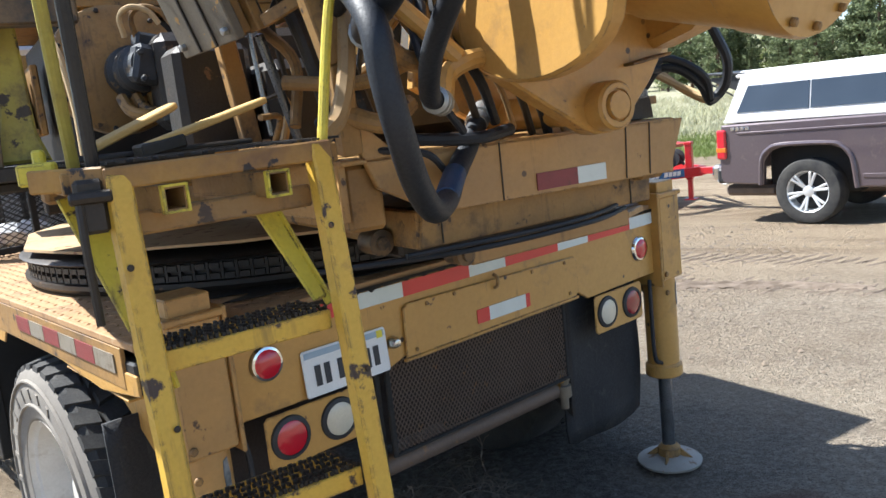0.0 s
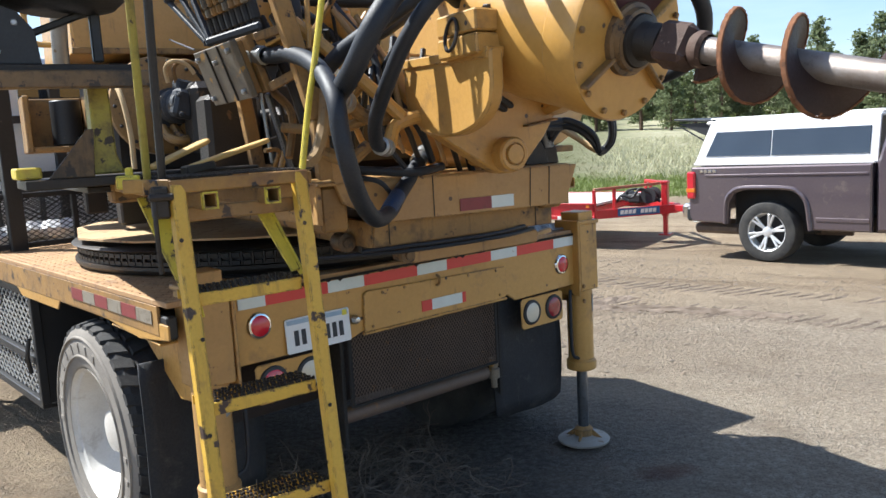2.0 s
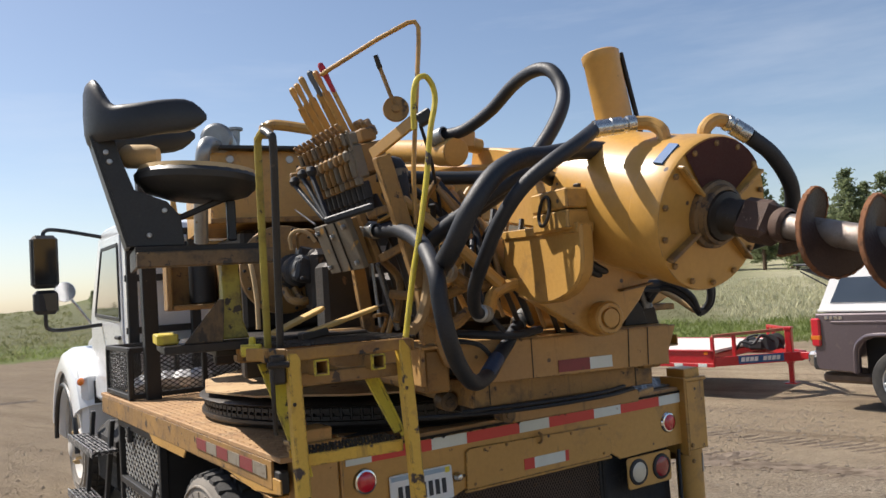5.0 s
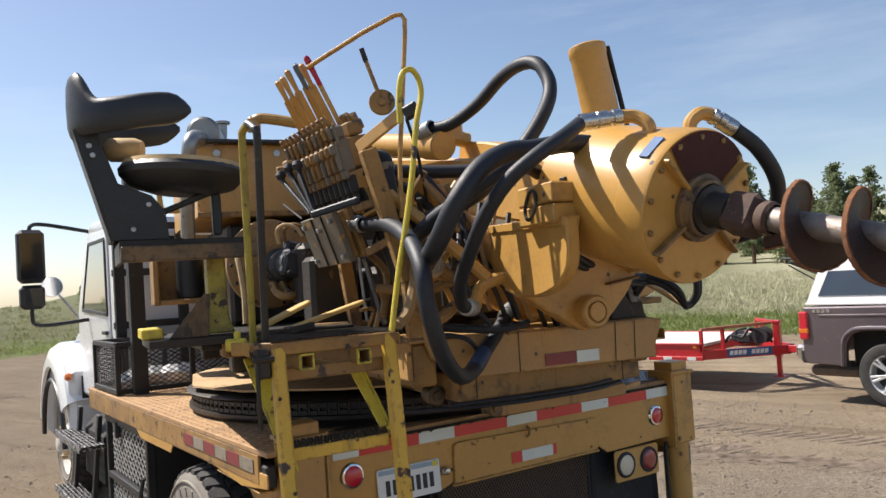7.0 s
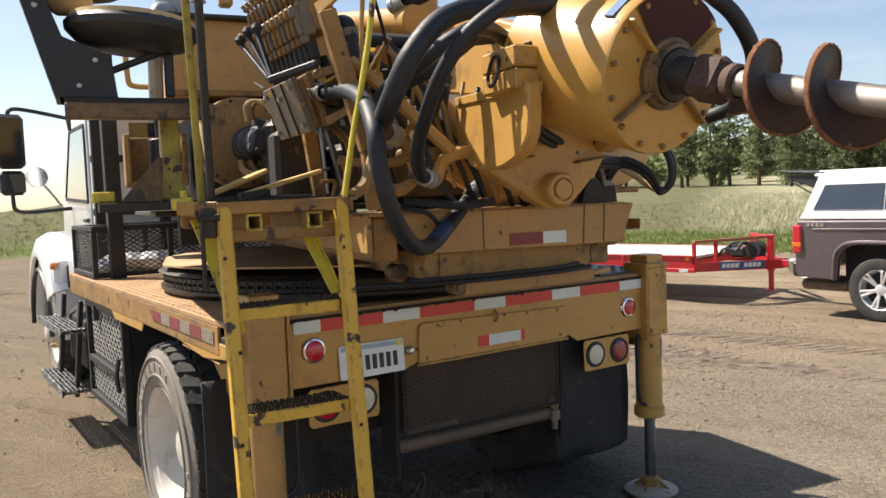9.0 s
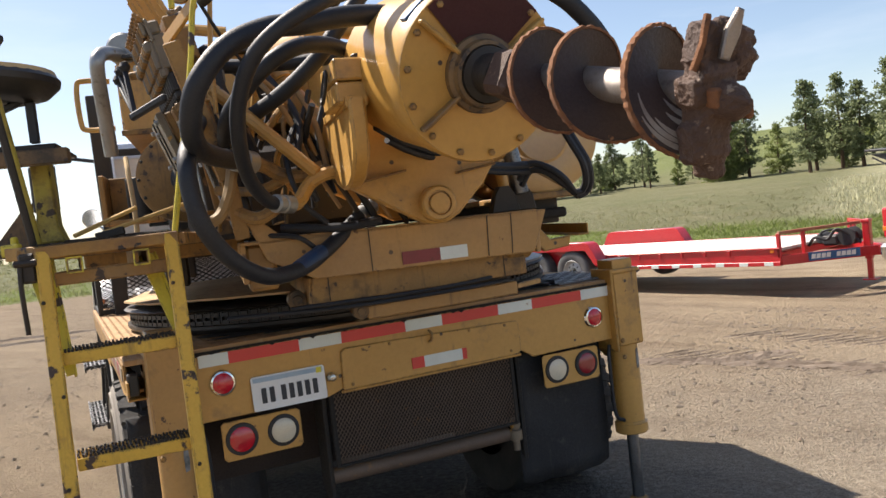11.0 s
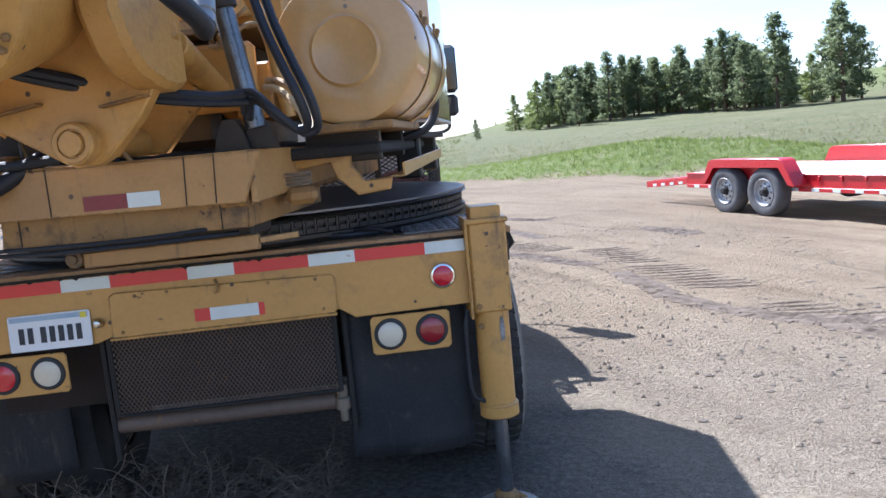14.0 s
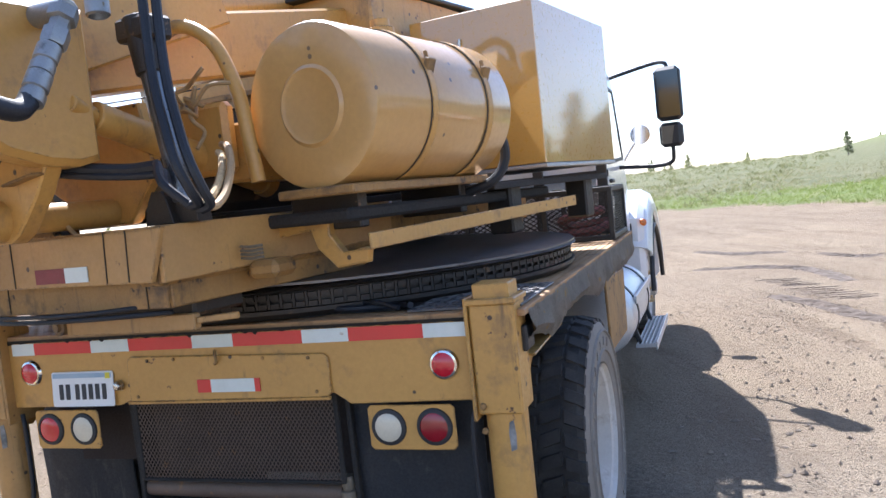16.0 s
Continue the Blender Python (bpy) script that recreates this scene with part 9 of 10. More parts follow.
def build_trailer():
    h = -45
    c = Vector((1.73, 13.80))
    z0 = ground_z(c.x, c.y)
    # origin on the ground under the near front wheel; x ahead to the hitch, y to the far side
    tr = thing("flatbed_trailer", pose(c.x, c.y, z0, 0, 0, h), "red tandem-axle car trailer with bleached wooden deck", "trailer")
    m = plane_m((0, 0, 0), X3, Z3)
    zd = 0.62
    x0, x1, yn, yf = -2.3, 3.78, 0.17, 2.36
    for y, nm in ((yn, "near"), (yf, "far")):
        bm = B()
        box(bm, (x1 - x0, 0.05, 0.25), ((x0 + x1) / 2, y, zd - 0.10), bevel=0.004)
        box(bm, (x1 - x0, 0.09, 0.022), ((x0 + x1) / 2, y, zd + 0.018), bevel=0.004)
        box(bm, (x1 - x0, 0.085, 0.06), ((x0 + x1) / 2, y, zd - 0.205), bevel=0.004)
        rl = part("side_rail", bm, "red_trailer", tr, "red steel side rail")
        if y == yn:
            for k in range(15):
                bm = B()
                box(bm, (0.14, 0.004, 0.05), (x0 + 0.3 + k * 0.40, y - 0.0450, zd - 0.205), bevel=0)
                part("reflector_strip", bm, "white_tape", rl)
            for k in range(9):
                bm = B()
                box(bm, (0.05, 0.02, 0.07), (x0 + 1.9 + k * 0.42, y - 0.035, zd - 0.03), bevel=0.004)
                part("stake_pocket", bm, "red_trailer", rl)
            bm = B()
            box(bm, (0.06, 0.012, 0.05), (3.66, y - 0.032, zd - 0.02), bevel=0.004)
            part("side_marker", bm, "amber", rl)
    for k in range(9):
        bm = B()
        w = (yf - yn - 0.06) / 9
        box(bm, (x1 - x0, w - 0.012, 0.04), ((x0 + x1) / 2, yn + 0.03 + w * (k + 0.5), zd), bevel=0.004)
        part("deck_board", bm, "deck_wood", tr)
    for x in (-1.8, -0.9, 0.2, 1.2, 2.2, 3.1, 3.7):
        bm = B()
        box(bm, (0.06, 2.14, 0.10), (x, 1.265, zd - 0.10), bevel=0.006)
        part("cross_member", bm, "red_trailer", tr)
    # dovetail and folded ramps
    bm = B()
    for y in (yn, yf):
        bar(bm, (-2.3, y, zd - 0.12), (-3.62, y, zd - 0.21), 0.06, 0.12)
    for k in range(6):
        x = -2.4 - k * 0.2
        bar(bm, (x, yn, zd - 0.07 - k * 0.014), (x, yf, zd - 0.07 - k * 0.014), 0.05, 0.04)
    dv = part("dovetail", bm, "red_trailer", tr, "red sloping dovetail")
    for k in range(4):
        bm = B()
        box(bm, (0.12, 0.004, 0.05), (-2.5 - k * 0.28, yn - 0.033, zd - 0.155 - k * 0.019), (0, -4, 0), 0)
        part("reflector_strip", bm, "white_tape", dv)
    # mudguards over the tandem wheels
    for y in (-0.02, 2.58):
        bm = B()
        plate(bm, [(-1.50, 0.50), (-1.29, 0.87), (-1.20, 0.905), (0.36, 0.905), (0.44, 0.87), (0.68, 0.50), (0.64, 0.48), (0.41, 0.84), (0.34, 0.865), (-1.18, 0.865), (-1.26, 0.84), (-1.46, 0.48)], 0.26, Matrix.Translation((0, y, 0)) @ m, 0.003)
        plate(bm, [(-1.48, 0.50), (-1.28, 0.86), (-1.19, 0.895), (0.35, 0.895), (0.43, 0.86), (0.66, 0.50), (0.56, 0.50), (0.36, 0.77), (-1.16, 0.77), (-1.40, 0.50)], 0.008, Matrix.Translation((0, y + (-0.128 if y < 1 else 0.128), 0)) @ m, 0)
        plate(bm, [(-1.46, 0.51), (-1.28, 0.85), (-1.19, 0.885), (0.35, 0.885), (0.43, 0.85), (0.64, 0.51)], 0.008, Matrix.Translation((0, y + (0.128 if y < 1 else -0.128), 0)) @ m, 0)
        part("mudguard", bm, "red_trailer", tr, "red teardrop mudguard")
    for x in (0.0, -0.93):
        bm = B()
        cyl(bm, (x, 0.06, 0.385), (x, 2.5, 0.385), 0.035)
        part("axle", bm, "shadow_steel", tr)
        for y, s in ((-0.12, -1), (2.68, 1)):
            bm = B()
            out = Vector((0, s, 0))
            cc = Vector((x, y, 0.385))
            lathe(bm, [(0.20, 0.03), (0.217, 0.0), (0.25, -0.010), (0.30, -0.016), (0.345, -0.010), (0.366, 0.0), (0.385, 0.03), (0.385, 0.19), (0.35, 0.215), (0.20, 0.21)], cc, -out, 44)
            part("tyre", bm, "tyre_grey", tr, "dusty grey trailer tyre")
            bm = B()
            lathe(bm, [(0.216, -0.006), (0.210, -0.010), (0.200, 0.008), (0.190, 0.045), (0.165, 0.055), (0.145, 0.040), (0.105, 0.030), (0.075, 0.034)], cc, -out, 36)
            rm = part("rim", bm, "wheel_grey", tr, "dusty grey steel wheel")
            for k in range(8):
                a = 2 * math.pi * k / 8
                bm = B()
                p = cc - out * 0.040 + Vector((0.128 * math.cos(a), 0, 0.128 * math.sin(a)))
                cyl(bm, p, p + out * 0.008, 0.018, seg=10)
                part("rim_hole", bm, "black", rm)
                bm = B()
                a += math.pi / 8
                p = cc - out * 0.034 + Vector((0.092 * math.cos(a), 0, 0.092 * math.sin(a)))
                cyl(bm, p, p + out * 0.022, 0.010, seg=6)
                part("lug_nut", bm, "galv", rm)
            bm = B()
            lathe(bm, [(0.076, 0.036), (0.062, 0.02), (0.058, -0.035), (0.045, -0.050), (0, -0.055)], cc, -out, 20)
            part("hub_cap", bm, "shadow_steel", rm)
    # A-frame tongue, rail, winch and jack
    jx, jy = 4.50, 1.30
    bm = B()
    bar(bm, (x1 - 0.05, yn + 0.02, 0.46), (jx + 0.2, jy - 0.05, 0.46), 0.07, 0.14)
    bar(bm, (x1 - 0.05, yf - 0.02, 0.46), (jx + 0.2, jy + 0.05, 0.46), 0.07, 0.14)
    bar(bm, (jx, jy - 0.02, 0.47), (5.32, 1.10, 0.47), 0.10, 0.10)
    bar(bm, (5.26, 1.115, 0.50), (5.42, 1.075, 0.50), 0.12, 0.12, 0.02)
    part("tongue", bm, "red_trailer", tr, "red A-frame tongue")
    bm = B()
    a, b = Vector((x1 - 0.05, yn + 0.02, 0.47)), Vector((jx + 0.2, jy - 0.05, 0.47))
    d = (b - a).normalized()
    nrm = Vector((d.y, -d.x, 0))
    sgn = plane_m(a + nrm * 0.042 + d * 0.76, d, Z3)
    plate(bm, [(-0.36, -0.060), (0.36, -0.060), (0.36, 0.060), (-0.36, 0.060)], 0.004, sgn, 0)
    sg = part("name_plate", bm, "blue", tr, "blue maker's strip with pale lettering")
    random.seed(4)
    xx = -0.325
    for k in range(9):
        w = 0.056
        if k != 4:
            bm = B()
            plate(bm, [(xx, -0.032), (xx + w, -0.032), (xx + w + 0.012, 0.034), (xx + 0.012, 0.034)], 0.004, sgn @ Matrix.Translation((0, 0, 0.004)), 0)
            part("letter_bar", bm, "topper", sg)
        xx += w + 0.014
    run = [(Vector((x1 - 0.02, yn, 0)), Vector((jx - 0.06, jy - 0.09, 0))), (Vector((x1 - 0.02, yf, 0)), Vector((jx - 0.06, jy + 0.09, 0)))]
    for p, q in run:
        for u in (0.0, 0.30):
            bm = B()
            v = p.lerp(q, u)
            bar(bm, v + Z3 * 0.50, v + Z3 * 0.85, 0.05, 0.05)
            part("head_post", bm, "red_trailer", tr)
    bm = B()
    bar(bm, run[1][0] + Z3 * 0.85, run[1][1] + Z3 * 0.87, 0.05, 0.05)
    hr = part("head_rail", bm, "red_trailer", tr, "red tube head rail")
    bm = B()
    bar(bm, run[0][0] + Z3 * 0.855, run[0][1] + Z3 * 0.875, 0.05, 0.045)
    part("rail_cap", bm, "rust_cap", hr, "rubbed rusty top rail")
    wm = Matrix.Translation((0.27, 0.10, 0.0))
    bm = B()
    lathe(bm, [(0, -0.13), (0.13, -0.13), (0.13, -0.10), (0.075, -0.09), (0.075, 0.09), (0.13, 0.10), (0.13, 0.13), (0, 0.13)], wm @ Vector((4.02, 1.12, 0.68)), Y3, 18)
    box(bm, (0.24, 0.22, 0.16), tuple(wm @ Vector((3.78, 1.08, 0.64))), bevel=0.03)
    lathe(bm, [(0, 0), (0.07, 0.01), (0.08, 0.04), (0.08, 0.20), (0.05, 0.24), (0, 0.24)], wm @ Vector((3.60, 1.02, 0.66)), (0.3, 1, 0.1), 14)
    tube(bm, [wm @ Vector(p) for p in ((3.5, 0.9, 0.58), (3.62, 0.86, 0.70), (3.78, 0.9, 0.66), (3.9, 0.95, 0.80), (4.05, 1.0, 0.72), (4.2, 1.05, 0.58))], 0.022, 8, 5)
    tube(bm, [wm @ Vector(p) for p in ((3.55, 1.2, 0.58), (3.66, 1.0, 0.76), (3.85, 1.05, 0.78), (3.95, 1.25, 0.62))], 0.018, 8, 5)
    part("winch", bm, "rubber", tr, "black winch with cable")
    bm = B()
    box(bm, (0.10, 0.10, 0.54), (jx, jy, 0.60), bevel=0.01)
    box(bm, (0.12, 0.12, 0.05), (jx, jy, 0.885), bevel=0.01)
    box(bm, (0.07, 0.07, 0.30), (jx, jy, 0.18), bevel=0.008)
    box(bm, (0.18, 0.18, 0.02), (jx, jy, 0.03), bevel=0.004)
    part("jack", bm, "red_trailer", tr, "red screw jack leg")
    bm = B()
    tube(bm, [(4.9, 1.1, 0.42), (5.05, 1.05, 0.28), (5.25, 1.02, 0.32), (5.42, 1.0, 0.46)], 0.012, 8)
    part("safety_chain", bm, "galv", tr)


build_pickup()
build_trailer()


# ---- trees, weeds, stones ----
def tree_mesh(seed, height, spread, bare):
    """A pine: tapered trunk, limbs, and a crown of needle tufts with gaps."""
    rng = random.Random(seed)
    trunk, crown = B(), B()
    bend = [Vector((0.02 * height * rng.uniform(-1, 1) * k / 4, 0.02 * height * rng.uniform(-1, 1) * k / 4, height * k / 4)) for k in range(5)]
    path = spline(bend, 4)
    last = None
    for i, p in enumerate(path):
        rr = 0.022 * height * (1 - 0.93 * i / (len(path) - 1))
        ring = [trunk.verts.new(p + Vector((rr * math.cos(a), rr * math.sin(a), 0))) for a in [k * math.pi / 3 for k in range(6)]]
        if last:
            for k in range(6):
                trunk.faces.new((last[k], last[(k + 1) % 6], ring[(k + 1) % 6], ring[k]))
        last = ring
    z = bare * height
    while z < height * 0.985:
        u = (z / height - bare) / (1 - bare)
        reach = spread * height * (math.sin(math.pi * min(0.5, 0.26 + u * 0.8)) if u < 0.30 else (1 - u) ** 0.85 * 1.30) * rng.uniform(0.66, 1.15) + 0.12
        for k in range(rng.randint(3, 5)):
            a = rng.uniform(0, 2 * math.pi)
            ln = reach * rng.uniform(0.45, 1.1)
            if rng.random() < 0.16:
                continue
            base = Vector((0, 0, z))
            tip = base + Vector((ln * math.cos(a), ln * math.sin(a), ln * rng.uniform(-0.15, 0.35)))
            tube(trunk, [base, (base + tip) / 2 + Vector((0, 0, 0.05 * ln)), tip], 0.006 * height * 0.35, 4, 2)
            n = max(3, int(ln / (0.030 * height)))
            for j in range(n):
                q = base.lerp(tip, 0.42 + 0.62 * (j + 0.5) / n)
                for s in range(4):
                    sz = height * rng.uniform(0.013, 0.032)
                    cc = q + Vector((rng.gauss(0, sz * 0.9), rng.gauss(0, sz * 0.9), rng.gauss(0, sz * 0.6)))
                    hub = crown.verts.new(cc)
                    d1 = Vector((rng.gauss(0, 1), rng.gauss(0, 1), rng.gauss(0.5, 0.6))).normalized()
                    for w in range(3):
                        d2 = (d1 + Vector((rng.gauss(0, 0.6), rng.gauss(0, 0.6), rng.gauss(0, 0.5)))).normalized()
                        d3 = d2.cross(Vector((rng.gauss(0, 1), rng.gauss(0, 1), rng.gauss(0, 1)))).normalized() * sz * 0.36
                        crown.faces.new((hub, crown.verts.new(cc + d2 * sz * 1.5 + d3), crown.verts.new(cc + d2 * sz * 1.3 - d3)))
        z += height * rng.uniform(0.022, 0.040)
    return trunk, crown


def polar(az, d):
    a = radians(az)
    return 1.5 - d * math.sin(a), d * math.cos(a)


def build_trees():
    protos = []
    specs = ((1, 0.27, 0.08), (2, 0.24, 0.13), (3, 0.31, 0.10), (5, 0.26, 0.17), (8, 0.34, 0.04))
    for s, spread, bare in specs:
        t = thing("pine_tree", pose(0, 0, -500), "tall dark green ponderosa pine on the hillside", "tree", "hillside pines")
        tk, cr = tree_mesh(s, 10.0, spread, bare)
        part("trunk", tk, "bark", t)
        c = part("crown", cr, "needles_light" if s == 8 else "needles", t, "open needle crown")
        for poly in c.data.polygons:
            poly.use_smooth = False
        protos.append(t)
    rng = random.Random(21)
    # azimuth, distance, height of the trees that stand out, then the mixed stand between them
    marked = [(-0.8, 118, 12.8), (-7.5, 122, 9.1), (-5.5, 126, 7.7), (-3.8, 124, 6.6), (-12.4, 112, 11.6), (-14.3, 114, 11.6), (-16.2, 118, 6.9), (2.6, 122, 8.6), (5.0, 120, 9.5), (-18.0, 104, 10.8), (13.7, 128, 10.5), (11.8, 132, 8.9), (9.3, 135, 7.9), (5.5, 130, 11.0), (16, 132, 9.3), (18.0, 136, 7.5), (10.7, 140, 8.7), (20.3, 140, 6.2), (7.9, 138, 7.7), (-28.1, 96, 10.5), (-30.1, 95, 9.6), (-22.9, 98, 11.3), (-12.4, 110, 6.6), (-18.4, 110, 10.9), (-19.9, 108, 11.3), (-21.1, 106, 10.0), (14.8, 142, 8.8), (12.7, 136, 8.2), (-13.3, 116, 10.5), (4.0, 128, 7.5), (-1.8, 123, 9.4), (1.0, 126, 6.9), (22.8, 95, 2.6), (33, 150, 2.6), (-34, 90, 10.5), (-36.5, 92, 9.2), (-39, 88, 11.5), (-32.6, 94, 9.5), (-37.6, 86, 10.0), (-41, 90, 10.5), (-43, 88, 9.5), (-29.2, 98, 9.0), (-26.5, 100, 8.5), (-24.6, 102, 9.5), (7.0, 127, 10.5), (9.0, 129, 10.2), (12.8, 131, 9.8), (15.0, 133, 9.5), (6.2, 124, 11.5), (3.0, 119, 12.5), (-0.2, 121, 11.0)]
    rows = [(a, d, hh) for a, d, hh in marked]
    for _ in range(170):
        pick = rng.random()
        a = rng.uniform(-46, 19.5) if pick < 0.42 else (rng.uniform(2, 19.5) if pick < 0.86 else rng.uniform(-46, -22))
        d = rng.uniform(112, 165) if a < 3 else rng.uniform(125, 165)
        if a < -22:
            d = rng.uniform(88, 140)
        rows.append((a, d, rng.uniform(3.0, 6.5) if -22 < a < 3 else rng.uniform(5.0, 9.5)))
    for _ in range(14):
        rows.append((rng.uniform(18, 75), rng.uniform(190, 320), rng.uniform(1.8, 4.0)))
    for k, (a, d, hh) in enumerate(rows):
        x, y = polar(a, d)
        sc = hh / 10
        t = protos[k % 5] if k < 5 else copy_thing(protos[rng.randrange(4) if hh > 8.0 else rng.choice((0, 2, 3, 4, 4, 4))], pose(0, 0, 0))
        t.matrix_basis = pose(x, y, ground_z(x, y) - 0.15, 0, 0, rng.uniform(0, 360)) @ Matrix.Diagonal((sc * rng.uniform(0.85, 1.15), sc * rng.uniform(0.85, 1.15), sc, 1))


def blades(rng, vs, fs, x, y, z, n, h, lean):
    for _ in range(n):
        a = rng.uniform(0, 2 * math.pi)
        ln = h * rng.uniform(0.5, 1.1)
        w = 0.06 * ln * rng.uniform(0.7, 1.6)
        px, py = x + rng.gauss(0, h * 0.35), y + rng.gauss(0, h * 0.35)
        dx, dy = math.cos(a), math.sin(a)
        k = lean * ln * rng.uniform(0.3, 1)
        o = len(vs)
        vs += [(px - dy * w, py + dx * w, z - 0.03), (px + dy * w, py - dx * w, z - 0.03), (px + dx * k + dy * w * 0.5, py + dy * k - dx * w * 0.5, z + ln * 0.65), (px + dx * k * 2, py + dy * k * 2, z + ln)]
        fs += [(o, o + 1, o + 2), (o, o + 2, o + 3)]


def stuff(name, vs, fs, mat, label, category):
    me = bpy.data.meshes.new(name)
    me.from_pydata(vs, [], fs)
    me.materials.append(M[mat])
    ob = new(name, me)
    tagged(ob, label, category, kind="stuff")
    return ob


def build_plants():
    rng = random.Random(5)
    vs, fs = [], []
    for _ in range(5200):
        x = rng.uniform(-40, 22)
        f = abs(rng.gauss(0, 3.2)) + rng.uniform(0.2, 1.6)
        y = edge_y(x) + f
        blades(rng, vs, fs, x, y, ground_z(x, y), 5, rng.uniform(0.05, 0.15), 0.5)
    for _ in range(1800):
        x = rng.uniform(4, 20)
        y = edge_y(x) + rng.uniform(1.0, 7.0)
        blades(rng, vs, fs, x, y, ground_z(x, y), 5, rng.uniform(0.08, 0.22), 0.5)
    for _ in range(2200):
        x, f = -2.5 + rng.gauss(0, 4.5), 4.0 + rng.gauss(0, 2.0)
        y = edge_y(x) + max(f, 0.6)
        blades(rng, vs, fs, x, y, ground_z(x, y), 5, rng.uniform(0.06, 0.17), 0.5)
    stuff("green_weeds", vs, fs, "weed_green", "lush green weeds along the edge of the yard", "weeds")
    vs, fs = [], []
    for _ in range(6500):
        x = rng.uniform(-60, 40)
        y = edge_y(x) + 5 + abs(rng.gauss(0, 16))
        blades(rng, vs, fs, x, y, ground_z(x, y), 4, rng.uniform(0.08, 0.20), 0.6)
    stuff("straw_grass", vs, fs, "grass_dry", "tall pale dry grass over the field", "grass")
    vs, fs = [], []
    for _ in range(3400):
        x, y = polar(rng.uniform(-47, -19), rng.uniform(22, 62))
        if y < edge_y(x) + 7.0 + rng.uniform(-2, 3):
            continue
        blades(rng, vs, fs, x, y, ground_z(x, y), 5, rng.uniform(0.16, 0.42), 0.4)
    stuff("tall_straw", vs, fs, "straw_pale", "tall sunlit straw-pale grass beside the yard", "grass")
    vs, fs = [], []
    for _ in range(2600):
        a, d = rng.uniform(24, 82), 26 + 150 * rng.random() ** 1.6
        x, y = polar(a, d)
        if y < edge_y(x) + 1.0:
            continue
        h = rng.uniform(0.08, 0.22) * (1 + d / 90)
        for _ in range(2):
            blades(rng, vs, fs, x + rng.gauss(0, h), y + rng.gauss(0, h), ground_z(x, y), 7, h * rng.uniform(0.6, 1.1), 0.7)
    stuff("sagebrush", vs, fs, "brush_olive", "olive brush dotted over the open slope", "brush")
    # heap of dry branched weeds under the tail
    tw = B()
    rng = random.Random(9)
    for _ in range(260):
        bx, by = rng.uniform(-1.0, 0.32), rng.uniform(-0.10, 0.75)
        p = TRUCK @ Vector((bx, by, rng.uniform(0.0, 0.05)))
        d = Vector((rng.gauss(0, 0.8), rng.gauss(0, 0.8), rng.uniform(0.3, 1.0))).normalized()
        ln = rng.uniform(0.12, 0.36) * (1.0 if bx < -0.35 else 0.8)
        pts = [p]
        for _ in range(5):
            d = (d + Vector((rng.gauss(0, 0.35), rng.gauss(0, 0.35), rng.gauss(-0.12, 0.3)))).normalized()
            q = pts[-1] + d * ln * 0.22
            q.z = max(q.z, 0.01)
            pts.append(q)
        tube(tw, pts, 0.0022, 4, 2)
        for _ in range(6):
            q = pts[rng.randrange(1, 6)]
            e = q + Vector((rng.gauss(0, 0.06), rng.gauss(0, 0.06), rng.uniform(-0.02, 0.08)))
            tube(tw, [q, (q + e) / 2 + Vector((rng.gauss(0, 0.012), rng.gauss(0, 0.012), 0.01)), e], 0.0013, 3, 2)
    ob = part("dry_brush", tw, "twig")
    tagged(ob, "tangled dry weed stalks under the tail", "dry weeds", kind="stuff")


def build_stones():
    rng = random.Random(3)
    vs, fs = [], []
    ico = [(0, 0, 1), (0.9, 0, 0.3), (0.28, 0.85, 0.3), (-0.72, 0.53, 0.3), (-0.72, -0.53, 0.3), (0.28, -0.85, 0.3), (0, 0, -0.6)]
    tri = [(0, 1, 2), (0, 2, 3), (0, 3, 4), (0, 4, 5), (0, 5, 1), (6, 2, 1), (6, 3, 2), (6, 4, 3), (6, 5, 4), (6, 1, 5)]
    for k in range(2600):
        r = 1.5 + 14 * rng.random() ** 1.3
        a = rng.uniform(-0.2, 3.4)
        x, y = 1.6 + r * math.cos(a), 1.0 + r * math.sin(a)
        if y > edge_y(x):
            continue
        s = rng.uniform(0.0025, 0.0065) * (1 + (0.9 if rng.random() < 0.04 else 0)) * (1 + r * 0.03)
        z = ground_z(x, y)
        ca = rng.uniform(0, 6.28)
        o = len(vs)
        for px, py, pz in ico:
            j = rng.uniform(0.7, 1.2)
            vs.append((x + s * j * (px * math.cos(ca) - py * math.sin(ca)), y + s * j * 0.8 * (px * math.sin(ca) + py * math.cos(ca)), z + s * 0.6 * pz * j))
        fs += [tuple(o + i for i in f) for f in tri]
    # clods thrown up along the ruts
    for k in range(800):
        u = rng.uniform(-9, 9)
        base = (5.9 - u * 0.78, 7.4 + u * 0.62)
        x, y = base[0] + rng.gauss(0, 0.5), base[1] + rng.gauss(0, 0.5)
        if rng.random() < 0.5:
            x, y = rng.gauss(3.4, 0.7) + 0.5 * u * 0.3, rng.gauss(7.4, 0.6) + u * 0.25
        s = rng.uniform(0.01, 0.035)
        z = ground_z(x, y)
        o = len(vs)
        for px, py, pz in ico:
            j = rng.uniform(0.6, 1.3)
            vs.append((x + s * j * px, y + s * j * py, z + s * 0.5 * pz * j))
        fs += [tuple(o + i for i in f) for f in tri]
    stuff("yard_gravel", vs, fs, "stone", "loose gravel and clods on the dirt yard", "gravel")


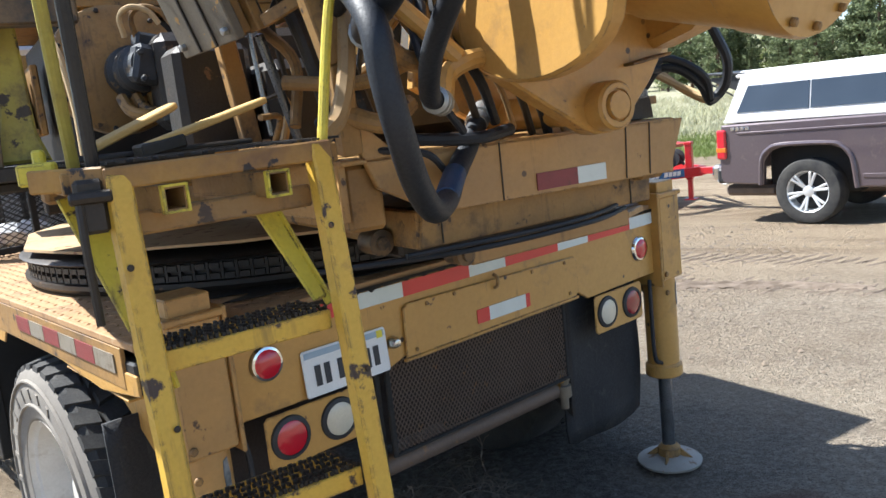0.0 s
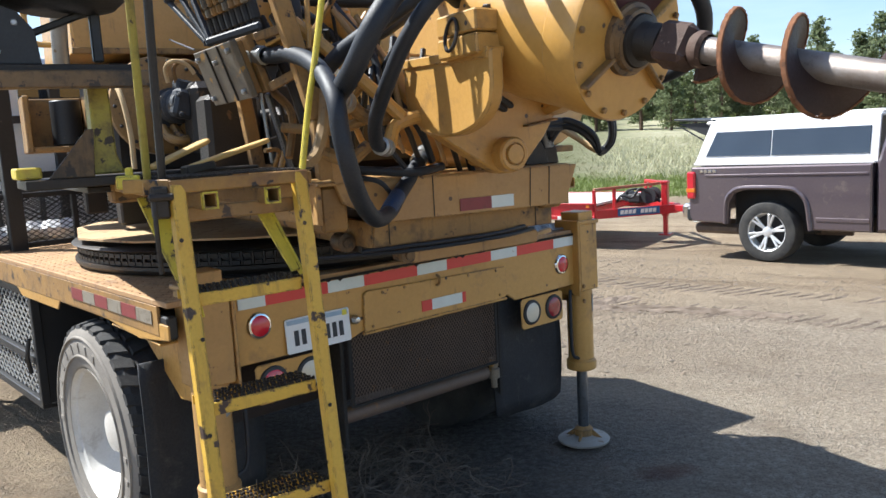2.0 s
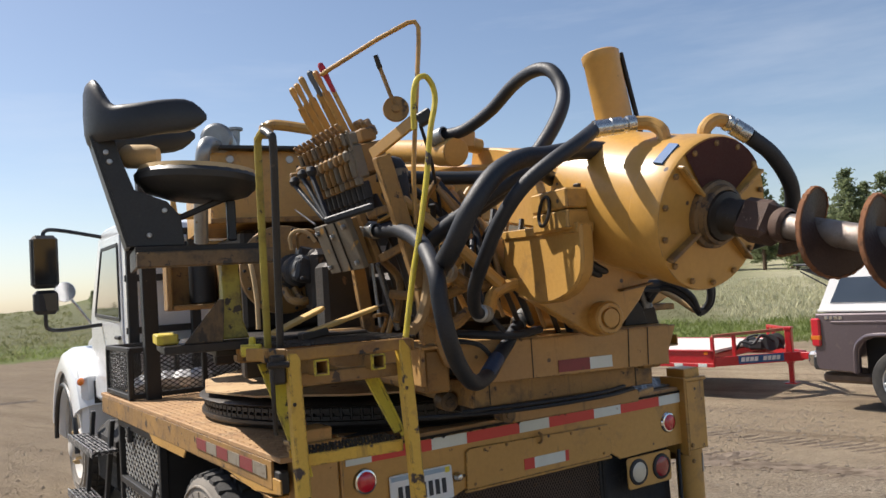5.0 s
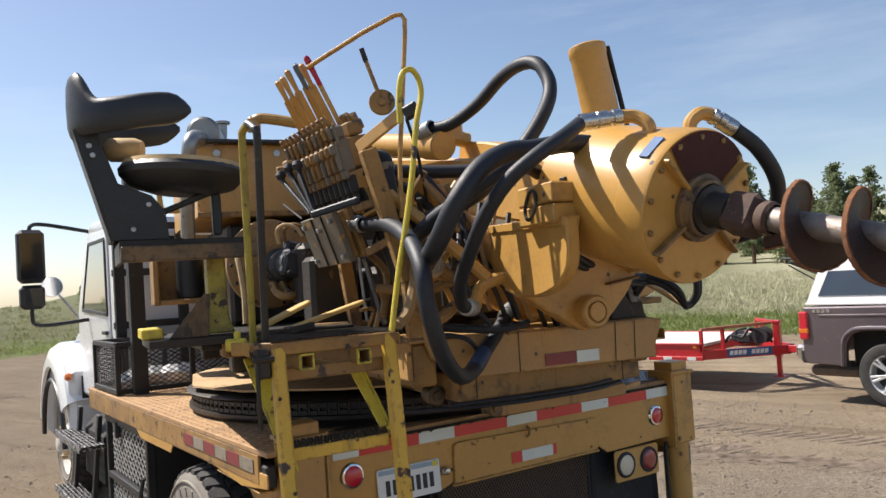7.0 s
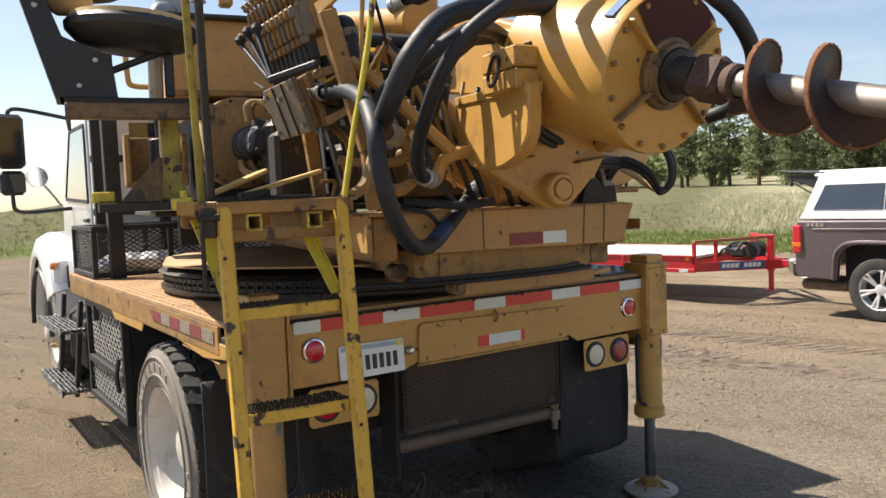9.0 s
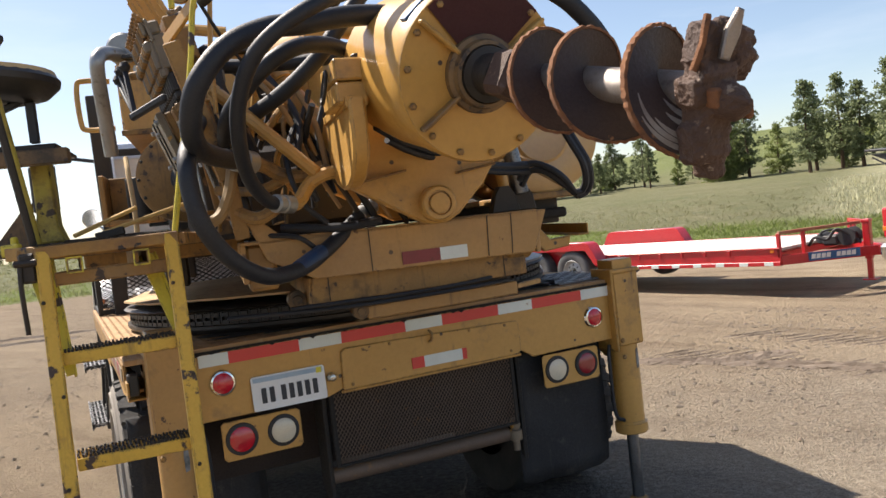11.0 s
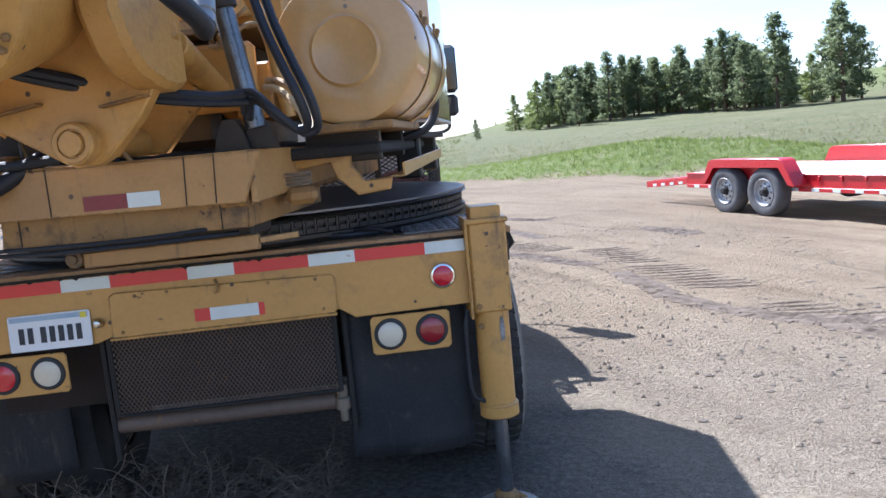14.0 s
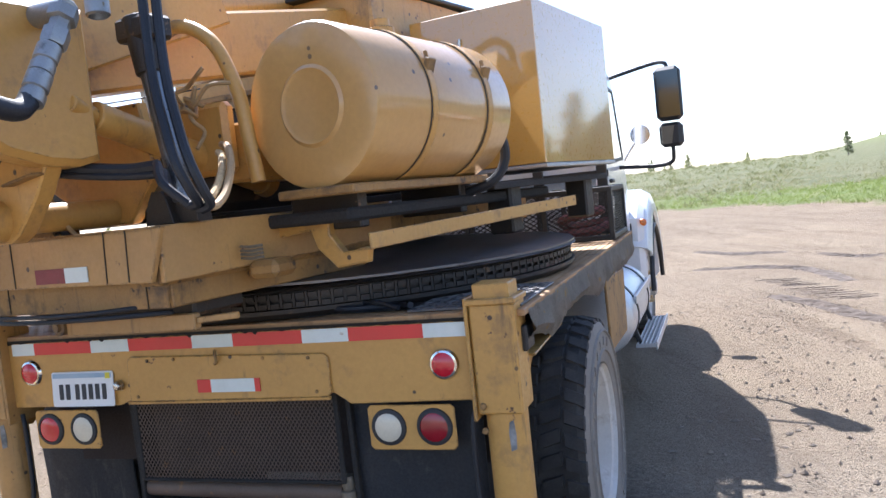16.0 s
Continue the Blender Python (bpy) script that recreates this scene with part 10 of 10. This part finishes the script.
def build_ridges():
    """Ridges of crumbled soil pushed up by wheels, and the lugs they pressed."""
    rng = random.Random(31)
    vs, fs, rv, rf = [], [], [], []

    def mound(pts, half, high):
        line = spline([Vector((x, y, 0)) for x, y in pts], 1 + int(14 * 3 / len(pts)))
        n = len(line)
        rows = []
        for i, p in enumerate(line):
            d = (line[min(i + 1, n - 1)] - line[max(i - 1, 0)]).normalized()
            side = Vector((-d.y, d.x, 0))
            fade = math.sin(math.pi * (i + 0.5) / n) ** 0.5
            row = []
            for k in range(9):
                u = (k - 4) / 4
                q = p + side * half * u * (0.8 + 0.4 * rng.random()) + d * rng.uniform(-0.02, 0.02)
                h = high * (1 - u * u) * fade * rng.uniform(0.35, 1.2)
                row.append(len(rv))
                rv.append((q.x, q.y, ground_z(q.x, q.y) + h - 0.006 * abs(u)))
            rows.append(row)
        for r0, r1 in zip(rows, rows[1:]):
            for k in range(8):
                rf.append((r0[k], r0[k + 1], r1[k + 1], r1[k]))

    def crumbs(pts, spread, count, big):
        line = spline([Vector((x, y, 0)) for x, y in pts], 8)
        for _ in range(count):
            p = rng.choice(line)
            x, y = p.x + rng.gauss(0, spread), p.y + rng.gauss(0, spread)
            s = rng.uniform(0.25, 1) ** 2 * big
            z = ground_z(x, y) + s * 0.2
            o = len(vs)
            for px, py, pz in ((1, 0, 0.1), (0.3, 0.95, 0), (-0.8, 0.6, 0.1), (-0.8, -0.6, 0), (0.3, -0.95, 0.1), (0.1, 0, 0.9)):
                j = rng.uniform(0.6, 1.2)
                vs.append((x + s * px * j, y + s * py * j, z + s * pz * j))
            fs.extend(((o, o + 1, o + 5), (o + 1, o + 2, o + 5), (o + 2, o + 3, o + 5), (o + 3, o + 4, o + 5), (o + 4, o, o + 5)))

    banks = (((-5.6, 14.85), (-4.4, 14.4), (-3.7, 14.7)), ((-4.0, 12.4), (-3.1, 12.75), (-2.2, 12.55), (-1.25, 11.6)), ((-1.6, 10.4), (-0.86, 10.0), (-0.3, 9.55), (0.17, 9.25)),
             ((0.56, 8.75), (1.05, 8.0), (1.4, 7.45), (1.9, 7.0)), ((-3.0, 14.5), (-2.4, 14.1), (-2.0, 14.35)), ((0.0, 12.5), (0.5, 12.0), (0.97, 11.6)),
             ((2.6, 6.6), (3.4, 6.1), (4.2, 5.4)), ((1.9, 7.0), (2.6, 6.7), (3.3, 6.9)), ((-11.2, 14.9), (-10.2, 15.5), (-9.0, 15.4), (-7.8, 15.7)), ((-10.4, 14.2), (-9.4, 14.4), (-8.2, 14.3)))
    for b in banks:
        mound(b, 0.15, 0.036)
        crumbs(b, 0.10, 170, 0.022)
    # pressed lugs, in rows along each track
    for (x0, y0), (x1, y1), n, w in (((-0.1, 10.5), (1.75, 7.9), 20, 0.36), ((-2.2, 11.6), (-0.7, 10.5), 13, 0.34), ((2.3, 7.3), (4.6, 4.9), 24, 0.34), ((3.2, 8.0), (5.4, 5.9), 22, 0.34)):
        d = Vector((x1 - x0, y1 - y0, 0)).normalized()
        a = Vector((-d.y, d.x, 0)) * 0.93 + d * 0.35
        for k in range(n):
            if rng.random() < 0.12:
                continue
            p = Vector((x0, y0, 0)).lerp(Vector((x1, y1, 0)), k / (n - 1))
            w2 = w * rng.uniform(0.6, 1.1)
            q0, q1 = p - a * w2 + d * rng.uniform(-0.02, 0.02), p + a * w2
            mid = (q0 + q1) / 2 + d * 0.03
            mound(((q0.x, q0.y), (mid.x, mid.y), (q1.x, q1.y)), 0.034, 0.013)
        crumbs(((x0, y0), ((x0 + x1) / 2, (y0 + y1) / 2), (x1, y1)), 0.30, 160, 0.014)
    # scattered crumbs over the near yard
    crumbs(((1.5, 7.5), (3.5, 6.0), (5.0, 4.0), (4.0, 2.5)), 1.0, 450, 0.010)
    crumbs(((-1.5, 10.5), (-0.3, 8.5), (0.8, 6.6), (1.8, 5.0)), 0.7, 900, 0.022)
    crumbs(((-6.0, 9.0), (-5.0, 6.0), (-4.0, 3.5)), 1.2, 700, 0.030)
    stuff("soil_crumbs", vs, fs, "soil", "crumbs of dark soil along the wheel ridges", "soil")
    stuff("soil_ridges", rv, rf, "soil_ridge", "crumbled soil ridges and lug prints on the yard", "soil")


build_ridges()
build_trees()
build_plants()
build_stones()
